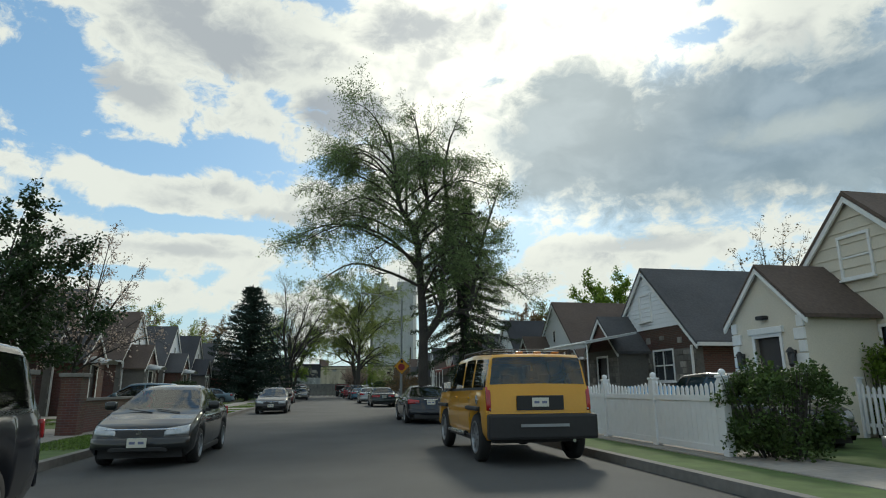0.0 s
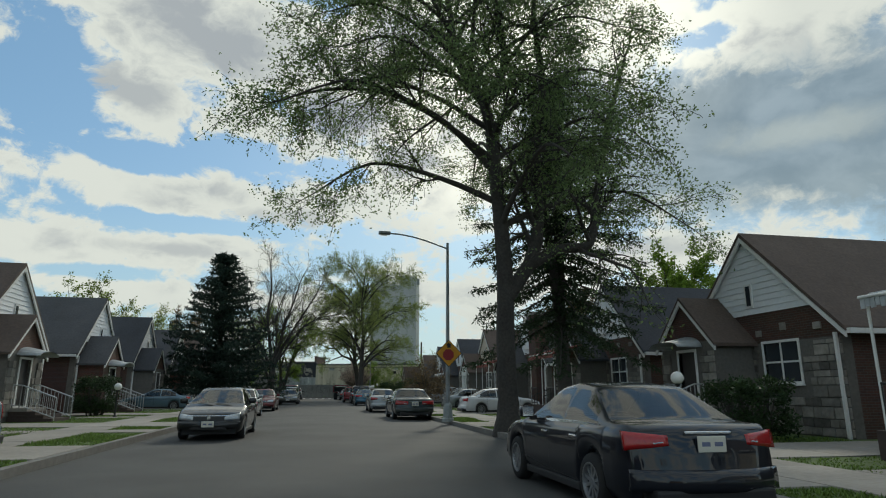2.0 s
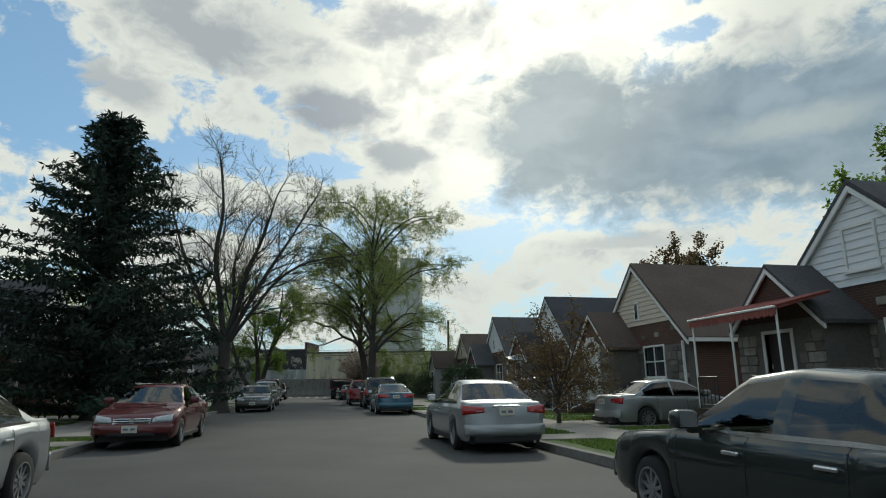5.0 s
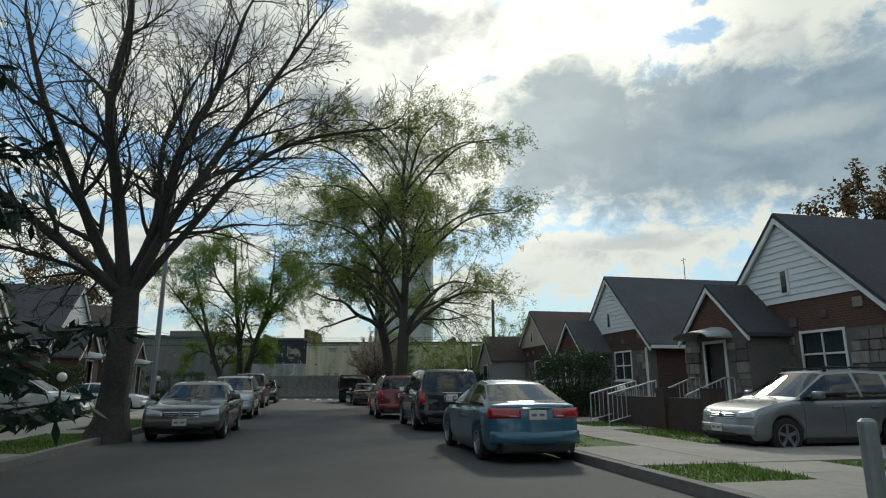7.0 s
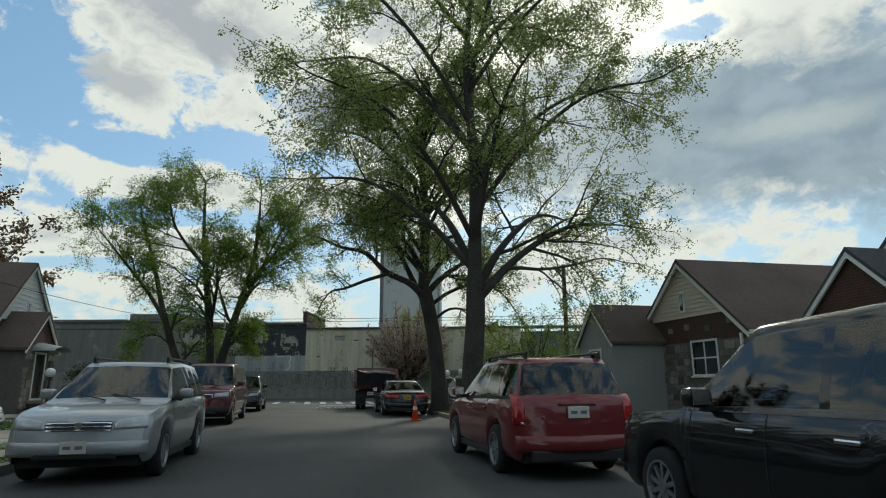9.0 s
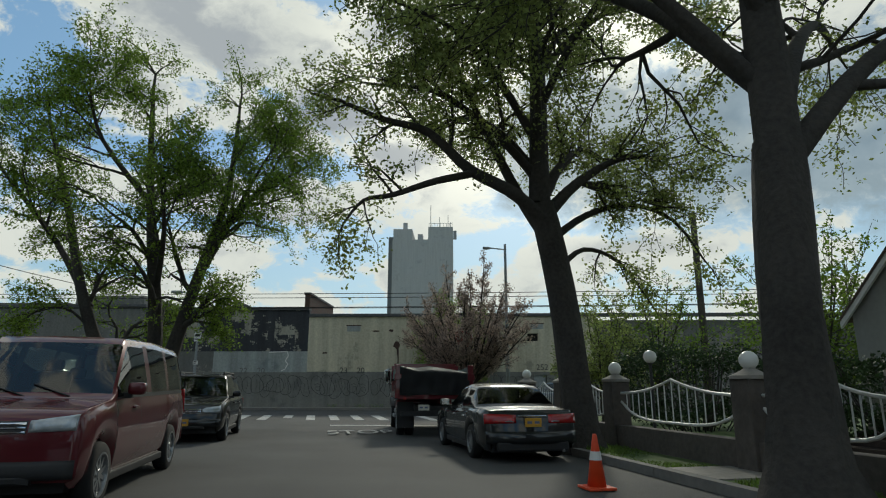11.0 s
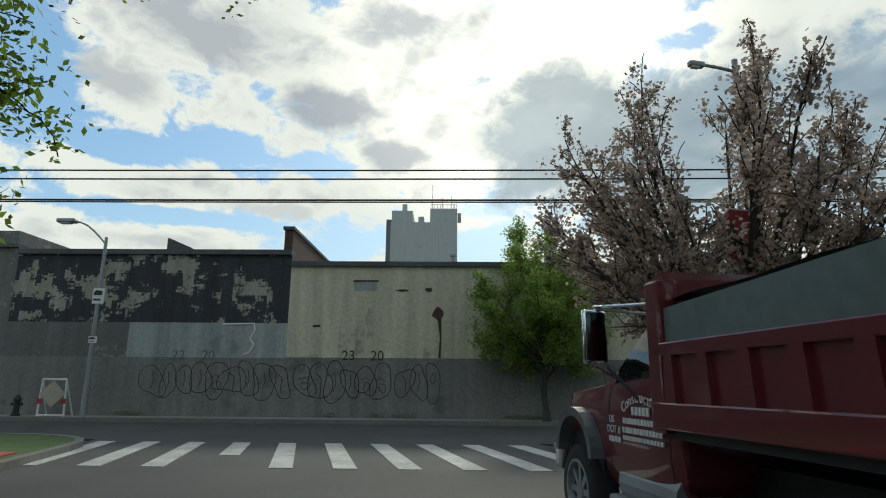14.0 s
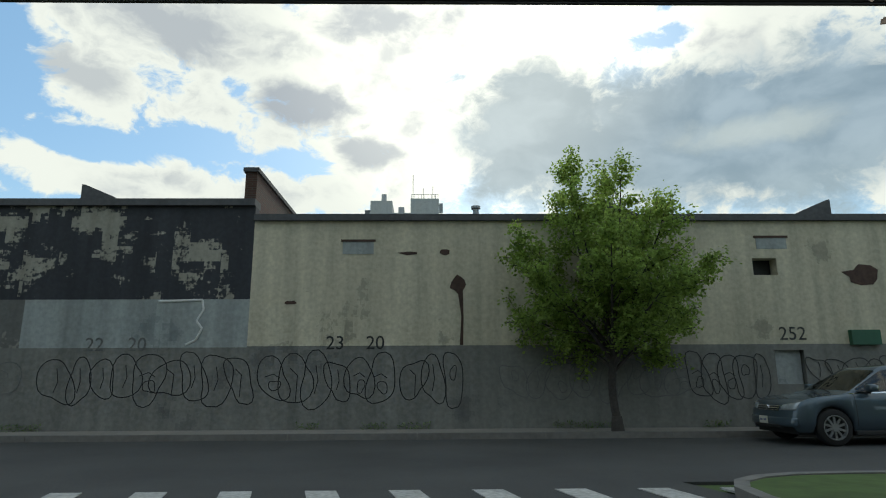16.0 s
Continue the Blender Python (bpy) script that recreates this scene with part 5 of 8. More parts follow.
KIND_NAMES = ("sedan", "suv", "pilot", "van", "hummer", "dump_truck")
KINDS = {
    "sedan": dict(L=4.75, W=1.82, H=1.45, R=0.325, clear=0.19, front=0.93, base=2.75, belt=0.93, cab=(-1.75, 1.12), roof=(-0.98, 0.18), wb=0.92, wr=0.66, panes=((0.16, 0.47), (0.50, 0.80)), mirror=0.62, handles=(-0.85, 0.15), seams=(-0.98, 0.02, 0.98), plate=0.80,
                  top=((-2.375, 0.86), (-2.28, 0.98), (-1.75, 1.0), (-1.2, 0.96), (0.0, 0.93), (1.05, 0.93), (1.7, 0.86), (2.2, 0.74), (2.375, 0.64))),
    "compact": dict(L=4.55, W=1.77, H=1.44, R=0.32, clear=0.18, front=0.92, base=2.68, belt=0.93, cab=(-1.85, 1.30), roof=(-0.95, 0.12), wb=0.92, wr=0.66, panes=((0.20, 0.48), (0.51, 0.78)), mirror=0.70, handles=(-0.85, 0.15), seams=(-0.95, 0.05, 1.0), plate=0.82, spokes=7,
                    top=((-2.275, 0.84), (-2.18, 1.0), (-1.8, 1.02), (-1.2, 0.97), (0.0, 0.93), (1.2, 0.91), (1.75, 0.80), (2.1, 0.70), (2.275, 0.60))),
    "old": dict(L=4.95, W=1.88, H=1.44, R=0.325, clear=0.20, front=1.0, base=2.8, belt=0.92, cab=(-1.55, 1.05), roof=(-0.95, 0.30), wb=0.92, wr=0.70, panes=((0.15, 0.47), (0.50, 0.84)), mirror=0.66, handles=(-0.75, 0.2), seams=(-0.9, 0.05, 1.0), plate=0.72, square=0.4,
                top=((-2.475, 0.82), (-2.38, 0.94), (-1.55, 0.97), (-1.0, 0.94), (0.0, 0.92), (1.0, 0.92), (1.7, 0.87), (2.35, 0.78), (2.475, 0.66))),
    "suv": dict(bow=0.07, L=4.75, W=1.9, H=1.74, R=0.36, clear=0.24, front=0.92, base=2.75, belt=1.07, cab=(-2.30, 1.15), roof=(-2.0, 0.25), wb=0.93, wr=0.72, rw=0.12, panes=((0.05, 0.26), (0.29, 0.56), (0.59, 0.84)), mirror=0.66, handles=(-0.75, 0.2), seams=(-1.0, 0.0, 0.95), plate=0.92, square=0.3,
                top=((-2.375, 1.0), (-2.3, 1.09), (-1.2, 1.09), (0.0, 1.07), (1.1, 1.06), (1.7, 1.0), (2.2, 0.90), (2.375, 0.78))),
    "mini": dict(bow=0.10, L=4.6, W=1.84, H=1.68, R=0.355, clear=0.22, front=0.9, base=2.66, belt=1.03, cab=(-2.2, 1.22), roof=(-1.75, 0.2), wb=0.93, wr=0.68, rw=0.14, panes=((0.05, 0.22), (0.26, 0.53), (0.56, 0.82)), mirror=0.68, handles=(-0.75, 0.2), seams=(-0.98, 0.02, 0.97), plate=0.95, square=0.1, spokes=5,
                 top=((-2.3, 0.98), (-2.22, 1.10), (-1.2, 1.08), (0.0, 1.04), (1.2, 1.02), (1.7, 0.95), (2.1, 0.84), (2.3, 0.72))),
    "coupe": dict(bow=0.12, L=4.9, W=1.98, H=1.69, R=0.385, clear=0.24, front=0.95, base=2.93, belt=1.08, cab=(-2.1, 1.2), roof=(-0.9, 0.15), wb=0.92, wr=0.64, rw=0.2, panes=((0.22, 0.48), (0.51, 0.80)), mirror=0.68, handles=(-0.75, 0.25), seams=(-1.0, 0.05, 1.0), plate=0.8, square=0.2,
                  top=((-2.45, 0.98), (-2.35, 1.16), (-1.8, 1.17), (-1.0, 1.12), (0.0, 1.08), (1.2, 1.06), (1.8, 1.0), (2.3, 0.88), (2.45, 0.75))),
    "pilot": dict(bow=0.05, L=4.85, W=1.98, H=1.84, R=0.37, clear=0.25, front=0.9, base=2.78, belt=1.10, cab=(-2.36, 1.2), roof=(-2.18, 0.35), wb=0.94, wr=0.78, rw=0.10, panes=((0.05, 0.29), (0.32, 0.58), (0.61, 0.86)), mirror=0.7, handles=(-0.7, 0.25), seams=(-1.0, 0.05, 1.0), plate=1.0, square=0.7,
                  top=((-2.425, 1.04), (-2.36, 1.12), (-1.2, 1.12), (0.0, 1.10), (1.15, 1.09), (1.7, 1.06), (2.28, 0.98), (2.425, 0.82))),
    "van": dict(bow=0.04, L=5.35, W=2.02, H=2.06, R=0.37, clear=0.26, front=0.75, base=3.5, belt=1.22, cab=(-2.62, 1.62), roof=(-2.55, 0.85), wb=0.95, wr=0.80, rw=0.1, panes=((0.05, 0.32), (0.36, 0.63), (0.69, 0.88)), mirror=1.15, handles=(0.75,), seams=(0.45, 1.5), plate=0.7, square=0.8,
                top=((-2.675, 1.18), (-2.6, 1.24), (0.0, 1.24), (1.5, 1.22), (2.0, 1.16), (2.5, 1.06), (2.675, 0.95))),
    "hummer": dict(L=4.82, W=2.06, H=2.0, R=0.44, clear=0.38, front=0.85, base=3.12, belt=1.28, cab=(-2.36, 0.95), roof=(-2.30, 0.55), wb=0.965, wr=0.86, rw=0.05, panes=((0.05, 0.33), (0.37, 0.62), (0.66, 0.92)), mirror=0.72, handles=(-0.95, 0.2), seams=(-1.1, -0.05, 0.85), plate=1.08, square=1.0, spokes=8, bow=0.0,
                   top=((-2.41, 1.24), (-2.38, 1.28), (0.0, 1.28), (0.9, 1.28), (1.6, 1.25), (2.35, 1.20), (2.41, 1.10))),
}

P_BLACK = paint("black", (0.007, 0.008, 0.009), 0.0)
P_DKGREY = paint("dark_grey", (0.014, 0.016, 0.017), 0.1)
P_NAVY = paint("midnight", (0.008, 0.010, 0.016), 0.1)
P_SILVER = paint("silver", (0.33, 0.35, 0.36), 0.6)
P_PEWTER = paint("pewter", (0.24, 0.25, 0.26), 0.6)
P_WHITE = paint("white", (0.66, 0.67, 0.68))
P_OLIVE = paint("olive_grey", (0.085, 0.085, 0.072), 0.4)
P_MAROON = paint("maroon", (0.11, 0.018, 0.020), 0.2)
P_RED = paint("red", (0.17, 0.022, 0.026), 0.2)
P_BLUE = paint("steel_blue", (0.045, 0.125, 0.18), 0.35)
P_GREEN = paint("dark_green_grey", (0.024, 0.032, 0.030), 0.3)
P_TEAL = paint("slate_blue", (0.13, 0.20, 0.25), 0.4)
P_YELLOW = paint("taxi_yellow", (0.62, 0.30, 0.012))
P_VANRED = paint("van_red", (0.10, 0.013, 0.018))
P_X6 = paint("blue_grey", (0.075, 0.105, 0.13), 0.45)

# parked nose away from the eye, on the east side
hum = car("hummer", P_YELLOW, 3.68, 12.6, 0, "boxy yellow off-road wagon with black bumper and roof rack", "off-roader", "tall", rack=False)
for s in (-1, 1):
    part("roof_rack_rail", tube(bmesh.new(), (s * 0.78, -2.0, 2.05), (s * 0.78, 0.3, 2.05), 0.02), BLACK, hum)
    part("running_board", tube(bmesh.new(), (s * 1.05, -0.85, 0.46), (s * 1.05, 0.75, 0.46), 0.05), CHROME, hum)
    part("wheel_flare", block((s * 0.98, -1.95, 0.92), (s * 1.09, -0.95, 1.0), None, 0.03), BLACK, hum)
    part("wheel_flare", block((s * 0.98, 1.05, 0.92), (s * 1.09, 2.1, 1.0), None, 0.03), BLACK, hum)
for yy in (-1.95, -1.2, -0.45, 0.25):
    part("roof_rack_bar", tube(bmesh.new(), (-0.78, yy, 2.05), (0.78, yy, 2.05), 0.012), BLACK, hum)
    for s in (-1, 1):
        part("rack_foot", block((s * 0.78 - 0.02, yy - 0.03, 1.97), (s * 0.78 + 0.02, yy + 0.03, 2.05)), BLACK, hum)
part("bumper_bar", block((-1.02, -2.60, 0.44), (1.02, -2.38, 0.88), None, 0.05), BLACK, hum, "heavy black rear bumper")
part("plate_recess", block((-0.45, -2.42, 0.94), (0.45, -2.39, 1.20), None, 0.02), BLACK, hum)
part("bumper_lettering", block((-0.45, -2.635, 0.66), (0.45, -2.615, 0.71)), STEEL, hum, "row of embossed letters shown as a bar")
for xx in (-0.35, 0.0, 0.35):
    part("roof_lamp", block((xx - 0.07, -2.36, 1.955), (xx + 0.07, -2.30, 1.995), None, 0.01), AMBER, hum)
part("fuel_cap", tube(bmesh.new(), (-1.035, -1.75, 1.12), (-1.045, -1.75, 1.12), 0.09), CHROME, hum)
car("sedan", P_NAVY, 3.85, 24.8, 0, "glossy black saloon with red corner tail lights", chrome=True)
car("old", P_GREEN, 4.15, 46.6, 0, "long dark green-grey saloon with red tail lights", tail_style="wide", chrome=True)
car("sedan", P_SILVER, 3.8, 56.3, 0, "silver saloon parked tail to the traffic")
car("compact", P_BLUE, 3.75, 72.4, 0, "metallic blue saloon with clear plate and red lights", tail_style="wide")
car("pilot", P_BLACK, 3.85, 79.7, 0, "black boxy three-row suv", "suv", "tall", chrome=True)
car("suv", P_RED, 3.3, 86.0, 0, "dark red suv with black roof rails", "suv", "tall", rack=True)
car("old", P_DKGREY, 3.35, 102.1, 0, "dark grey-green old saloon with paired round tail lamps", tail_style="wide", chrome=True, plate_m=PLATE_GOLD)
# parked nose to the eye, on the west side
car("pilot", P_NAVY, -3.65, 4.7, 180, "large black suv with chrome trim", "suv", chrome=True)
car("compact", P_DKGREY, -3.06, 13.5, 180, "dark grey compact saloon with a chrome grille bar", brow=True)
car("compact", P_BLACK, -2.82, 36.3, 180, "black compact saloon with a chrome brow over the grille", brow=True)
car("sedan", P_SILVER, -3.8, 49.0, 180, "silver-beige saloon facing the traffic")
car("sedan", P_MAROON, -3.65, 59.1, 180, "maroon saloon facing the traffic")
car("old", P_OLIVE, -2.95, 77.9, 180, "old olive-grey saloon with a boxy nose")
car("suv", P_SILVER, -3.2, 87.0, 180, "silver suv with a dark grille", "suv", rack=True)
car("van", P_VANRED, -3.7, 98.7, 180, "dark red passenger van with black bumper", "van", "tall")
car("suv", P_BLACK, -3.5, 107.1, 180, "black suv with yellow-orange plate", "suv", rack=True, plate_m=PLATE_GOLD)
# in the driveways
car("sedan", P_WHITE, 9.7, 50.0, -90, "white saloon standing in a driveway", tail_style="wide")
car("sedan", P_SILVER, 10.6, 59.4, -90, "silver saloon standing in a driveway")
car("sedan", P_WHITE, 12.2, 38.5, -90, "white saloon standing in a driveway")
car("mini", P_PEWTER, 10.2, 71.5, 90, "silver crossover with a dark grille in a driveway", "suv", rack=True)
car("mini", P_WHITE, -10.3, 85.7, -90, "white crossover with black side glass in a driveway", "suv")
car("sedan", P_WHITE, -10.2, 93.4, -90, "white saloon in a driveway")
car("sedan", P_TEAL, -10.6, 61.0, 90, "slate blue saloon in a driveway")
car("mini", P_TEAL, -8.6, 31.0, 90, "dark teal crossover with red tail lamps in a driveway", "suv", "tall")
car("mini", P_BLACK, 9.3, 12.4, 180, "dark car behind the hedge in a driveway", "suv")
car("mini", P_SILVER, 10.4, 7.4, 90, "silver crossover with chrome grille bars in a driveway", "suv")
# along the factory wall
p = across(-17.1, 121.5)
car("coupe", P_X6, p.x, p.y, 90 - 13.77, "blue-grey fastback suv parked below the wall", "suv", chrome=True)

# ==== trees and shrubs ====


class Wood:
    """Tapered limbs and leaves gathered as plain lists, then turned into two meshes."""

    def __init__(self, seed):
        self.rng, self.v, self.f, self.lv, self.lf, self.tips = random.Random(seed), [], [], [], [], []

    def limb(self, pts, radii):
        sides = 10 if radii[0] > 0.15 else 6 if radii[0] > 0.05 else 4 if radii[0] > 0.018 else 3
        rings = []
        for i, (p, r) in enumerate(zip(pts, radii)):
            d = (pts[min(i + 1, len(pts) - 1)] - pts[max(i - 1, 0)]).normalized()
            a = d.cross(Vector((0.31, 0.85, 0.42))).normalized()
            b = d.cross(a)
            k = len(self.v)
            for j in range(sides):
                t = math.tau * j / sides
                q = p + (a * math.cos(t) + b * math.sin(t)) * r * (1 + 0.12 * math.sin(3 * t + i * 0.7))
                self.v.append(tuple(q))
            rings.append(k)
        for a, b in zip(rings, rings[1:]):
            for j in range(sides):
                self.f.append((a + j, a + (j + 1) % sides, b + (j + 1) % sides, b + j))

    def grow(self, p, d, length, r, level, levels, spec):
        rng = self.rng
        n = max(3, int(length / (0.45 if level < 2 else 0.3)))
        n = min(n, 10)
        pts, radii, dirs = [p.copy()], [r], [d.copy()]
        wob = spec.get("wobble", 0.16) * (1 + 0.35 * level)
        for i in range(n):
            lift = spec.get("lift", 0.04) if level < levels - 1 else -spec.get("droop", 0.05)
            d = (d + Vector((rng.gauss(0, wob), rng.gauss(0, wob), rng.gauss(0, wob * 0.8) + lift))).normalized()
            p = p + d * (length / n)
            pts.append(p.copy()), dirs.append(d.copy())
            radii.append(max(0.0075, r * (1 - (1 - spec.get("taper", 0.45)) * (i + 1) / n)))
        self.limb(pts, radii)
        if level >= levels:
            self.tips.append(pts)
            return
        kids = spec["kids"][min(level, len(spec["kids"]) - 1)]
        for k in range(kids):
            f = 0.30 + 0.70 * (k + rng.random()) / kids if level else 0.45 + 0.55 * (k + rng.random()) / kids
            i = min(n, int(f * n))
            side = dirs[i].cross(Vector((rng.gauss(0, 1), rng.gauss(0, 1), rng.gauss(0, 1)))).normalized()
            spread = radians(rng.uniform(*spec.get("angle", (28, 58))))
            nd = (dirs[i] * math.cos(spread) + side * math.sin(spread))
            self.grow(pts[i], nd.normalized(), length * rng.uniform(*spec.get("shrink", (0.55, 0.82))) * (1.15 - 0.35 * f), radii[i] * rng.uniform(0.5, 0.72), level + 1, levels, spec)
        self.grow(pts[-1], dirs[-1], length * 0.7, radii[-1] * 0.95, level + 1, levels, spec)

    def leaf(self, p, size, up=0.0, narrow=0.5):
        rng = self.rng
        a = Vector((rng.gauss(0, 1), rng.gauss(0, 1), rng.gauss(-up, 0.7))).normalized()
        b = a.cross(Vector((rng.gauss(0, 1), rng.gauss(0, 1), rng.gauss(0, 1)))).normalized() * size * narrow
        a = a * size
        k = len(self.lv)
        self.lv += [tuple(p), tuple(p + a * 0.5 + b * 0.5), tuple(p + a), tuple(p + a * 0.5 - b * 0.5)]
        self.lf.append((k, k + 1, k + 2, k + 3))

    def leaves(self, per_tip, size, jitter, narrow=0.5, cluster=1, keep=1.0):
        rng = self.rng
        for pts in self.tips:
            if rng.random() > keep:
                continue
            for _ in range(per_tip):
                f = rng.random() ** 0.7 * (len(pts) - 1)
                i = int(f)
                p = pts[i].lerp(pts[min(i + 1, len(pts) - 1)], f - i) + Vector((rng.gauss(0, jitter), rng.gauss(0, jitter), rng.gauss(0, jitter)))
                for _ in range(cluster):
                    self.leaf(p + Vector((rng.gauss(0, size * 0.5), rng.gauss(0, size * 0.5), rng.gauss(0, size * 0.5))), size * rng.uniform(0.6, 1.25), 0.3, narrow)

    def build(self, name, label, bark, leaf_m, x, y, z=0.08, category="tree", group="street trees"):
        t = empty(name, pose(x, y, z), label, category, group)
        for nm, vs, fs, m in (("trunk", self.v, self.f, bark), ("crown", self.lv, self.lf, leaf_m)):
            if fs:
                me = bpy.data.meshes.new(nm)
                me.from_pydata(vs, [], fs)
                me.materials.append(m)
                if nm == "trunk":
                    me.polygons.foreach_set("use_smooth", [True] * len(me.polygons))
                ob = new(nm, me)
                ob.parent = t
        return t


LEAF_OLIVE = island_mat("leaf_olive", (0.15, 0.21, 0.085), 0.45, 0.6, 0.62)
LEAF_SPRING = island_mat("leaf_spring", (0.225, 0.275, 0.085), 0.45, 0.6, 0.64)
LEAF_FRESH = island_mat("leaf_fresh", (0.15, 0.23, 0.035), 0.45, 0.6, 0.58)
LEAF_BRIGHT = island_mat("leaf_bright", (0.26, 0.36, 0.085), 0.4, 0.6, 0.6)
LEAF_HEDGE = island_mat("leaf_hedge", (0.055, 0.092, 0.024), 0.5, 0.6, 0.35)
LEAF_BRONZE = island_mat("leaf_bronze", (0.16, 0.11, 0.055), 0.4, 0.7, 0.4)
LEAF_DARK = island_mat("leaf_dark", (0.030, 0.055, 0.020), 0.45, 0.6, 0.3)
BLOSSOM = island_mat("blossom", (0.40, 0.32, 0.27), 0.45, 0.7, 0.45)
NEEDLE = island_mat("needles", (0.020, 0.038, 0.026), 0.4, 0.7, 0.15)
NEEDLE_GREEN = island_mat("needles_green", (0.030, 0.050, 0.022), 0.4, 0.7, 0.2)


def flare(w, r, h=0.9):
    """The thickened foot of a trunk."""
    w.limb([Vector((0, 0, -0.15)), Vector((0, 0, 0.12)), Vector((0, 0, 0.4)), Vector((0, 0, h))], [r * 1.75, r * 1.45, r * 1.15, r * 1.0])


def limb_path(w, pts, r0, r1):
    """A limb along given knots, smoothed; gives back its points, directions and radii."""
    P = [Vector(p) for p in pts]
    out = []
    for i in range(len(P) - 1):
        a, b = P[max(i - 1, 0)], P[min(i + 2, len(P) - 1)]
        for k in range(4):
            t = k / 4
            q = 0.5 * ((2 * P[i]) + (-a + P[i + 1]) * t + (2 * a - 5 * P[i] + 4 * P[i + 1] - b) * t * t + (-a + 3 * P[i] - 3 * P[i + 1] + b) * t ** 3)
            out.append(q)
    out.append(P[-1])
    radii = [r0 + (r1 - r0) * i / (len(out) - 1) for i in range(len(out))]
    w.limb(out, radii)
    return out, radii


def dress(w, out, radii, spec, levels, count, length, start=0.25):
    """Side limbs along a main limb."""
    n = len(out) - 1
    for k in range(count):
        f = start + (1 - start) * (k + w.rng.random()) / count
        i = min(n - 1, int(f * n))
        d = (out[i + 1] - out[i]).normalized()
        side = d.cross(Vector((w.rng.gauss(0, 1), w.rng.gauss(0, 1), w.rng.gauss(0, 0.6)))).normalized()
        a = radians(w.rng.uniform(*spec.get("angle", (30, 60))))
        w.grow(out[i], (d * math.cos(a) + side * math.sin(a)).normalized(), length * (1.1 - 0.5 * f) * w.rng.uniform(0.75, 1.2), radii[i] * 0.55, 1, levels, spec)
    w.grow(out[-1], (out[-1] - out[-2]).normalized(), length * 0.6, radii[-1], 1, levels, spec)


def big_tree():
    # the tall street tree: a straight trunk, an elbowed limb on the garden side, limbs all the way up
    w = Wood(11)
    flare(w, 0.31)
    spec = dict(kids=(3, 4, 3), wobble=0.13, lift=0.02, droop=0.15, angle=(25, 65), shrink=(0.55, 0.8), taper=0.4)
    trunk = limb_path(w, [(0, 0, 0.5), (-0.06, 0, 3.0), (-0.1, 0, 5.5), (-0.3, 0, 8.4), (-0.6, 0.1, 10.4), (-1.5, 0.1, 12.0), (-1.7, 0.3, 13.8), (-2.2, 0.1, 16.6)], 0.31, 0.06)[0]
    limbs = [limb_path(w, [(-0.1, 0, 3.9), (0.7, 0.1, 4.9), (1.1, 0.1, 6.2), (1.15, 0, 8.6), (1.5, 0.2, 11.4), (1.3, 0.2, 14.2), (1.7, 0.3, 16.6)], 0.25, 0.05),
             limb_path(w, [(0.75, 0.1, 5.0), (1.7, -0.3, 5.5), (2.6, -0.5, 5.7), (2.9, -0.5, 7.2), (3.4, -0.6, 9.6), (4.2, -0.4, 12.0)], 0.19, 0.05),
             limb_path(w, [(-0.6, 0.1, 10.4), (0.2, 0.3, 12.0), (0.0, 0.4, 14.2), (-0.4, 0.4, 17.2)], 0.18, 0.05),
             limb_path(w, [(-0.3, 0, 8.0), (-1.8, 0.3, 9.7), (-3.6, 0.2, 10.5), (-5.4, 0.5, 10.7), (-7.0, 0.3, 10.1)], 0.11, 0.03)]
    for i in range(30):
        f = (i + 0.5) / 30
        z = 6.8 + 8.6 * f - (1.0 if math.cos(2.4 * i) > 0 else 0.0)
        st = min(trunk, key=lambda p: abs(p.z - z))
        a = 2.4 * i + w.rng.uniform(-0.4, 0.4)
        west = 1.0 if math.cos(a) < 0 else 0.92
        out_ = (7.6 - 3.9 * f) * west * w.rng.uniform(0.7, 1.05)
        d = Vector((math.cos(a), 0.75 * math.sin(a), 0))
        rise = out_ * (0.22 + 0.35 * f)
        limbs.append(limb_path(w, [st, st + d * out_ * 0.3 + Vector((0, 0, rise * 0.6)), st + d * out_ * 0.68 + Vector((0, 0, rise)), st + d * out_ + Vector((0, 0, rise * (0.30 + 0.8 * f)))], 0.115 - 0.05 * f, 0.02))
    for n, (o, r) in enumerate(limbs):
        dress(w, o, r, spec, 3, 8 if n < 4 else 5, 2.3 if n < 4 else 1.9)
    w.leaves(10, 0.095, 0.18, 0.6, 3)
    w.build("street_tree", "tall broad street tree with olive spring leaves", BARK, LEAF_OLIVE, 5.50, 34.6)


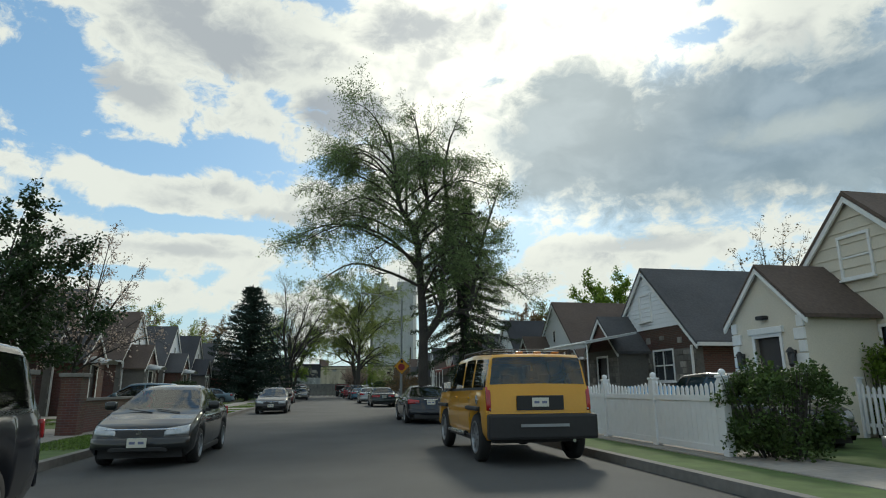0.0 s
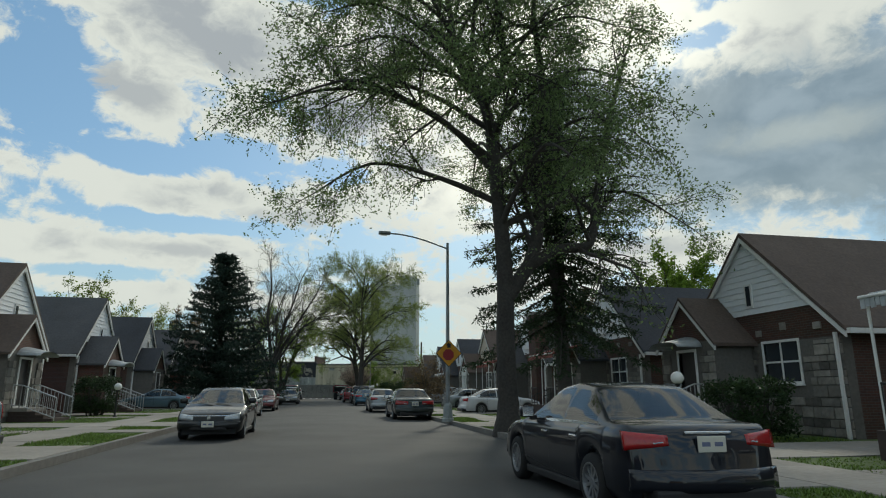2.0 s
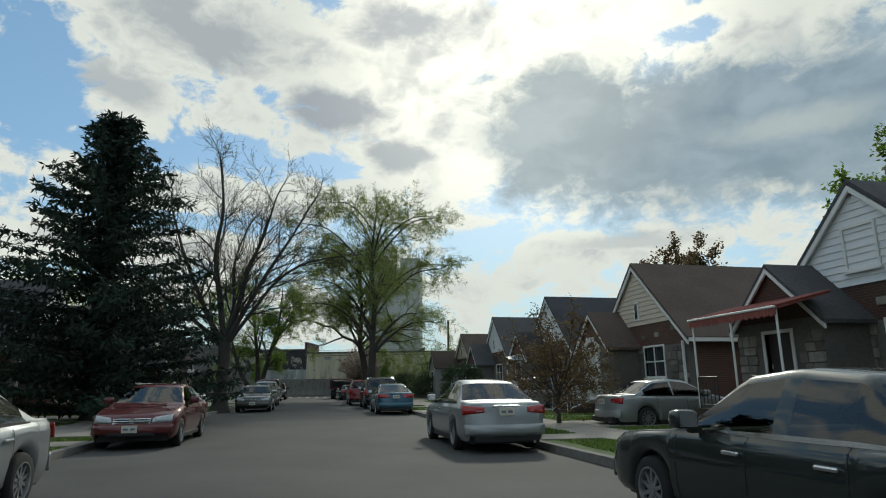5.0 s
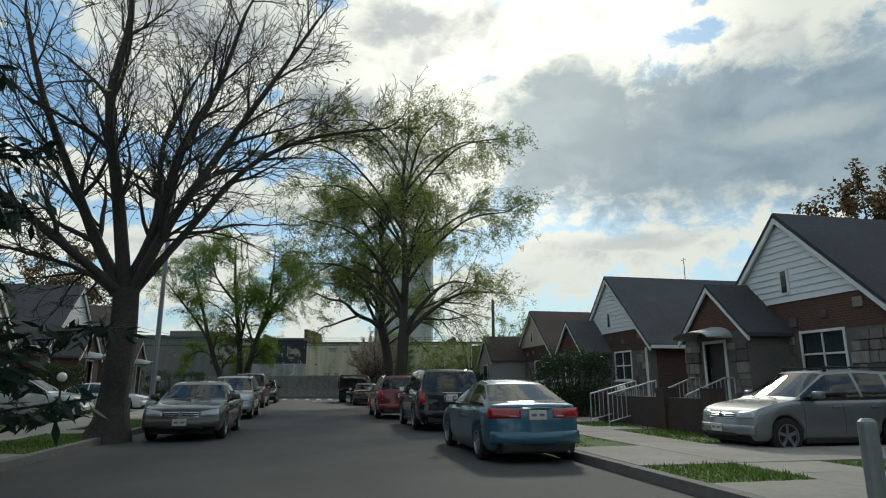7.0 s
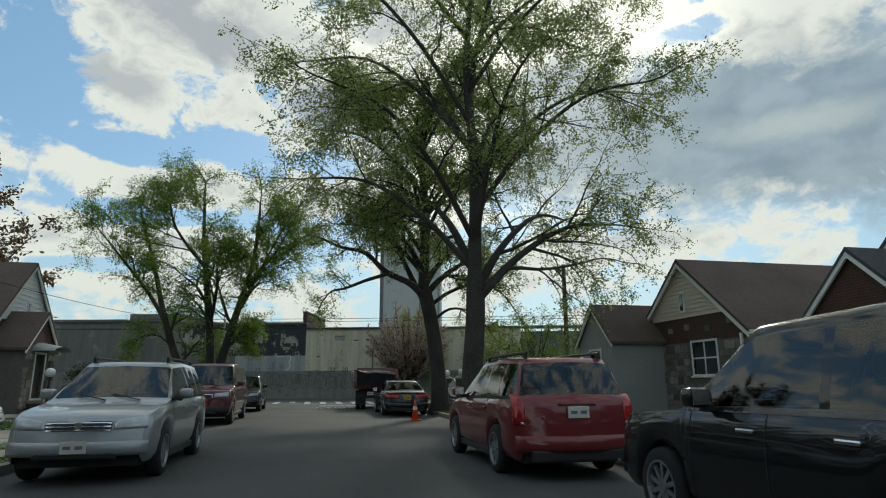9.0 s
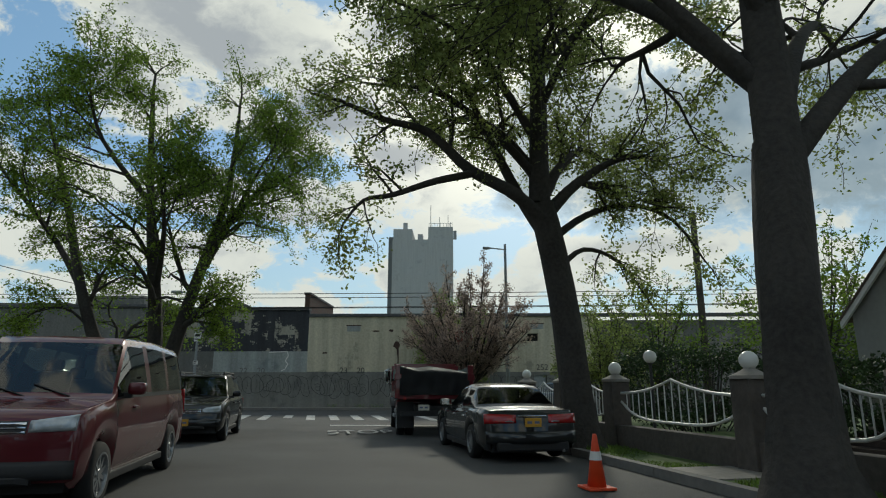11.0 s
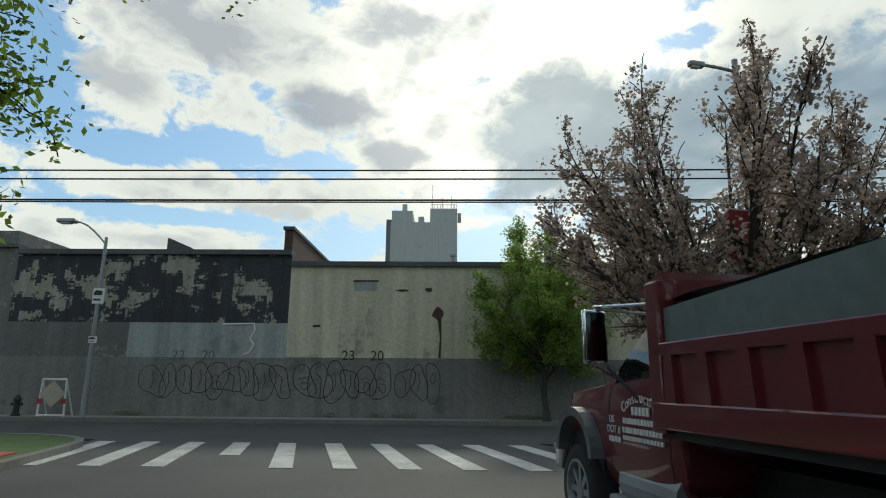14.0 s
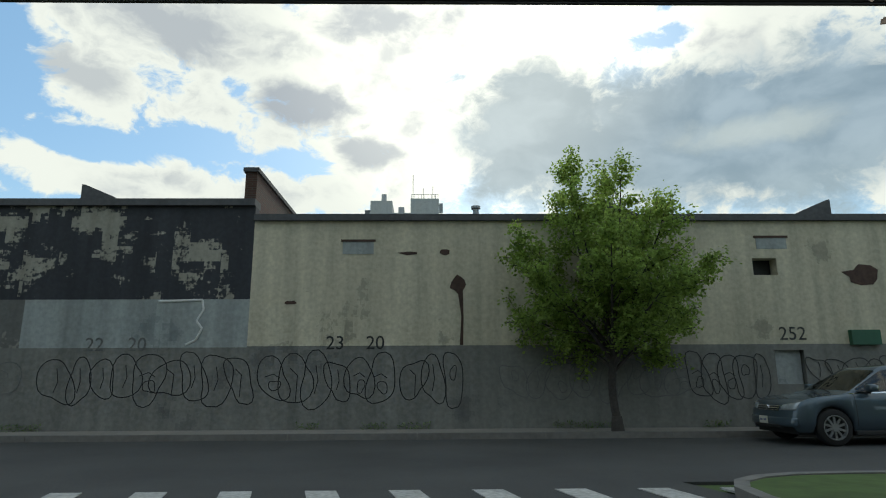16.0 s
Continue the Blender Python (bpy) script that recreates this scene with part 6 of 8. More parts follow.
def spruce(name, x, y, H, reach, seed, label, material, low=0.12, droop=0.35, per=26, sparse=0.0, needle=0.30, r=0.22, full=0.8, stems=((0.0, 0.0),), fork=0.0):
    w = Wood(seed)
    if fork:
        w.limb([Vector((0, 0, -0.1)), Vector((0, 0, 0.3)), Vector((-0.1, 0, fork * 0.6)), Vector((-0.15, 0, fork))], [r * 1.4, r * 1.1, r, r * 0.95])

    def axis(stem, z):
        """The stem's middle line at a height."""
        f = max(0.0, (z - fork) / (H - fork))
        return Vector((stem[0] * f - 0.15 * (fork > 0), stem[1] * f, z))

    for stem in stems:
        w.limb([axis(stem, z) for z in (fork - 0.1, fork + (H - fork) * 0.3, fork + (H - fork) * 0.65, H)], [r * (0.7 if fork else 1.0), r * (0.6 if fork else 0.8), r * 0.45, 0.02])
    z = H * low
    while z < H * 0.985:
        f = (z / H - low) / (1 - low)
        n = w.rng.randint(5, 7)
        for k in range(n):
            if w.rng.random() < sparse:
                continue
            a = math.tau * (k + w.rng.random() * 0.8) / n
            ln = reach * ((1 - f) ** full) * w.rng.uniform(0.7, 1.12) + 0.25
            p, d = axis(stems[k % len(stems)], z), Vector((math.cos(a), math.sin(a), 0.25 - droop * (1 - f)))
            pts = [p]
            m = 6
            for i in range(m):
                d = (d + Vector((w.rng.gauss(0, 0.07), w.rng.gauss(0, 0.07), (-0.10 if i < 3 else 0.09) * droop * 2))).normalized()
                pts.append(pts[-1] + d * ln / m)
            w.limb(pts, [0.045 * (1 - f) + 0.012] + [0.03 * (1 - f) * (1 - i / m) + 0.008 for i in range(m)])
            for i in range(1, m + 1):
                for _ in range(int(per * (0.4 + 0.6 * (1 - f)))):
                    t = w.rng.random()
                    q = pts[i - 1].lerp(pts[i], t)
                    s = d.cross(Vector((0, 0, 1))).normalized() * w.rng.gauss(0, 0.10 + 0.10 * ln / reach)
                    w.leaf(q + s + Vector((0, 0, w.rng.gauss(-0.05, 0.07))), needle * w.rng.uniform(0.6, 1.3), 0.5, 0.28)
        z += H * 0.032 + 0.12 * w.rng.random()
    return w.build(name, label, BARK, material, x, y)


def bare_tree():
    # a vase-shaped tree not yet in leaf
    w = Wood(23)
    flare(w, 0.34)
    limb_path(w, [(0, 0, 0.5), (0.02, 0, 1.9), (0.05, 0, 3.5)], 0.33, 0.29)
    spec = dict(kids=(4, 3, 3, 2), wobble=0.11, lift=0.07, droop=-0.02, angle=(20, 52), shrink=(0.6, 0.85), taper=0.42)
    for pts, r, n, ln in (
        ([(0, 0, 3.3), (-0.8, 0.1, 4.6), (-1.5, 0, 6.2), (-2.4, -0.3, 8.4), (-3.2, 0, 10.8)], 0.17, 11, 2.3),
        ([(0, 0, 3.4), (0.5, 0.3, 5.2), (0.9, 0.2, 7.2), (1.6, 0.6, 9.4), (2.2, 0.4, 11.6)], 0.18, 12, 2.3),
        ([(0, 0, 3.4), (-0.3, -0.4, 5.6), (-0.6, -0.8, 8.0), (-0.4, -0.8, 10.4), (-0.6, -1.0, 12.6)], 0.18, 12, 2.3),
        ([(0.05, 0, 3.2), (1.0, -0.4, 5.2), (2.0, -0.2, 7.2), (3.2, -0.4, 9.2), (4.2, -0.2, 11.2)], 0.15, 12, 2.0),
        ([(0, 0, 3.3), (-1.4, -0.6, 4.5), (-3.0, -0.6, 5.8), (-4.6, -0.8, 7.4), (-5.4, -0.8, 9.0)], 0.13, 11, 2.0),
        ([(0, 0, 3.5), (0.2, 1.2, 5.6), (0.0, 2.0, 8.2), (0.6, 2.6, 10.6)], 0.14, 11, 2.1),
        ([(0.05, 0, 3.2), (1.2, 0.2, 5.0), (2.5, 0.4, 6.9), (4.1, 0.6, 8.0), (6.0, 0.4, 8.4)], 0.12, 11, 1.7),
        ([(0, 0, 3.1), (-1.2, 0.8, 4.0), (-3.0, 1.4, 4.6), (-4.6, 1.8, 5.0)], 0.09, 10, 1.6),
    ):
        o, rr = limb_path(w, pts, r, r * 0.25)
        dress(w, o, rr, spec, 4, n, ln, 0.2)
    w.leaves(1, 0.11, 0.06, 0.5, 1, 0.55)
    w.build("street_tree", "vase-shaped street tree, nearly bare, with first buds", BARK, LEAF_SPRING, -4.6, 76.2)


def oak(x, y, seed, H, lean, trunk_h, r, leaf_m, reach, label, per=9, density=2, low=True, extra=()):
    w = Wood(seed)
    flare(w, r)
    spec = dict(kids=(3, 4, 3), wobble=0.13, lift=0.02, droop=0.08, angle=(28, 62), shrink=(0.55, 0.8), taper=0.42)
    o, rr = limb_path(w, [(0, 0, 0.5), (lean * 0.3, 0, trunk_h * 0.5), (lean, 0, trunk_h)], r, r * 0.84)
    top = o[-1]
    lead = limb_path(w, [top, top + Vector((0.1, 0.1, H * 0.2)), top + Vector((-0.2, 0, H * 0.42)), (top.x + 0.2, 0.2, H * 0.84)], r * 0.72, 0.06)
    limbs = [lead]
    k = 18
    for i in range(k):
        a = math.tau * i / k * 2.618 + w.rng.uniform(-0.3, 0.3)
        f = i / (k - 1)
        z = trunk_h * (0.92 if low else 1.05) + f * (H * 0.50)
        s = Vector((math.cos(a), math.sin(a) * 0.8, 0))
        R_ = reach * (0.80 + 0.9 * f * (1 - f) - 0.18 * f) * w.rng.uniform(0.85, 1.1)
        rise = 0.62 + 0.22 * f
        st = Vector((lean + 0.0, 0, z)) if z < trunk_h else lead[0][min(len(lead[0]) - 1, int(f * 10))]
        limbs.append(limb_path(w, [st, st + s * R_ * 0.3 + Vector((0, 0, R_ * rise * 0.5)), st + s * R_ * 0.65 + Vector((0, 0, R_ * rise * 0.85)), st + s * R_ + Vector((0, 0, R_ * rise * 0.9))], r * (0.46 if i < 3 else 0.36 - 0.16 * f), 0.03))
    for o, rr in limbs:
        dress(w, o, rr, spec, 3, 6, reach * 0.34)
    for pts, ra, rb in extra:
        o, rr = limb_path(w, pts, ra, rb)
        dress(w, o, rr, spec, 2, 5, 1.1, 0.4)
    w.leaves(per, 0.09, 0.13, 0.6, density + 1)
    return w.build("street_tree", label, BARK, leaf_m, x, y)


def many_stem(x, y):
    w = Wood(5)
    spec = dict(kids=(3, 4, 3), wobble=0.13, lift=0.04, droop=0.12, angle=(25, 58), shrink=(0.55, 0.8), taper=0.42)
    flare(w, 0.55, 0.7)
    for pts, r in (
        ([(0.1, 0, 0.4), (0.5, 0, 2.6), (1.1, 0, 5.0), (1.8, 0, 8.0), (2.0, 0, 11.0)], 0.30),
        ([(-0.1, 0, 0.4), (-0.2, 0.2, 3.0), (-0.5, 0, 6.0), (-1.0, 0.4, 9.0), (-1.2, 0.4, 12.2)], 0.30),
        ([(-0.3, 0, 0.4), (-1.6, -0.1, 2.0), (-2.5, -0.2, 4.4), (-3.4, 0, 7.4), (-4.4, 0.2, 10.4)], 0.28),
        ([(-2.2, -0.2, 3.8), (-3.6, 0.2, 6.0), (-5.4, 0.3, 8.2), (-6.6, 0.3, 9.6)], 0.14),
        ([(0.9, 0, 4.6), (1.9, -0.3, 6.6), (2.7, -0.5, 8.4), (3.4, -0.6, 9.8)], 0.13),
        ([(-0.3, 0.2, 4.4), (0.2, -1.6, 6.2), (0.3, -3.0, 7.4)], 0.13),
        ([(1.4, 0, 6.4), (2.8, 0.6, 8.4), (3.6, 0.6, 10.0)], 0.13),
        ([(-0.8, 0.2, 7.6), (-2.2, -1.0, 9.4), (-2.6, -1.6, 11.0)], 0.12),
        ([(0.6, 0, 3.2), (1.2, -0.3, 4.2), (1.8, -0.4, 4.2), (2.1, -0.4, 3.4)], 0.05),
        ([(-1.6, 0, 2.4), (-2.6, -0.4, 3.6), (-3.6, -0.5, 3.6), (-4.2, -0.5, 2.8)], 0.06),
        ([(0.0, 0.1, 3.0), (-0.2, 1.2, 4.0), (-0.4, 2.0, 3.6), (-0.4, 2.4, 2.6)], 0.05),
    ):
        o, rr = limb_path(w, pts, r, r * 0.2)
        dress(w, o, rr, spec, 3 if r > 0.1 else 2, 7, 2.5 if r > 0.1 else 1.1, 0.3)
    w.leaves(27, 0.10, 0.15, 0.55, 3)
    w.build("street_tree", "many-stemmed street tree with fresh yellow-green leaves", BARK, LEAF_FRESH, x, y)


def cherry(x, y):
    # a fan of straight rising branches, thick with blossom
    w = Wood(8)
    flare(w, 0.15, 0.5)
    spec = dict(kids=(3, 3), wobble=0.09, lift=0.06, droop=-0.04, angle=(18, 45), shrink=(0.5, 0.75), taper=0.35)
    limb_path(w, [(0, 0, 0.4), (0, 0, 1.3)], 0.15, 0.14)
    for i in range(34):
        a = 2.4 * i + w.rng.uniform(-0.2, 0.2)
        s = Vector((math.cos(a), math.sin(a), 0))
        f = ((i + 0.5) / 34) ** 0.6
        tilt = radians(4 + 56 * f)
        ln = w.rng.uniform(3.5, 5.0) * (1 - 0.45 * f)
        st = Vector((0, 0, 1.2))
        e = st + s * math.sin(tilt) * ln + Vector((0, 0, math.cos(tilt) * ln + 0.35 * f))
        o, rr = limb_path(w, [st, st.lerp(e, 0.35) + s * 0.16, st.lerp(e, 0.7) + s * 0.08, e], 0.055, 0.012)
        dress(w, o, rr, spec, 2, 11, 0.62, 0.22)
    w.leaves(11, 0.062, 0.05, 0.85, 3, 0.9)
    return w.build("cherry_tree", "ornamental cherry tree in fading pink blossom", BARK, BLOSSOM, x, y)


def small_tree(x, y, H, reach, seed, leaf_m, label, per=26, size=0.13, name="tree", low=1.9, group="garden trees", cluster=2, levels=2, wood=BARK, limbs=14, keep=1.0, r=0.10):
    w = Wood(seed)
    flare(w, r, 0.4)
    spec = dict(kids=(4, 4), wobble=0.14, lift=0.05, droop=0.02, angle=(25, 60), shrink=(0.55, 0.8), taper=0.4)
    limb_path(w, [(0, 0, 0.3), (-0.08, 0, low * 0.6), (0, 0, low)], r, r * 0.9)
    for i in range(limbs):
        a = math.tau * i * 0.381966
        f = (i + 0.5) / limbs
        s = Vector((math.cos(a), math.sin(a), 0))
        R_ = reach * (math.sin(math.pi * (0.28 + 0.62 * f)) ** 0.8) * w.rng.uniform(0.75, 1.05)
        z0 = low * (0.75 + 0.5 * f)
        zt = low + (H - low) * (0.15 + 0.85 * f)
        o, rr = limb_path(w, [(0, 0, z0), s * R_ * 0.4 + Vector((0, 0, (z0 + zt) * 0.5)), s * R_ * (1 - 0.35 * f) + Vector((0, 0, zt))], r * 0.55, 0.012)
        dress(w, o, rr, spec, levels, 6, reach * 0.36, 0.25)
    w.leaves(per, size, 0.09, 0.6, cluster, keep)
    return w.build(name, label, wood, leaf_m, x, y, 0.08, "tree", group)


def hedge(name, x0, x1, y0, y1, H, seed, leaf_m, label, count=9000, size=0.09):
    """A shrub: a core of twigs under a ragged coat of small leaves."""
    w = Wood(seed)
    cx, cy, rx, ry = (x0 + x1) / 2, (y0 + y1) / 2, (x1 - x0) / 2, (y1 - y0) / 2
    for i in range(40):
        a, q = w.rng.uniform(0, math.tau), w.rng.random() ** 0.5 * 0.7
        p = Vector((math.cos(a) * rx * q, math.sin(a) * ry * q, 0))
        w.limb([p * 0.5, p + Vector((0, 0, H * 0.45)), p * 1.25 + Vector((0, 0, H * 0.85))], [0.02, 0.014, 0.006])
    for _ in range(count):
        u = Vector((w.rng.gauss(0, 1), w.rng.gauss(0, 1), w.rng.gauss(0, 1))).normalized()
        e = 0.6
        u = Vector([math.copysign(abs(c) ** e, c) for c in u])
        bump = 0.86 + 0.30 * noise.noise((u.x * 2 + seed, u.y * 2, u.z * 2)) + 0.12 * noise.noise((u.x * 6, u.y * 6 + seed, u.z * 6))
        d = w.rng.uniform(0.72, 1.0) * bump
        p = Vector((u.x * rx * d, u.y * ry * d, H * 0.5 + u.z * H * 0.5 * d))
        if p.z > 0.04:
            w.leaf(p, size * w.rng.uniform(0.6, 1.3), -0.2, 0.6)
    return w.build(name, label, BARK, leaf_m, cx, cy, 0.08, "shrub", "shrubs")


big_tree()
spruce("conifer", 9.0, 38.6, 14.0, 3.9, 31, "dark many-stemmed conifer with drooping sprays", NEEDLE_GREEN, 0.27, 0.55, 105, 0.0, 0.17, 0.26, 0.5, ((-1.2, -0.5), (0.6, 0.6), (0.0, -0.2)), 3.4)
spruce("spruce", -8.1, 67.9, 12.4, 5.4, 32, "dense dark blue-green spruce reaching to the ground", NEEDLE, 0.04, 0.12, 70, 0.0, 0.30, full=0.72)
bare_tree()
oak(4.78, 95.1, 41, 19.5, 0.1, 4.1, 0.36, LEAF_SPRING, 7.0, "tall street oak with yellow-green young leaves", 17)
oak(5.0, 101.4, 42, 16.0, -0.75, 5.2, 0.34, LEAF_SPRING, 4.8, "street oak with a crooked limb and young leaves", 15, extra=(
    ([(-0.55, -0.1, 4.6), (-1.3, -0.15, 5.3), (-2.4, -0.2, 5.8), (-3.3, -0.2, 6.6), (-4.3, -0.2, 6.8), (-5.2, -0.1, 7.2)], 0.17, 0.04),
    ([(-2.3, -0.2, 5.75), (-3.2, -0.5, 5.4), (-4.1, -0.6, 5.0), (-4.7, -0.6, 4.85), (-5.1, -0.6, 4.3)], 0.09, 0.02),
    ([(-0.5, 0.0, 4.3), (-1.2, 0.3, 5.6), (-2.0, 0.5, 7.4), (-2.6, 0.6, 9.0)], 0.16, 0.04),
    ([(-0.6, 0.0, 4.3), (0.5, 0.3, 5.1), (1.7, 0.5, 5.5), (2.9, 0.6, 5.2), (3.7, 0.6, 4.2)], 0.10, 0.02),
    ([(-0.5, 0.0, 3.6), (0.6, 0.8, 4.4), (1.8, 1.4, 4.3), (2.8, 1.8, 3.4)], 0.08, 0.02)))
many_stem(-5.75, 111.3)
cherry(5.15, 111.9)
small_tree(7.7, 124.75, 6.3, 2.6, 51, LEAF_BRIGHT, "small bright green tree against the factory wall", 44, 0.105, cluster=2, limbs=18)
small_tree(-10.6, 29.0, 8.0, 3.2, 52, BLOSSOM, "small spreading tree with sparse pink blossom", 5, 0.12, low=2.6, keep=0.8, wood=BARK)
small_tree(-11.4, 22.6, 7.2, 3.9, 53, LEAF_DARK, "dark leafy garden tree before a house", 26, 0.16, low=2.4)
small_tree(34.0, 70.0, 14.0, 6.5, 54, LEAF_FRESH, "broad fresh green tree behind the houses", 26, 0.30, low=5, r=0.25)
small_tree(36.0, 43.0, 13.8, 5.2, 55, LEAF_BRONZE, "bare-looking tree behind the houses", 2, 0.2, low=5, r=0.22)
small_tree(31.0, 88.0, 12.5, 5.0, 56, LEAF_BRONZE, "bronze-leaved tree behind the houses", 18, 0.28, low=5, r=0.22)
small_tree(-21.0, 76.0, 10.5, 4.2, 57, LEAF_SPRING, "thin-leaved tree behind the houses", 9, 0.22, low=4, r=0.18)
small_tree(-19.5, 112.0, 12.5, 5.0, 58, LEAF_BRONZE, "bronze-green tree beyond the houses", 12, 0.24, low=4, r=0.2)
small_tree(-20.5, 95.0, 10.5, 4.5, 62, LEAF_SPRING, "thin-leaved tree behind the houses", 8, 0.22, low=4, r=0.18)
small_tree(7.4, 60.3, 3.2, 2.0, 59, LEAF_BRONZE, "low reddish bush with bare twigs", 6, 0.10, low=0.7, group="shrubs", name="shrub", r=0.05)
small_tree(13.0, 111.6, 5.4, 2.6, 60, LEAF_FRESH, "loose green garden tree behind the ball-topped fence", 5, 0.12, low=1.4)
small_tree(9.8, 110.2, 4.3, 2.0, 61, LEAF_SPRING, "loose green shrub behind the fence", 9, 0.11, low=0.9, name="shrub", group="shrubs", r=0.05)
small_tree(15.0, 105.5, 6.0, 3.2, 63, LEAF_FRESH, "loose green garden tree behind the ball-topped fence", 7, 0.13, low=1.4)
hedge("hedge", 8.2, 11.2, 80.9, 84.4, 2.7, 71, LEAF_DARK, "large dark green clipped shrub before a house", 14000)
hedge("hedge", 6.45, 8.6, 8.4, 10.1, 1.65, 72, LEAF_HEDGE, "rounded green hedge shrub beside the white fence", 14000, 0.07)
hedge("hedge", 12.3, 13.0, 11.2, 13.4, 2.3, 73, LEAF_FRESH, "loose green shrub before the cream house", 8000, 0.09)
hedge("hedge", -11.6, -9.6, 48.2, 51.0, 2.0, 74, LEAF_DARK, "dark rounded shrub beside front steps", 8000)
hedge("hedge", 9.6, 11.4, 29.5, 32.0, 1.6, 75, LEAF_DARK, "dark low shrub before a house", 7000)
hedge("hedge", -11.8, -9.8, 88.0, 91.0, 2.2, 76, LEAF_DARK, "dark rounded shrub beside a house", 7000)
hedge("hedge", 8.5, 14.0, 97.5, 100.5, 2.0, 77, LEAF_DARK, "dark shrubs behind the ball-topped fence", 12000)
hedge("hedge", 7.5, 13.0, 103.5, 107.0, 2.6, 78, LEAF_DARK, "overgrown shrubs behind the ball-topped fence", 14000)
hedge("hedge", -13.5, -8.0, 110.0, 113.0, 2.4, 79, LEAF_DARK, "overgrown shrubs at the corner", 9000)

# ==== the factory wall at the end of the street ====


def wall_mat(name, base, worn, cell, edge, streak=0.35, flake=0.5):
    """Old painted masonry: flaked patches with blocky outlines, vertical run-off streaks and fine grain."""
    m = bpy.data.materials.new(name)
    m.use_nodes = True
    n, l = nodes_of(m.node_tree)
    out, b = n.new("ShaderNodeOutputMaterial"), n.new("ShaderNodeBsdfPrincipled")
    l.new(b.outputs[0], out.inputs[0])
    b.inputs["Roughness"].default_value = 0.9
    pos = n.new("ShaderNodeNewGeometry").outputs["Position"]
    snap = n.new("ShaderNodeVectorMath")
    snap.operation = "SNAP"
    l.new(pos, snap.inputs[0])
    snap.inputs[1].default_value = (cell, cell, cell * 0.5)
    big, mid, fine, run = (n.new("ShaderNodeTexNoise") for _ in range(4))
    for k, s, d in ((big, 0.42, 3.0), (mid, 1.5, 6.0), (fine, 9.0, 6.0)):
        k.inputs["Scale"].default_value, k.inputs["Detail"].default_value = s, d
    l.new(snap.outputs[0], mid.inputs["Vector"])
    l.new(pos, big.inputs["Vector"]), l.new(pos, fine.inputs["Vector"])
    st = n.new("ShaderNodeVectorMath")
    st.operation = "MULTIPLY"
    st.inputs[1].default_value = (2.4, 2.4, 0.16)
    l.new(pos, st.inputs[0]), l.new(st.outputs[0], run.inputs["Vector"])
    run.inputs["Scale"].default_value, run.inputs["Detail"].default_value = 1.0, 5.0

    def calc(op, a, c):
        k = n.new("ShaderNodeMath")
        k.operation = op
        for i, v in enumerate((a, c)):
            if hasattr(v, "is_output"):
                l.new(v, k.inputs[i])
            else:
                k.inputs[i].default_value = v
        return k.outputs[0]

    f = calc("ADD", calc("MULTIPLY", big.outputs[0], 0.9), calc("ADD", calc("MULTIPLY", mid.outputs[0], flake), calc("MULTIPLY", fine.outputs[0], 0.25)))
    r = n.new("ShaderNodeMapRange")
    r.interpolation_type = "SMOOTHSTEP"
    r.inputs[1].default_value, r.inputs[2].default_value = edge, edge + 0.045
    l.new(f, r.inputs[0])
    mx = n.new("ShaderNodeMix")
    mx.data_type = "RGBA"
    mx.inputs[6].default_value, mx.inputs[7].default_value = (*base, 1), (*worn, 1)
    l.new(r.outputs[0], mx.inputs[0])
    r2 = n.new("ShaderNodeMapRange")
    r2.inputs[1].default_value, r2.inputs[2].default_value, r2.inputs[3].default_value, r2.inputs[4].default_value = 0.3, 0.75, 1.0, 1.0 - streak
    l.new(run.outputs[0], r2.inputs[0])
    r3 = n.new("ShaderNodeMapRange")
    r3.inputs[1].default_value, r3.inputs[2].default_value, r3.inputs[3].default_value, r3.inputs[4].default_value = 0.3, 0.7, 0.86, 1.1
    l.new(fine.outputs[0], r3.inputs[0])
    hs = n.new("ShaderNodeHueSaturation")
    l.new(calc("MULTIPLY", r2.outputs[0], r3.outputs[0]), hs.inputs["Value"])
    l.new(mx.outputs[2], hs.inputs["Color"]), l.new(hs.outputs[0], b.inputs["Base Color"])
    k = n.new("ShaderNodeBump")
    k.inputs["Strength"].default_value, k.inputs["Distance"].default_value = 0.5, 0.02
    l.new(f, k.inputs["Height"]), l.new(k.outputs[0], b.inputs["Normal"])
    return m


W_CREAM = wall_mat("wall_cream", (0.62, 0.57, 0.43), (0.42, 0.39, 0.30), 0.1, 0.96, 0.36)
W_DARK = wall_mat("wall_flaked_black", (0.048, 0.051, 0.060), (0.38, 0.36, 0.30), 0.22, 1.035, 0.40, 0.85)
W_BLUISH = wall_mat("wall_bluish", (0.38, 0.41, 0.40), (0.27, 0.30, 0.30), 0.2, 0.93, 0.40)
W_BAND = wall_mat("wall_grey_band", (0.225, 0.225, 0.205), (0.17, 0.17, 0.16), 0.15, 0.95, 0.30)
W_FAR = wall_mat("wall_far_grey", (0.17, 0.17, 0.16), (0.27, 0.26, 0.23), 0.4, 0.9, 0.3)
COPING = mat("dark_coping", (0.10, 0.10, 0.105), 0.9, 0, 0.3, 8, 1, 0.3)
SPRAY = mat("black_spray_line", (0.055, 0.055, 0.054), 0.8, 0, 0.3, 20, 2, 0.0)
SPRAY_THIN = mat("faded_spray_line", (0.16, 0.16, 0.155), 0.8, 0, 0.3, 20, 2, 0.0)
RUST = mat("rust_stain", (0.075, 0.045, 0.035), 0.9, 0, 0.4, 9, 1, 0.3)

UL, UM, UR = -72.0, -31.5, -13.6
factory = empty("factory_building", label="long low factory with flaked painted walls and graffiti", category="building")


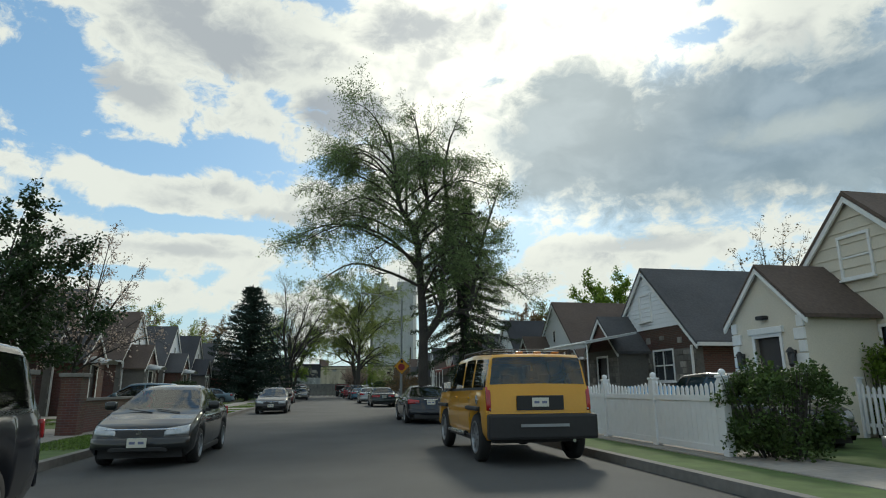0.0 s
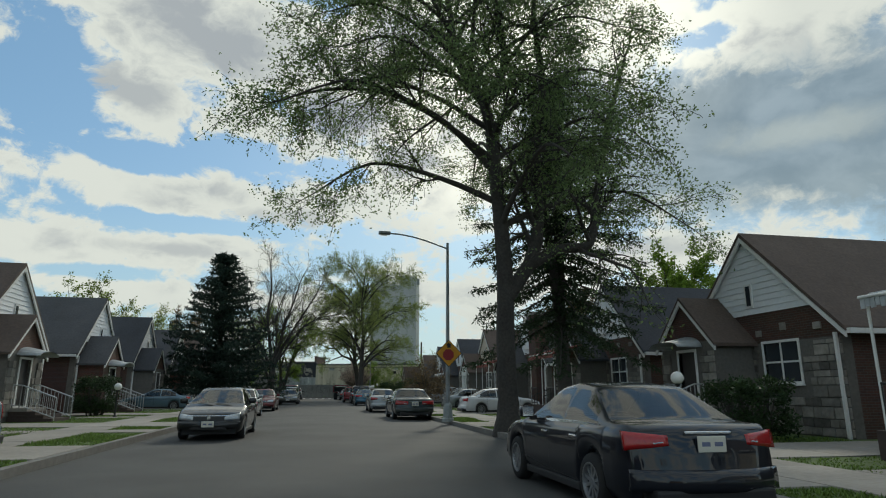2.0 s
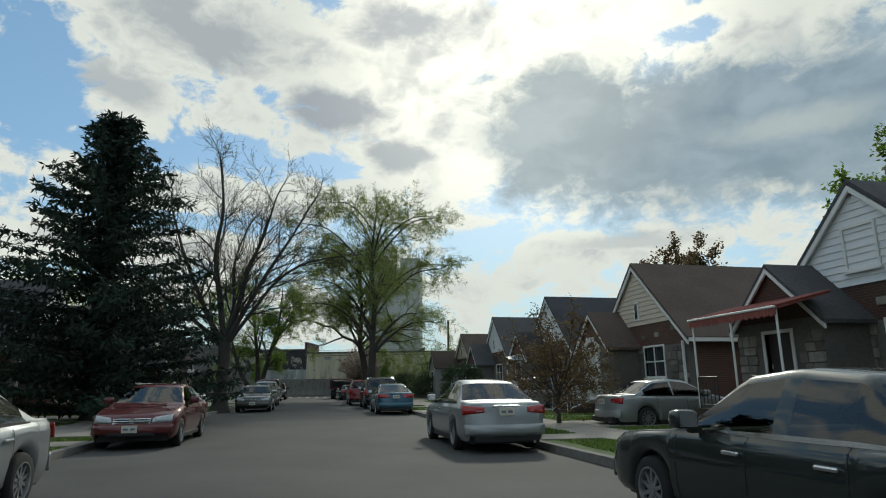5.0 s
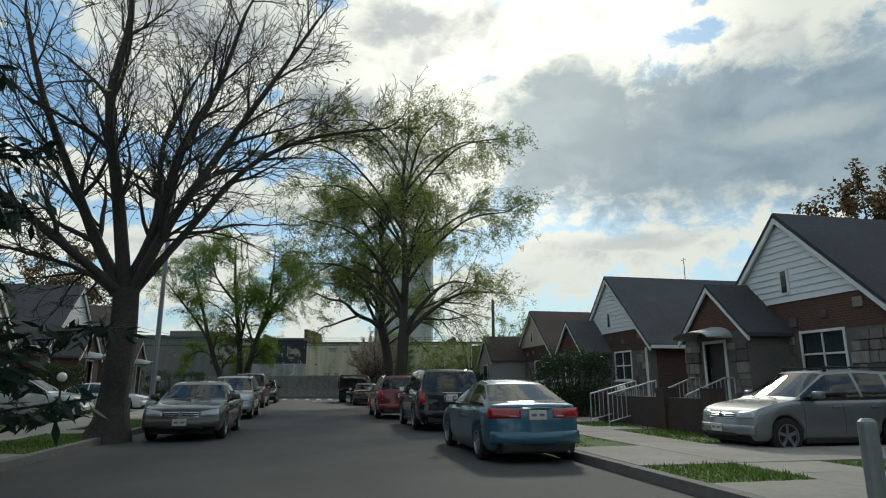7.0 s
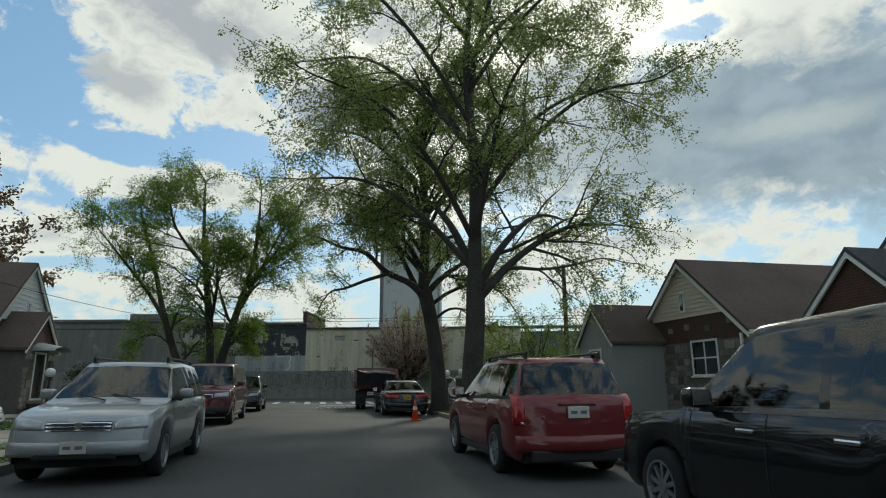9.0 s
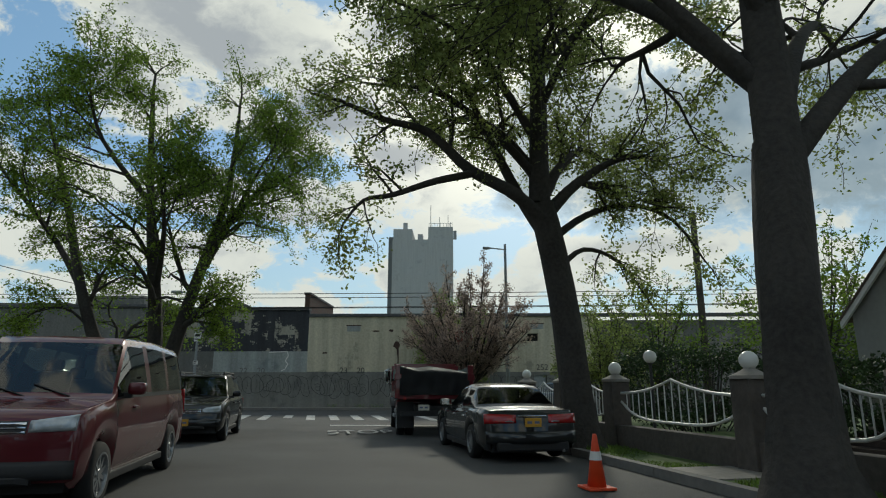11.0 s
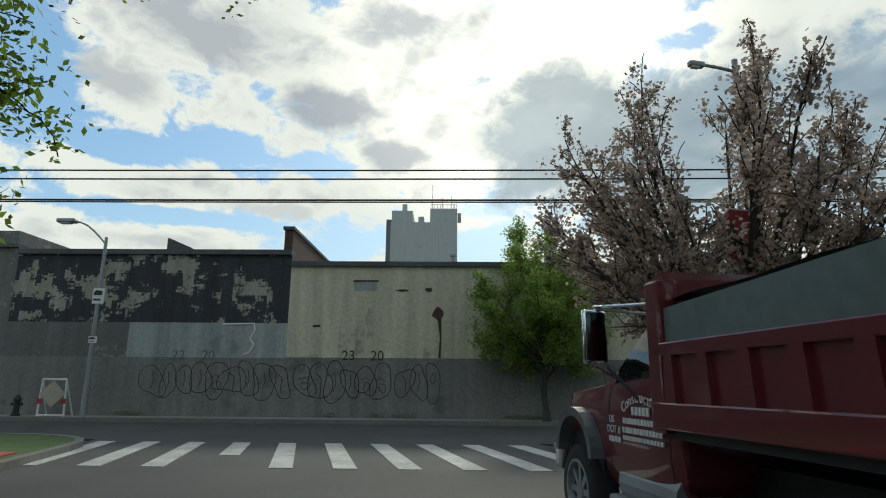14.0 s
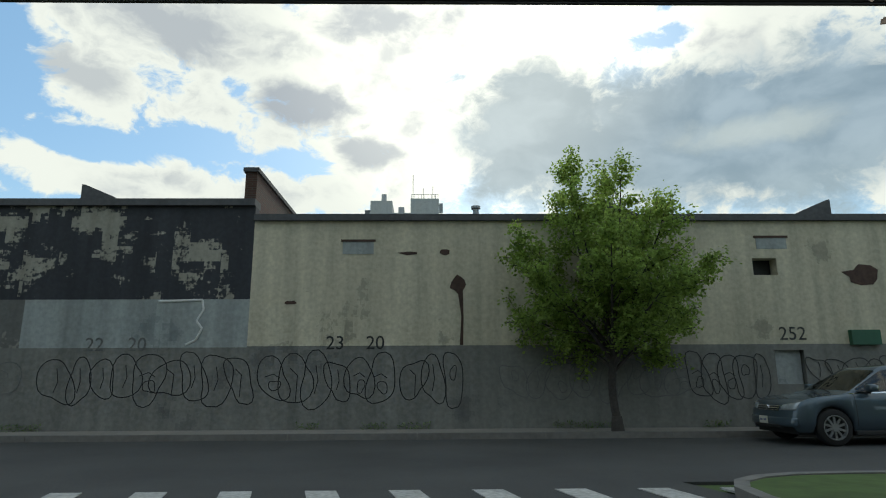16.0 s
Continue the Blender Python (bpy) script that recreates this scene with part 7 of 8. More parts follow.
def wall_part(name, u0, u1, c0, c1, z0, z1, m, lab="", parent=None):
    return part(name, block((u0, c0, z0), (u1, c1, z1), CROSS), m, parent or factory, lab)


def pierced(name, u0, u1, z0, z1, holes, m, lab):
    """A stretch of wall with openings cut through it."""
    us = sorted({u0, u1, *[h[0] for h in holes], *[h[1] for h in holes]})
    zs = sorted({z0, z1, *[h[2] for h in holes], *[h[3] for h in holes]})
    bm = bmesh.new()
    for a, b in zip(us, us[1:]):
        for c, d in zip(zs, zs[1:]):
            if not any(h[0] <= a and b <= h[1] and h[2] <= c and d <= h[3] for h in holes):
                box(bm, (a, WALL_C, c), (b, WALL_C + 0.35, d), CROSS)
    bmesh.ops.remove_doubles(bm, verts=bm.verts, dist=0.001)
    return part(name, bm, m, factory, lab)


wall_part("wall_base", UL, UM, WALL_C - 0.004, WALL_C + 0.35, 0.0, 2.21, W_BAND, "grey painted lower wall")
pierced("wall_base", UM, UR, 0.0, 2.24, [(-17.59, -16.80, 1.2, 2.08)], W_BAND, "grey painted lower wall")
wall_part("wall_middle", -37.4, UM, WALL_C, WALL_C + 0.35, 2.21, 3.48, W_BLUISH, "pale bluish patch of wall")
wall_part("wall_middle", UL, -37.4, WALL_C, WALL_C + 0.35, 2.21, 3.48, W_FAR, "stained wall")
wall_part("wall_upper", -42.0, UM, WALL_C - 0.003, WALL_C + 0.35, 3.48, 6.05, W_DARK, "wall with black paint flaking off")
wall_part("wall_upper", UL, -42.0, WALL_C - 0.001, WALL_C + 0.35, 3.48, 6.3, W_FAR, "stained wall")
pierced("wall_upper", UM, UR, 2.24, 5.62, [(-17.90, -17.23, 4.10, 4.57)], W_CREAM, "cream painted wall with stains")
wall_part("garage_wall", UR, 14.0, WALL_C + 0.3, WALL_C + 0.65, 0.0, 5.4, W_FAR, "dark set-back wall")
wall_part("coping", UL, -42.0, WALL_C - 0.12, WALL_C + 0.45, 6.3, 6.44, COPING)
wall_part("coping", -42.0, UM, WALL_C - 0.12, WALL_C + 0.45, 6.05, 6.24, COPING)
wall_part("coping", UM, 14.0, WALL_C - 0.12, WALL_C + 0.45, 5.62, 5.80, COPING)
wall_part("roof_deck", UL, UM, WALL_C + 0.35, WALL_C + 30, 5.6, 5.75, ROOF_DARK, "flat tarred roof")
wall_part("roof_deck", UM, 14.0, WALL_C + 0.35, WALL_C + 30, 5.1, 5.25, ROOF_DARK, "flat tarred roof")
wall_part("party_wall", UM - 0.34, UM - 0.02, WALL_C + 0.02, WALL_C + 6.8, 5.2, 7.05, BRICK_DARK, "brick party wall rising over the roof")
wall_part("party_coping", UM - 0.40, UM + 0.03, WALL_C - 0.04, WALL_C + 6.9, 7.05, 7.17, COPING)
wall_part("back_wall", UL, 14.0, WALL_C + 29.7, WALL_C + 30, 0, 5.6, W_FAR)
wall_part("end_wall", UL, UL + 0.3, WALL_C + 0.35, WALL_C + 30, 0, 5.6, W_FAR)
for u, lab in ((-17.32, "bricked-up opening under a lintel"), (-28.66, "small bricked vent with rust below")):
    v = wall_part("blocked_vent", u - 0.42, u + 0.42, WALL_C - 0.012, WALL_C + 0.05, 4.70 if u < -20 else 4.83, 5.04 if u < -20 else 5.14, W_BLUISH, lab)
    wall_part("lintel", u - 0.47, u + 0.47, WALL_C - 0.03, WALL_C + 0.06, 5.04 if u < -20 else 5.14, 5.10 if u < -20 else 5.20, RUST, "", v)
wall_part("hole_back", -18.0, -17.1, WALL_C + 0.4, WALL_C + 0.45, 4.0, 4.7, BLACK, "dark inside of the broken vent")
wall_part("hatch", -17.55, -16.84, WALL_C + 0.12, WALL_C + 0.2, 1.2, 2.08, W_BLUISH, "boarded hatch with scrawled lines")
wall_part("meter_box", -15.54, -14.76, WALL_C - 0.14, WALL_C, 2.21, 2.6, mat("green_box_paint", (0.02, 0.10, 0.055), 0.5), "small dark green box")
for u, z, w, h in ((-25.95, 3.85, 0.22, 0.28), (-26.3, 4.75, 0.16, 0.1), (-27.3, 4.72, 0.30, 0.05), (-30.4, 3.38, 0.18, 0.06), (-14.9, 4.1, 0.6, 0.3)):
    bm = bmesh.new()
    ring = []
    rng = random.Random(u)
    for i in range(11):
        a = math.tau * i / 11
        k = rng.uniform(0.6, 1.1)
        ring.append((u + math.cos(a) * w * k, z + math.sin(a) * h * k))
    prism(bm, ring, 0.02, CROSS @ Matrix.Translation((0, WALL_C - 0.012, 0)))
    part("damage_patch", bm, RUST, factory, "broken patch in the render")
bm = bmesh.new()
prism(bm, [(-25.98, 3.75), (-25.83, 3.7), (-25.82, 3.0), (-25.84, 2.25), (-25.93, 2.25), (-25.88, 3.0)], 0.02, CROSS @ Matrix.Translation((0, WALL_C - 0.011, 0)))
part("crack", bm, RUST, factory, "long dark crack running down the wall")
bm = bmesh.new()
pts = [(-33.9, 3.42), (-32.75, 3.46), (-32.7, 3.2), (-32.86, 2.9), (-32.7, 2.7), (-32.85, 2.4), (-33.1, 2.28)]
for (a, b), (c, d) in zip(pts, pts[1:]):
    tube(bm, across(a, WALL_C - 0.006, b), across(c, WALL_C - 0.006, d), 0.03, sides=5)
part("crack", bm, TRIM, factory, "pale crack where render has come away")
for u, z, flip in ((-36.4, 6.24, 1), (-15.4, 5.80, -1), (-21.9, 5.80, 1)):
    bm = bmesh.new()
    prism(bm, [(0, 0), (1.15 * flip, 0), (0.9 * flip, 0.14), (0.1 * flip, 0.48), (0, 0.5)], 0.5, CROSS @ Matrix.Translation((u, WALL_C + 0.15, z)))
    part("roof_scupper", bm, COPING, factory, "small wedge-shaped upstand on the roof edge")
bm = bmesh.new()
tube(bm, across(-25.4, WALL_C + 0.6, 5.7), across(-25.4, WALL_C + 0.6, 6.15), 0.09)
tube(bm, across(-25.4, WALL_C + 0.6, 6.15), across(-25.4, WALL_C + 0.6, 6.22), 0.14)
part("roof_vent", bm, STEEL, factory)
# the other roofs of the works farther west
for u0, u1, z1, c1 in ((-64, -47.5, 6.65, 12), (-47.0, -42.5, 7.1, 9)):
    wall_part("raised_roof", u0, u1, WALL_C + 0.5, WALL_C + c1, 5.7, z1, W_FAR, "raised roof block")

# graffiti: swollen outline letters without meaning
def loop(rng, u, z, w, h, lean=0.0, n=22):
    e, p1, p2 = rng.uniform(0.7, 1.0), rng.uniform(0, 6), rng.uniform(0, 6)
    pts = []
    for i in range(n):
        a = math.tau * i / n
        k = 1 + 0.17 * math.sin(2 * a + p1) + 0.11 * math.sin(3 * a + p2)
        c, s = math.cos(a), math.sin(a)
        pts.append((u + w * k * math.copysign(abs(c) ** e, c) + lean * s, z + h * k * math.copysign(abs(s) ** e, s)))
    return pts + pts[:1]


def ribbon(bm, pts, width, depth=0.006):
    for (a, b), (c, d) in zip(pts, pts[1:]):
        t = Vector((c - a, d - b))
        if t.length < 1e-4:
            continue
        o = Vector((-t.y, t.x)).normalized() * width / 2
        q = [(a - o.x, b - o.y), (c - o.x, d - o.y), (c + o.x, d + o.y), (a + o.x, b + o.y)]
        bm.faces.new([bm.verts.new(across(u, WALL_C - 0.012 - depth, z)) for u, z in q])


def tag(u0, u1, z0, z1, letters, seed, m, width=0.027):
    rng = random.Random(seed)
    step = (u1 - u0) / letters
    for i in range(letters):
        bm = bmesh.new()
        u, z = u0 + step * (i + 0.5), (z0 + z1) / 2 + rng.uniform(-0.06, 0.06)
        w, h = step * rng.uniform(0.48, 0.80), (z1 - z0) / 2 * rng.uniform(0.75, 1.1)
        ribbon(bm, loop(rng, u, z, w, h, rng.uniform(-0.16, 0.16)), width)
        kind = rng.randrange(4)
        if kind == 0:
            ribbon(bm, loop(rng, u, z + h * 0.25, w * 0.28, h * 0.3), width * 0.8)
        elif kind == 1:
            ribbon(bm, [(u - w * 0.1, z - h * 0.5), (u + w * 0.1, z), (u - w * 0.05, z + h * 0.6)], width * 0.8)
        elif kind == 2:
            ribbon(bm, [(u - w * 0.5, z + h * 0.1), (u, z + h * 0.25), (u + w * 0.4, z + h * 0.05)], width * 0.8)
            ribbon(bm, loop(rng, u + w * 0.1, z - h * 0.35, w * 0.3, h * 0.28), width * 0.8)
        else:
            ribbon(bm, [(u + w * 0.1, z - h * 0.9), (u + w * 0.15, z + h * 0.2), (u - w * 0.3, z + h * 0.5)], width * 0.8)
        part("graffiti_letter", bm, m, factory, "black outline of a swollen graffiti letter")


tag(-36.6, -31.35, 0.85, 1.95, 9, 1, SPRAY)
tag(-31.05, -27.7, 0.72, 1.97, 6, 2, SPRAY)
tag(-27.4, -25.85, 0.85, 1.97, 3, 3, SPRAY)
tag(-24.8, -22.4, 0.9, 1.85, 4, 4, SPRAY_THIN)
tag(-22.2, -19.8, 0.85, 1.85, 4, 5, SPRAY_THIN)
tag(-19.9, -17.8, 0.85, 1.95, 5, 6, SPRAY)
tag(-16.7, -14.2, 1.2, 1.95, 5, 7, SPRAY)
tag(-41.5, -37.4, 0.9, 1.9, 6, 8, SPRAY_THIN)
for word, u, z, m in (("23", -29.2, 2.30, SPRAY), ("20", -28.15, 2.30, SPRAY), ("22", -35.45, 2.28, SPRAY_THIN), ("20", -34.35, 2.28, SPRAY_THIN), ("24", -24.2, 2.48, SPRAY_THIN), ("252", -17.05, 2.5, SPRAY)):
    me = text_mesh(word, 0.50, m, 0.002, "numeral")
    ob = part("painted_number", me, None, factory, "hand-painted black number")
    ob.matrix_world = CROSS @ Matrix.Translation((u, WALL_C - 0.014, z)) @ Matrix.Rotation(math.pi / 2, 4, "X")

# dust and weeds along the foot of the wall
w = Wood(90)
for _ in range(5200):
    u, c = w.rng.uniform(-42, -13), WALL_C - 0.05 - abs(w.rng.gauss(0, 0.10))
    if noise.noise((u * 0.9, 0.3, 2)) > 0.12:
        w.leaf(across(u, c, 0.13 + w.rng.random() * 0.16), 0.07 * w.rng.uniform(0.5, 1.3), -0.5, 0.35)
me = bpy.data.meshes.new("weeds")
me.from_pydata(w.lv, [], w.lf)
me.materials.append(LEAF_OLIVE)
tagged(new("weeds", me), "dry weeds along the foot of the factory wall", "weeds", kind="stuff")

# a tall block far behind
T_GREY = wall_mat("tower_render", (0.42, 0.43, 0.44), (0.36, 0.37, 0.38), 0.5, 0.95, 0.12)
tower = empty("tower_block", label="tall pale grey windowless tower block far behind the works", category="building")
tm = Matrix.Translation((28.9, 255.5, 0)) @ Matrix.Rotation(radians(-13), 4, "Z")
part("shaft", block((-9.0, -8, 0), (7.6, 8, 41.0), tm), T_GREY, tower)
part("stair_core", block((-10.3, -6, 0), (-9.0, 4, 42.2), tm), mat("tower_dark", (0.16, 0.17, 0.18), 0.8), tower, "dark stair shaft edge")
part("upper_storey", block((-8.8, -7.9, 41.0), (-3.6, 6, 44.0), tm), T_GREY, tower)
part("upper_storey", block((0.8, -7.9, 41.0), (7.6, 6, 44.6), tm), T_GREY, tower)
part("chimney", block((-6.4, -5, 44.0), (-5.2, -3.8, 46.6), tm), T_GREY, tower)
part("plant_box", block((-2.2, -6, 41.0), (-0.8, -3, 43.0), tm), T_GREY, tower)
for x, h in ((1.3, 52.0), (3.8, 48.5), (6.2, 49.0), (6.9, 47.0)):
    part("mast", tube(bmesh.new(), tm @ Vector((x, -4, 44.5)), tm @ Vector((x, -4, h)), 0.09, sides=5), STEEL, tower)
bm = bmesh.new()
for i in range(9):
    tube(bm, tm @ Vector((1.0 + i * 0.8, -7.6, 44.6)), tm @ Vector((1.0 + i * 0.8, -7.6, 45.7)), 0.05, sides=4)
tube(bm, tm @ Vector((1.0, -7.6, 45.7)), tm @ Vector((7.5, -7.6, 45.7)), 0.06, sides=4)
part("parapet_rail", bm, STEEL, tower)
part("aerial_panel", block((7.7, -6, 41.6), (8.6, -5.4, 44.0), tm), STEEL, tower)

# ==== overhead wires, poles, lamps, signs ====


def sag_wire(name, a, b, drop, r, label):
    bm = bmesh.new()
    k = 28
    pts = []
    for i in range(k + 1):
        f = i / k
        p = Vector(a).lerp(Vector(b), f)
        p.z -= drop * 4 * f * (1 - f)
        pts.append(p)
    side = (pts[-1] - pts[0]).cross(Vector((0, 0, 1))).normalized()
    rings = [[bm.verts.new(p + (side * math.cos(math.tau * j / 6) + Vector((0, 0, math.sin(math.tau * j / 6)))) * r) for j in range(6)] for p in pts]
    for p, q in zip(rings, rings[1:]):
        for j in range(6):
            bm.faces.new((p[j], p[(j + 1) % 6], q[(j + 1) % 6], q[j]))
    bmesh.ops.recalc_face_normals(bm, faces=bm.faces)
    return tagged(new(name, mesh_of(bm, BLACK, True)), label, "cable", "overhead cables")


for dz, r in ((5.62, 0.016), (5.44, 0.016), (5.01, 0.020), (4.97, 0.014)):
    sag_wire("overhead_cable", across(-62, 113.05, dz), across(8.0, 113.05, dz + 0.12), 0.30, r, "black overhead cable along the cross street")
sag_wire("overhead_cable", across(-36, 113.05, 5.2), (-14.0, 92.0, 5.6), 0.5, 0.012, "thin black service cable to the houses")


def utility_pole(x, y, h, label):
    t = empty("utility_pole", pose(x, y, 0), label, "utility pole", "utility poles")
    part("shaft", lathe(bmesh.new(), ((0.17, -0.1), (0.165, 0.4), (0.12, h)), (0, 0, 0), 12), BARK_GREY, t)
    part("pole_cap", block((-0.1, -0.1, h), (0.1, 0.1, h + 0.05)), STEEL, t)
    return t


utility_pole(15.15, 111.6, 8.6, "weathered wooden utility pole without crossarms")
p = across(-62, 113.05)
utility_pole(p.x, p.y, 7.0, "weathered wooden utility pole")


def street_lamp(x, y, h, turn, arm, label, base=True, head=1.0, rise=0.55):
    """A tapered steel column with a curved bracket and a cobra head."""
    t = empty("street_lamp", pose(x, y, 0.08, 0, 0, turn), label, "street lamp", "street lamps")
    part("column", lathe(bmesh.new(), ((0.095, 0.0), (0.09, 0.8), (0.055, h)), (0, 0, 0), 12), STEEL, t)
    if base:
        part("base", lathe(bmesh.new(), ((0.24, 0), (0.24, 0.12), (0.20, 0.16), (0.17, 0.62), (0.12, 0.70)), (0, 0, 0), 8), mat("cast_base", (0.34, 0.37, 0.37), 0.6, 0.2, 0.2, 9, 1, 0.1), t, "cast octagonal base")
    if arm:
        pts = [Vector((-arm * f, 0, h - 0.25 + rise * math.sin(f * math.pi / 2))) for f in (0, 0.2, 0.4, 0.6, 0.8, 1.0)]
        bm = bmesh.new()
        for a, b in zip(pts, pts[1:]):
            tube(bm, a, b, 0.035, 0.03)
        part("bracket_arm", bm, STEEL, t)
        e = pts[-1]
        part("lamp_head", block((e.x - 0.62 * head, -0.15 * head, e.z - 0.06), (e.x + 0.05, 0.15 * head, e.z + 0.10 * head), None, 0.05 * head), STEEL, t, "grey cobra head lamp", True)
        part("lens", block((e.x - 0.52 * head, -0.11 * head, e.z - 0.09), (e.x - 0.12 * head, 0.11 * head, e.z - 0.05), None, 0.02), GLOBE, t)
    return t


def flat_sign(parent, outline, y, material, thick=0.006, name="sign_plate", label=""):
    bm = bmesh.new()
    prism(bm, outline, thick, Matrix.Translation((0, y, 0)))
    return part(name, bm, material, parent, label)


SIGN_YELLOW = mat("sign_yellow", (0.70, 0.33, 0.02), 0.5, 0, 0.08, 12, 2, 0.0)
SIGN_RED = mat("sign_red", (0.33, 0.025, 0.03), 0.5, 0, 0.10, 12, 2, 0.0)
SIGN_WHITE = mat("sign_white", (0.68, 0.68, 0.66), 0.5, 0, 0.06, 12, 2, 0.0)
SIGN_BACK = mat("sign_back", (0.30, 0.31, 0.32), 0.5, 0.4, 0.1, 12, 2, 0.0)


def octagon(r, z):
    return [(r * math.cos(math.pi / 8 + i * math.pi / 4), z + r * math.sin(math.pi / 8 + i * math.pi / 4)) for i in range(8)]


lamp = street_lamp(4.95, 41.0, 7.2, 0, 2.45, "grey steel street lamp with a diamond warning sign on its column", head=0.7)
d = flat_sign(lamp, [(0.02, 2.10), (0.55, 2.64), (0.02, 3.18), (-0.51, 2.64)], -0.13, BLACK, 0.004, "warning_sign", "yellow diamond stop-ahead sign")
flat_sign(d, [(0.02, 2.13), (0.52, 2.64), (0.02, 3.15), (-0.48, 2.64)], -0.137, SIGN_YELLOW, 0.005)
flat_sign(d, octagon(0.235, 2.58), -0.143, SIGN_RED, 0.005, "stop_symbol")
flat_sign(d, [(-0.05, 2.86), (0.09, 2.86), (0.09, 2.95), (0.15, 2.95), (0.02, 3.07), (-0.11, 2.95), (-0.05, 2.95)], -0.143, BLACK, 0.005, "arrow")
street_lamp(-5.05, 81.6, 9.0, 180, 2.4, "grey steel street lamp beside the verge")
street_lamp(7.45, 114.1, 7.4, 0, 0.75, "dark slim street lamp with a short bracket", False, 0.42, rise=0.05)
p = across(-38.0, 122.95)
lampw = street_lamp(-7.65, 128.45, 6.35, -13.77, 1.25, "slim grey street lamp on the factory pavement", False, rise=0.85)
for z, h, w in ((3.92, 0.55, 0.42), (2.55, 0.22, 0.30)):
    s = flat_sign(lampw, [(-w / 2 + 0.05, z), (w / 2 + 0.05, z), (w / 2 + 0.05, z + h), (-w / 2 + 0.05, z + h)], -0.10, SIGN_WHITE, 0.005, "small_sign", "white regulation sign with black marks")
    flat_sign(s, [(-w * 0.3, z + h * 0.55), (w * 0.42, z + h * 0.55), (w * 0.42, z + h * 0.82), (-w * 0.1, z + h * 0.88), (-w * 0.3, z + h * 0.7)], -0.107, BLACK, 0.004, "pictogram")
    flat_sign(s, [(-w * 0.3, z + h * 0.2), (w * 0.35, z + h * 0.2), (w * 0.35, z + h * 0.32), (-w * 0.3, z + h * 0.32)], -0.107, BLACK, 0.004, "text_bar")

stop = empty("stop_sign", pose(4.85, 111.3, 0.1, 0, 0, 4), "faded red octagonal stop sign on a steel post", "stop sign")
part("post", block((-0.03, -0.03, 0), (0.03, 0.03, 3.3)), STEEL, stop)
o = flat_sign(stop, octagon(0.40, 3.0), -0.045, SIGN_WHITE, 0.005, "sign_border")
flat_sign(o, octagon(0.375, 3.0), -0.052, SIGN_RED, 0.005)
ob = part("sign_word", text_mesh("STOP", 0.30, SIGN_WHITE, 0.002), None, o, "white STOP lettering")
ob.matrix_local = Matrix.Translation((0, -0.056, 3.0)) @ Matrix.Rotation(math.pi / 2, 4, "X")

# barricade with a sign at the factory pavement
p = across(-39.3, 123.2)
bar = empty("barricade", pose(p.x, p.y, 0.13, 0, 0, -13.77), "white frame barricade with a faded diamond sign", "barricade")
for s in (-0.42, 0.42):
    part("leg", tube(bmesh.new(), (s * 1.12, 0, 0), (s, 0, 1.25), 0.035), TRIM, bar)
    part("rear_leg", tube(bmesh.new(), (s * 1.1, 0.5, 0), (s, 0.02, 1.2), 0.03), TRIM, bar)
part("top_bar", tube(bmesh.new(), (-0.42, 0, 1.25), (0.42, 0, 1.25), 0.035), TRIM, bar)
part("foot_bar", tube(bmesh.new(), (-0.47, 0, 0.04), (0.47, 0, 0.04), 0.03), TRIM, bar)
flat_sign(bar, [(0, 0.30), (0.46, 0.76), (0, 1.22), (-0.46, 0.76)], -0.05, mat("sign_faded", (0.42, 0.38, 0.30), 0.6, 0, 0.2, 9, 1.5, 0.0), 0.008, "diamond_sign", "faded blank diamond sign")
for s in (-0.42, 0.42):
    part("stripe_board", block((s - 0.09, -0.06, 0.42), (s + 0.09, -0.045, 0.60)), SIGN_RED, bar)
hyd = empty("hydrant", pose(across(-40.6, 123.3).x, across(-40.6, 123.3).y, 0.13), "small black fire hydrant on the factory pavement", "hydrant")
part("barrel", lathe(bmesh.new(), ((0.15, 0), (0.15, 0.06), (0.10, 0.09), (0.10, 0.48), (0.13, 0.5), (0.13, 0.56), (0.08, 0.66), (0.03, 0.72)), (0, 0, 0), 14), BLACK, hyd)
for s in (-1, 1):
    part("outlet", tube(bmesh.new(), (0, 0, 0.40), (s * 0.18, 0, 0.40), 0.05), BLACK, hyd)

# bollards and hydrant on the east verge
for x, y in ((5.3, 65.4), (5.12, 63.95)):
    b = empty("bollard", pose(x, y, 0.1), "scratched aluminium-coloured steel bollard", "bollard", "bollards")
    part("tube", lathe(bmesh.new(), ((0.085, 0), (0.085, 0.78), (0.08, 0.83), (0.05, 0.86)), (0, 0, 0), 14), STEEL, b)
hyd = empty("hydrant", pose(5.28, 64.6, 0.1), "black fire hydrant between two bollards", "hydrant")
part("barrel", lathe(bmesh.new(), ((0.15, 0), (0.15, 0.06), (0.10, 0.09), (0.10, 0.52), (0.13, 0.54), (0.13, 0.60), (0.08, 0.70), (0.03, 0.76)), (0, 0, 0), 14), BLACK, hyd)
for s in (-1, 1):
    part("outlet", tube(bmesh.new(), (0, 0, 0.44), (0, s * 0.18, 0.44), 0.05), BLACK, hyd)

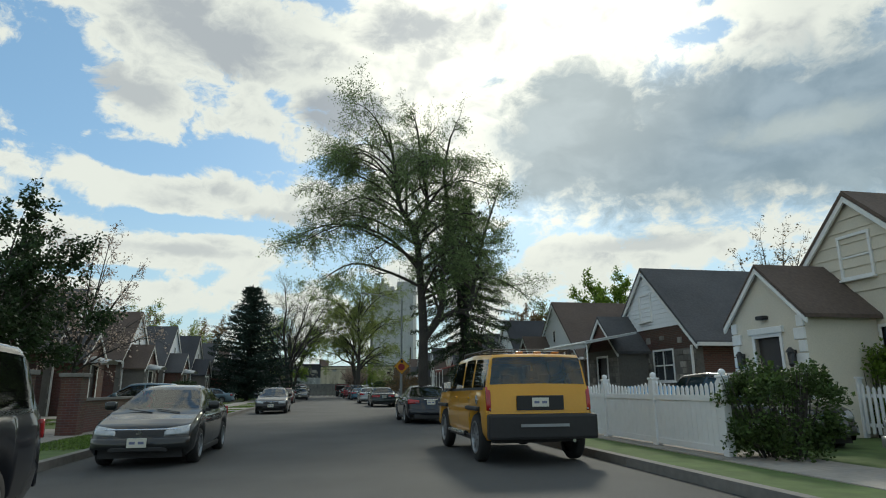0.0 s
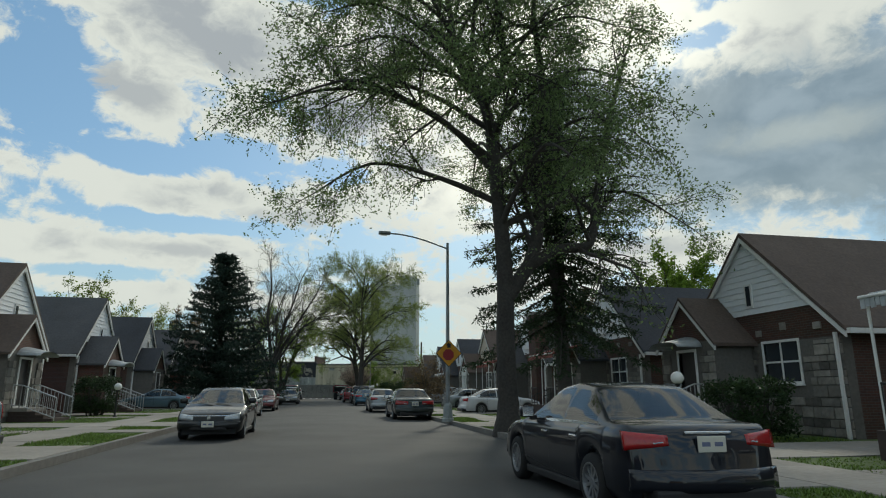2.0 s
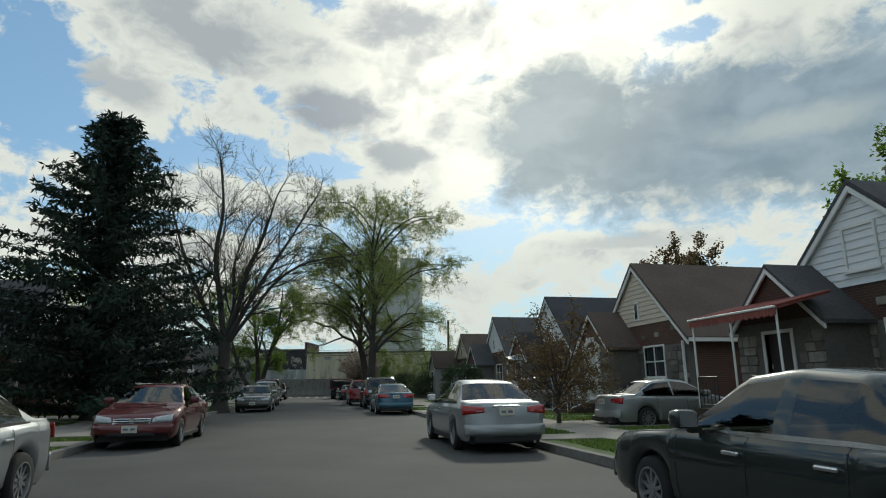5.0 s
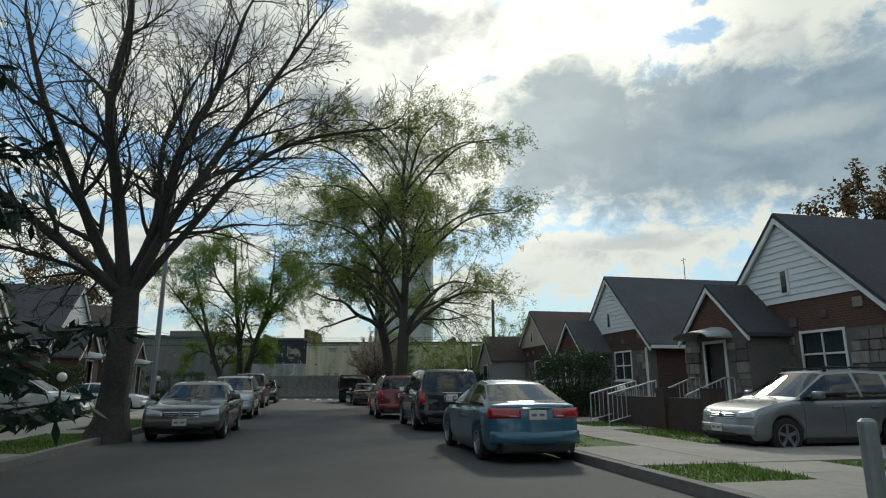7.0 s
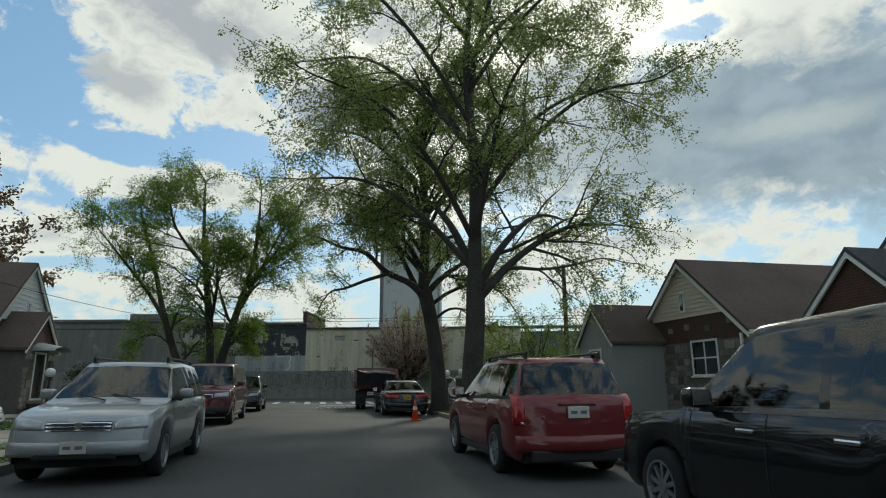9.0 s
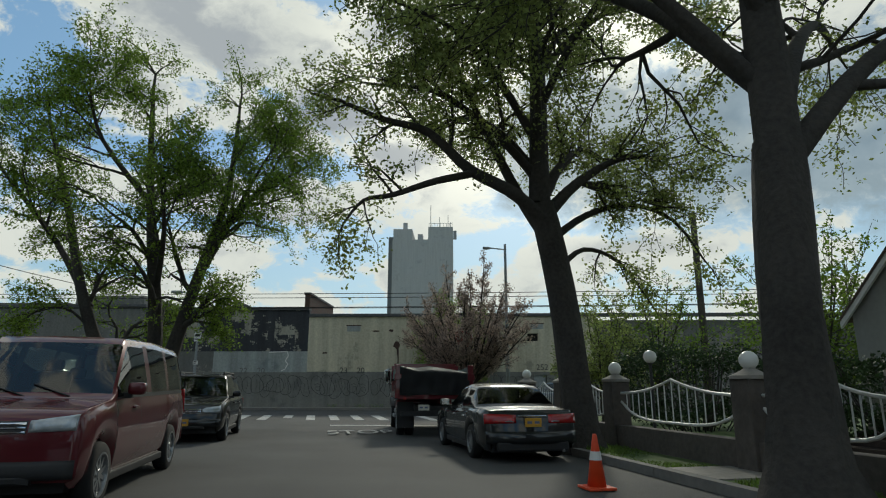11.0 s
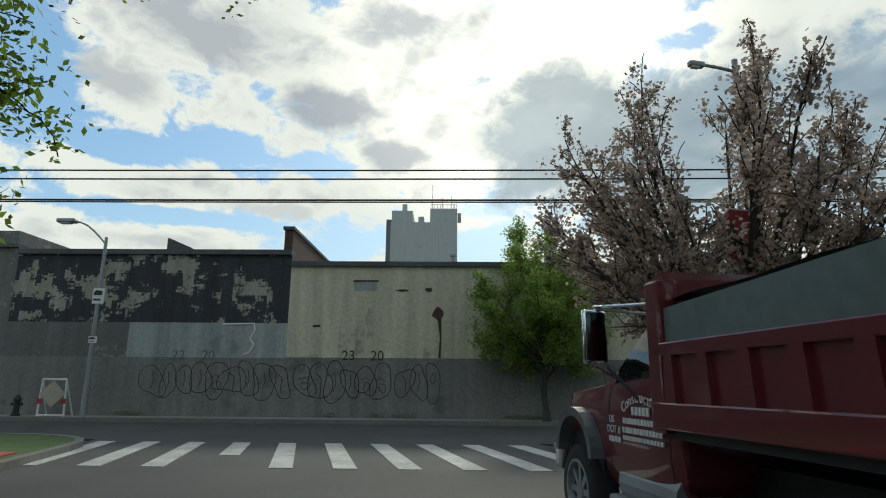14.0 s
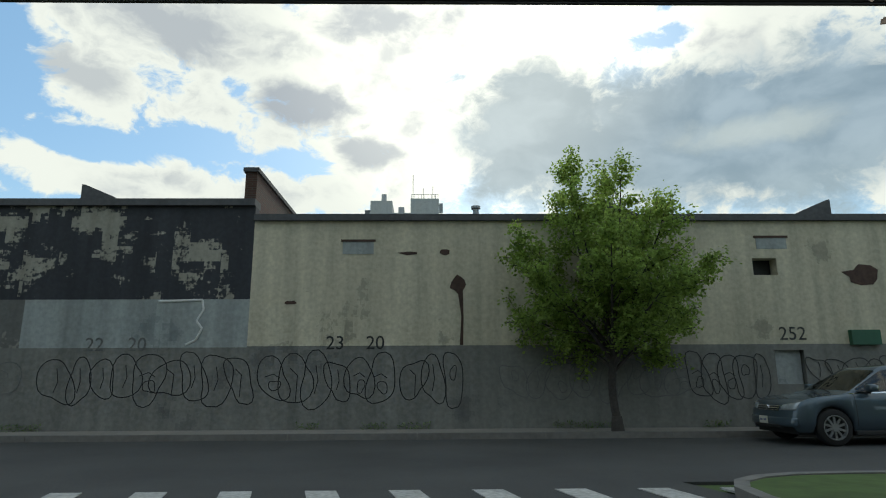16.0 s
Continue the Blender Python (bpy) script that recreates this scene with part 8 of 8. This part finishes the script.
cone = empty("traffic_cone", pose(3.2, 97.0, 0.0), "bright orange traffic cone with a pale collar", "traffic cone")
CONE = mat("cone_orange", (0.75, 0.075, 0.02), 0.5, 0, 0.1, 12, 2, 0.0)
part("cone_body", lathe(bmesh.new(), ((0.125, 0.03), (0.03, 0.67), (0.02, 0.69)), (0, 0, 0), 16), CONE, cone, "", True)
part("cone_foot", block((-0.19, -0.19, 0), (0.19, 0.19, 0.035), None, 0.01), CONE, cone)
part("collar", lathe(bmesh.new(), ((0.083, 0.36), (0.066, 0.47)), (0, 0, 0), 16), SIGN_WHITE, cone)

# ==== fences and front garden things ====
# white vinyl fence before the cream house
fence = empty("vinyl_fence", label="white vinyl panel fence with ball-capped posts and picket top", category="fence")


def vinyl_run(x, ys, solid=True):
    for y in ys:
        pt = part("post", block((x - 0.07, y - 0.07, 0.1), (x + 0.07, y + 0.07, 1.42), None, 0.008), VINYL, fence)
        part("post_cap", block((x - 0.09, y - 0.09, 1.42), (x + 0.09, y + 0.09, 1.46), None, 0.01), VINYL, pt)
        part("post_ball", ball(bmesh.new(), (x, y, 1.51), 0.065, 1, 10, 8), VINYL, pt, "", True)
    for a, b in zip(ys, ys[1:]):
        part("bottom_rail", block((x - 0.04, a + 0.07, 0.16), (x + 0.04, b - 0.07, 0.27)), VINYL, fence)
        part("top_rail", block((x - 0.04, a + 0.07, 1.02), (x + 0.04, b - 0.07, 1.12)), VINYL, fence)
        n = int((b - a - 0.14) / 0.15)
        for i in range(n):
            y = a + 0.07 + (i + 0.5) * (b - a - 0.14) / n
            if solid:
                part("board", block((x - 0.018, y - 0.073, 0.27), (x + 0.018, y + 0.073, 1.02)), VINYL, fence)
            k = 0.22 - 0.10 * math.sin(math.pi * (i + 0.5) / n)
            bm = bmesh.new()
            prism(bm, [(-0.04, 0), (0.04, 0), (0.04, k), (0, k + 0.05), (-0.04, k)], 0.025, Matrix.Translation((x, y, 1.12 if solid else 0.27)) @ Matrix.Rotation(math.pi / 2, 4, "Z") @ (Matrix.Identity(4) if solid else Matrix.Diagonal((1, 1, 4.2, 1))))
            part("picket", bm, VINYL, fence)


vinyl_run(6.75, (9.6, 11.9, 14.2, 16.4, 18.2))
vinyl_run(6.75, (18.2, 20.3), False)
picket_fence = empty("picket_fence", label="short white picket fence before the cream house", category="fence")
for y in (11.35, 12.35, 13.3):
    pt = part("post", block((12.14, y - 0.06, 0.08), (12.26, y + 0.06, 1.42), None, 0.008), VINYL, picket_fence)
    part("post_cap", block((12.11, y - 0.09, 1.42), (12.29, y + 0.09, 1.47), None, 0.01), VINYL, pt)
for a, b in ((11.41, 12.29), (12.41, 13.24)):
    for z in (0.35, 1.0):
        part("rail", block((12.18, a, z), (12.22, b, z + 0.08)), VINYL, picket_fence)
    for i in range(6):
        y = a + (b - a) * (i + 0.5) / 6
        bm = bmesh.new()
        zt = 1.22 + 0.10 * abs(i - 2.5) / 2.5
        prism(bm, [(y - 0.04, 0.2), (y + 0.04, 0.2), (y + 0.04, zt - 0.05), (y, zt), (y - 0.04, zt - 0.05)], 0.02, Matrix.Translation((12.16, 0, 0)) @ Matrix(((0, 1, 0, 0), (1, 0, 0, 0), (0, 0, 1, 0), (0, 0, 0, 1))))
        part("picket", bm, VINYL, picket_fence)

pool = empty("paddling_pool", pose(9.6, 15.2, 0.1), "blue round garden pool behind the white fence", "pool")
part("pool_wall", lathe(bmesh.new(), ((1.5, 0), (1.55, 0.5), (1.55, 1.18), (1.42, 1.18), (1.40, 0.7)), (0, 0, 0), 32), mat("pool_blue", (0.06, 0.30, 0.60), 0.4), pool, "", True)

# ball-topped piers with white ironwork
PIER = mat("pier_dark_stone", (0.10, 0.085, 0.075), 0.9, 0, 0.35, 9, 1.2, 0.5)
IRON_WHITE = mat("white_ironwork", (0.62, 0.62, 0.60), 0.5, 0.1, 0.1, 10, 1.5, 0.0)
py = [89.4, 92.1, 94.75, 97.4, 101.7, 104.6, 107.5]
garden_wall = empty("garden_fence", label="white iron fence on a dark low wall between ball-topped piers", category="fence")
part("low_wall", block((5.82, 89.4, 0.05), (6.12, 107.5, 0.52)), PIER, garden_wall, "dark low brick wall")
for y in py:
    pr = part("pier", block((5.76, y - 0.22, 0.05), (6.18, y + 0.22, 1.42), None, 0.02), PIER, garden_wall, "dark stone pier")
    part("pier_cap", lathe(bmesh.new(), ((0.30, 1.42), (0.30, 1.47), (0.16, 1.53), (0.08, 1.58)), (5.97, y, 0), 16), CONCRETE, pr)
    part("ball_finial", ball(bmesh.new(), (5.97, y, 1.70), 0.14), GLOBE, pr, "pale stone ball", True)
for a, b in zip(py, py[1:]):
    k = 12
    for zf, nm in ((1.18, "top_rail"), (0.66, "bottom_rail")):
        bm = bmesh.new()
        pts = []
        for i in range(k + 1):
            f = i / k
            e = abs(2 * f - 1)
            dz = 0.26 * (1 - e) ** 2.2 if nm == "top_rail" else 0.34 * e ** 4
            pts.append(Vector((5.97, a + 0.22 + f * (b - a - 0.44), zf + dz)))
        for p, q in zip(pts, pts[1:]):
            tube(bm, p, q, 0.026, sides=6)
        part(nm, bm, IRON_WHITE, garden_wall)
    n = 15
    for i in range(n):
        f = (i + 1) / (n + 1)
        e = abs(2 * f - 1)
        y = a + 0.22 + f * (b - a - 0.44)
        part("baluster", tube(bmesh.new(), (5.97, y, 0.66 + 0.34 * e ** 4), (5.97, y, 1.18 + 0.26 * (1 - e) ** 2.2), 0.012, sides=5), IRON_WHITE, garden_wall)
# iron railing over a brick plinth before the white-gabled house
plinth = empty("front_railing", label="aluminium step rails and brick plinth before a house", category="railing")
part("plinth", block((9.3, 73.6, 0.1), (9.55, 79.2, 0.95)), BRICK_STEP, plinth, "low brick front wall")
for y in (73.6, 75.6, 79.2):
    part("brick_post", block((9.22, y - 0.2, 0.1), (9.63, y + 0.2, 1.2)), BRICK_STEP, plinth)
rail(plinth, [(8.6, 77.4, 0.1), (10.2, 77.4, 0.5)], 0.9, ALUMINIUM)
rail(plinth, [(8.6, 78.6, 0.1), (10.2, 78.6, 0.5)], 0.9, ALUMINIUM)
for x, y, h in ((9.9, 79.0, 1.0), (8.9, 31.2, 1.45), (9.0, 37.6, 1.2), (-8.7, 13.0, 1.85), (-9.0, 47.3, 1.3), (-8.6, 84.0, 1.4), (-9.0, 99.0, 1.5), (7.6, 103.0, 1.9)):
    globe_lamp(x, y, h)
# red brick gate piers on the west side
for y in (15.2, 18.4):
    g = empty("gate_pier", pose(-6.7, y, 0.08), "red brick gate pier with a flat stone cap", "gate pier", "gate piers")
    part("shaft", block((-0.25, -0.25, 0), (0.25, 0.25, 1.55)), BRICK_RED, g)
    part("cap", block((-0.31, -0.31, 1.55), (0.31, 0.31, 1.66), None, 0.02), KERB, g)
g = empty("garden_wall", label="low red brick garden wall", category="garden wall")
part("wall", block((-6.85, 18.7, 0.05), (-6.6, 27.5, 1.0)), BRICK_RED, g)
part("wall_cap", block((-6.9, 18.7, 1.0), (-6.55, 27.5, 1.07)), KERB, g)
ant = empty("roof_aerial", pose(17.0, 85.6, 5.9), "thin metal television aerial on a roof", "aerial")
part("mast", tube(bmesh.new(), (0, 0, 0), (0, 0, 1.3), 0.02, sides=5), STEEL, ant)
part("cross_arm", tube(bmesh.new(), (0, -0.2, 1.2), (0, 0.2, 1.2), 0.012, sides=5), STEEL, ant)

# ==== the dump truck ====
KINDS["truck_cab"] = dict(L=2.44, W=1.90, H=1.92, R=0.45, clear=0.52, front=0.62, base=6.0, belt=1.36, cab=(-1.18, 0.05), roof=(-1.15, -0.52), wb=0.96, wr=0.84, rw=0.25, panes=((0.1, 0.95),), square=0.7,
                          top=((-1.22, 1.37), (0.0, 1.37), (0.55, 1.32), (0.95, 1.26), (1.22, 1.18)))


def dump_truck(x, y, turn):
    t = empty("dump_truck", pose(x, y, 0, 0, 0, turn), "dark red dump truck with a black tarpaulin over its load", "truck")
    TRUCK = paint("truck_red", (0.135, 0.020, 0.026))
    GREYBOARD = mat("grey_side_board", (0.13, 0.17, 0.165), 0.7, 0, 0.25, 9, 1.2, 0.1)
    TARP = mat("black_tarpaulin", (0.016, 0.017, 0.019), 0.5, 0, 0.3, 6, 1.5, 0.5)
    WING = mat("wing_grey", (0.10, 0.11, 0.11), 0.35, 0.0, 0.2, 9, 1.5, 0.05, coat=0.4)
    MIRROR = mat("mirror_chrome", (0.75, 0.77, 0.79), 0.1, 1.0, 0.05, 10, 2, 0.0)
    swap = Matrix(((0, 1, 0, 0), (1, 0, 0, 0), (0, 0, 1, 0), (0, 0, 0, 1)))
    part("chassis", block((-0.42, -2.6, 0.62), (0.42, 2.2, 0.84)), BLACK, t)
    # cab and bonnet
    k = KINDS["truck_cab"]
    sh = Shell(k)
    cy = 1.22
    cab = None
    for name, bm in sorted(shell_parts(sh), key=lambda p: p[0]):
        bmesh.ops.translate(bm, verts=bm.verts, vec=(0, cy, 0))
        if name == "body":
            cab = part("cab", bm, TRUCK, t, "red cab with a sloping bonnet and white lettering", True)
        else:
            part(name, bm, CAR_GLASS, cab, "tinted reflecting glass", True)
    part("seat", seat_mesh(1.3, 1.0), None, t, "dark bench seat").matrix_local = pose(0, 0.5, 0.85)
    part("dashboard", block((-0.8, 0.85, 0.9), (0.8, 1.15, 1.38), None, 0.05), BLACK, t)
    part("engine_bay", block((-0.62, 0.1, 0.55), (0.62, 2.3, 1.05)), BLACK, t, "dark underside of the cab")
    g = part("grille", skin_patch(sh, True, (-0.5, 0.90, 1.12), (0.5, 0.90, 1.12), 0.03), CHROME, t, "chrome grille")
    g.location.y = cy
    part("bumper", block((-0.98, 2.36, 0.52), (0.98, 2.56, 0.78), None, 0.05), CHROME, t, "chrome front bumper")
    for s in (-1, 1):
        # rounded wing lip over the front wheel
        bm = bmesh.new()
        n = 14
        ring = [(1.80 + math.cos(math.pi * i / n) * 0.455, 0.74 + math.sin(math.pi * i / n) * 0.42) for i in range(n + 1)]
        inner = [(1.80 + math.cos(math.pi * i / n) * 0.385, 0.74 + math.sin(math.pi * i / n) * 0.34) for i in range(n + 1)]
        prism(bm, ring + inner[::-1], 0.30, Matrix.Translation((0.76 if s > 0 else -1.06, 0, 0)) @ swap)
        part("front_wing", bm, WING, t, "grey rounded wing over the front wheel")
        part("wing_lining", block((s * 0.70, 1.40, 0.5), (s * 0.92, 2.2, 1.05)), BLACK, t)
        part("headlight", block((s * 0.55, 2.34, 0.92), (s * 0.84, 2.43, 1.10), None, 0.03), HEAD, t)
        m = part("mirror", block((s * 1.22 - 0.10, 0.72, 1.52), (s * 1.22 + 0.10, 0.80, 1.95), None, 0.04), MIRROR, t, "tall chrome door mirror", True)
        part("mirror_glass", block((s * 1.22 - 0.08, 0.712, 1.55), (s * 1.22 + 0.08, 0.722, 1.92)), CAR_GLASS, m)
        for za, zb, yy in ((1.97, 1.97, 0.45), (1.96, 1.86, 0.30), (1.50, 1.38, 1.02)):
            part("mirror_arm", tube(bmesh.new(), (s * 1.22, 0.76, za), (s * 0.86, yy, zb), 0.014), CHROME, m)
        part("mirror_brace", tube(bmesh.new(), (s * 1.12, 0.76, 1.50), (s * 0.96, 0.60, 1.26), 0.014), BLACK, m)
        part("door_seam", side_strip(sh, -0.03, 0.012, s), BLACK, t).location.y = cy
        part("door_seam", side_strip(sh, -1.05, 0.012, s), BLACK, t).location.y = cy
        part("door_handle", block((s * 0.94, 0.26, 1.22), (s * 0.975, 0.42, 1.26), None, 0.01), CHROME, t)
        part("step", block((s * 0.70, 0.25, 0.40), (s * 1.0, 1.15, 0.50), None, 0.03), STEEL, t, "bright step below the door")
        part("fuel_tank", tube(bmesh.new(), (s * 0.78, 0.15, 0.60), (s * 0.78, 1.05, 0.60), 0.17, sides=16), STEEL, t)
        wheel(t, s * 0.90, 1.80, 0.42, 0.24, 8, True)
        for xx in (0.90, 0.64):
            wheel(t, s * xx, -1.75, 0.42, 0.24, 8, True)
        part("mud_flap", block((s * 0.56, -2.34, 0.22), (s * 1.04, -2.32, 0.95)), BLACK, t)
        # the tipper's flank: floor rail, ribbed panel, top rail, board
        side = part("body_side", block((s * 1.05 - 0.025, -2.72, 1.20), (s * 1.05 + 0.025, 0.03, 1.58)), TRUCK, t, "ribbed dark red side of the tipper")
        part("floor_rail", block((s * 1.06 - 0.06, -2.75, 1.08), (s * 1.06 + 0.05, 0.05, 1.25), None, 0.012), TRUCK, side)
        part("top_rail", block((s * 1.06 - 0.05, -2.75, 1.545), (s * 1.06 + 0.07, 0.06, 1.635), None, 0.012), TRUCK, side)
        for i in range(7):
            yy = -2.50 + i * 0.39
            bm = bmesh.new()
            prism(bm, [(yy - 0.07, 1.25), (yy + 0.07, 1.25), (yy + 0.05, 1.56), (yy - 0.05, 1.56)], 0.05, Matrix.Translation((1.06 if s > 0 else -1.11, 0, 0)) @ swap)
            part("rib", bm, TRUCK, side)
        bm = bmesh.new()
        prism(bm, [(-2.70, 1.635), (0.0, 1.635), (0.0, 1.86), (-2.70, 1.96)], 0.035, Matrix.Translation((s * 1.05 - 0.017, 0, 0)) @ swap)
        part("side_board", bm, GREYBOARD, t, "grey-green plywood side board")
        part("corner_post", block((s * 1.05 - 0.08, -2.84, 1.05), (s * 1.05 + 0.08, -2.68, 1.99), None, 0.02), TRUCK, t, "upright corner post")
        part("post_bracket", block((s * 1.05 - 0.10, -2.90, 1.56), (s * 1.05 + 0.10, -2.70, 1.74), None, 0.02), TRUCK, t)
        part("front_post", block((s * 1.03 - 0.08, -0.08, 1.05), (s * 1.03 + 0.08, 0.10, 2.06), None, 0.02), TRUCK, t)
        part("tail_lamp", tube(bmesh.new(), (s * 0.85, -2.86, 1.06), (s * 0.85, -2.80, 1.06), 0.05), TAIL, t)
    part("bulkhead", block((-1.03, -0.04, 1.05), (1.03, 0.03, 2.10)), TRUCK, t, "front bulkhead of the tipper")
    bm = bmesh.new()
    prism(bm, [(0.0, 2.02), (0.32, 1.99), (0.34, 2.05), (0.0, 2.13)], 2.06, Matrix.Translation((-1.03, 0, 0)) @ swap)
    part("cab_shield", bm, TRUCK, t, "shield over the cab")
    part("body_floor", block((-1.05, -2.75, 1.02), (1.05, 0.03, 1.10)), BLACK, t)
    part("tailgate", block((-0.97, -2.80, 1.20), (0.97, -2.74, 1.66)), TRUCK, t, "red tailgate")
    part("tail_rail", block((-1.05, -2.86, 1.03), (1.05, -2.70, 1.22), None, 0.02), TRUCK, t, "red rail below the tailgate")
    part("under_guard", block((-0.95, -2.74, 0.56), (0.95, -2.64, 0.70)), BLACK, t)
    plate(t, -2.755, 0.80, True, None, -0.3)
    # tarpaulin sagging over the load, hanging down the tail
    bm = bmesh.new()
    n, grid = 26, []
    for i in range(n + 1):
        row = []
        xx = -1.0 + 2.0 * i / n
        u = i / n
        edge = 1.98 - 0.16 * min(1.0, u / 0.28) ** 0.8 + 0.035 * math.sin(math.pi * min(1.0, max(0.0, (u - 0.3) / 0.45))) - 0.07 * max(0.0, u - 0.3)
        for j in range(n + 1):
            f = j / n
            if f < 0.6:
                a = f / 0.6
                yy = -0.05 - a * 2.80
                zz = 1.92 + (edge - 1.92) * a + 0.10 * math.sin(math.pi * a) * math.sin(math.pi * u) + 0.03 * noise.noise((xx * 2.5, a * 5, 1))
            else:
                a = (f - 0.6) / 0.4
                yy = -2.875 - 0.03 * a + 0.025 * noise.noise((xx * 4, a * 2.5, 5)) + 0.012 * math.sin(xx * 16 + a * 3)
                zz = edge - 0.012 - a * (edge - 1.16 - 0.04 * noise.noise((xx * 2, 0, 8)))
            row.append(bm.verts.new((xx, yy, zz)))
        grid.append(row)
    for a, b in zip(grid, grid[1:]):
        for j in range(n):
            bm.faces.new((a[j], b[j], b[j + 1], a[j + 1]))
    bmesh.ops.solidify(bm, geom=bm.faces[:], thickness=0.015)
    part("tarpaulin", bm, TARP, t, "creased black tarpaulin", True)
    # lettering on the door that faces the road
    face = Matrix.Rotation(-math.pi / 2, 4, "Z") @ Matrix.Rotation(math.pi / 2, 4, "X")
    word = "Construction"
    widths = [0.072, 0.062, 0.06, 0.052, 0.044, 0.044, 0.06, 0.056, 0.044, 0.036, 0.058, 0.06]
    run = -sum(widths) / 2
    for ch, wd in zip(word, widths):
        a = (run + wd / 2) / 0.52
        ob = part("letter", text_mesh(ch, 0.115, SIGN_WHITE, 0.002), None, cab, "white painted letter")
        ob.matrix_local = Matrix.Translation((-0.958, 0.59 - math.sin(a) * 0.52, 0.745 + math.cos(a) * 0.52)) @ Matrix.Rotation(a, 4, "X") @ face
        run += wd
    for word, size, z, yy in (("US", 0.085, 1.085, 1.10), ("DOT #", 0.085, 1.005, 1.07)):
        ob = part("lettering", text_mesh(word, size, SIGN_WHITE, 0.002), None, cab, "white painted lettering")
        ob.matrix_local = Matrix.Translation((-0.960, yy, z)) @ face
    for yy, z, w, hh in ((0.59, 1.165, 0.30, 0.085), (0.59, 1.085, 0.62, 0.06), (0.59, 1.015, 0.66, 0.06), (0.58, 0.955, 0.66, 0.045), (1.07, 0.93, 0.24, 0.06)):
        n = max(3, int(w / 0.05))
        for i in range(n):
            a = yy - w / 2 + w * i / n
            part("lettering_bar", block((-0.963, a, z - hh * 0.36), (-0.953, a + w / n * 0.62, z + hh * 0.36)), SIGN_WHITE, cab, "pale painted bar")
    return t


dump_truck(3.06, 113.86, -4.3)


# ==== true size: the plan above is drawn at 1 : 1.05, the cars at full size ====
for ob in list(scene.objects):
    if ob.parent is None and ob.type in {"MESH", "EMPTY"} and not ob.name.startswith(tuple(KIND_NAMES)):
        ob.matrix_basis = Matrix.Scale(PLAN, 4) @ ob.matrix_basis
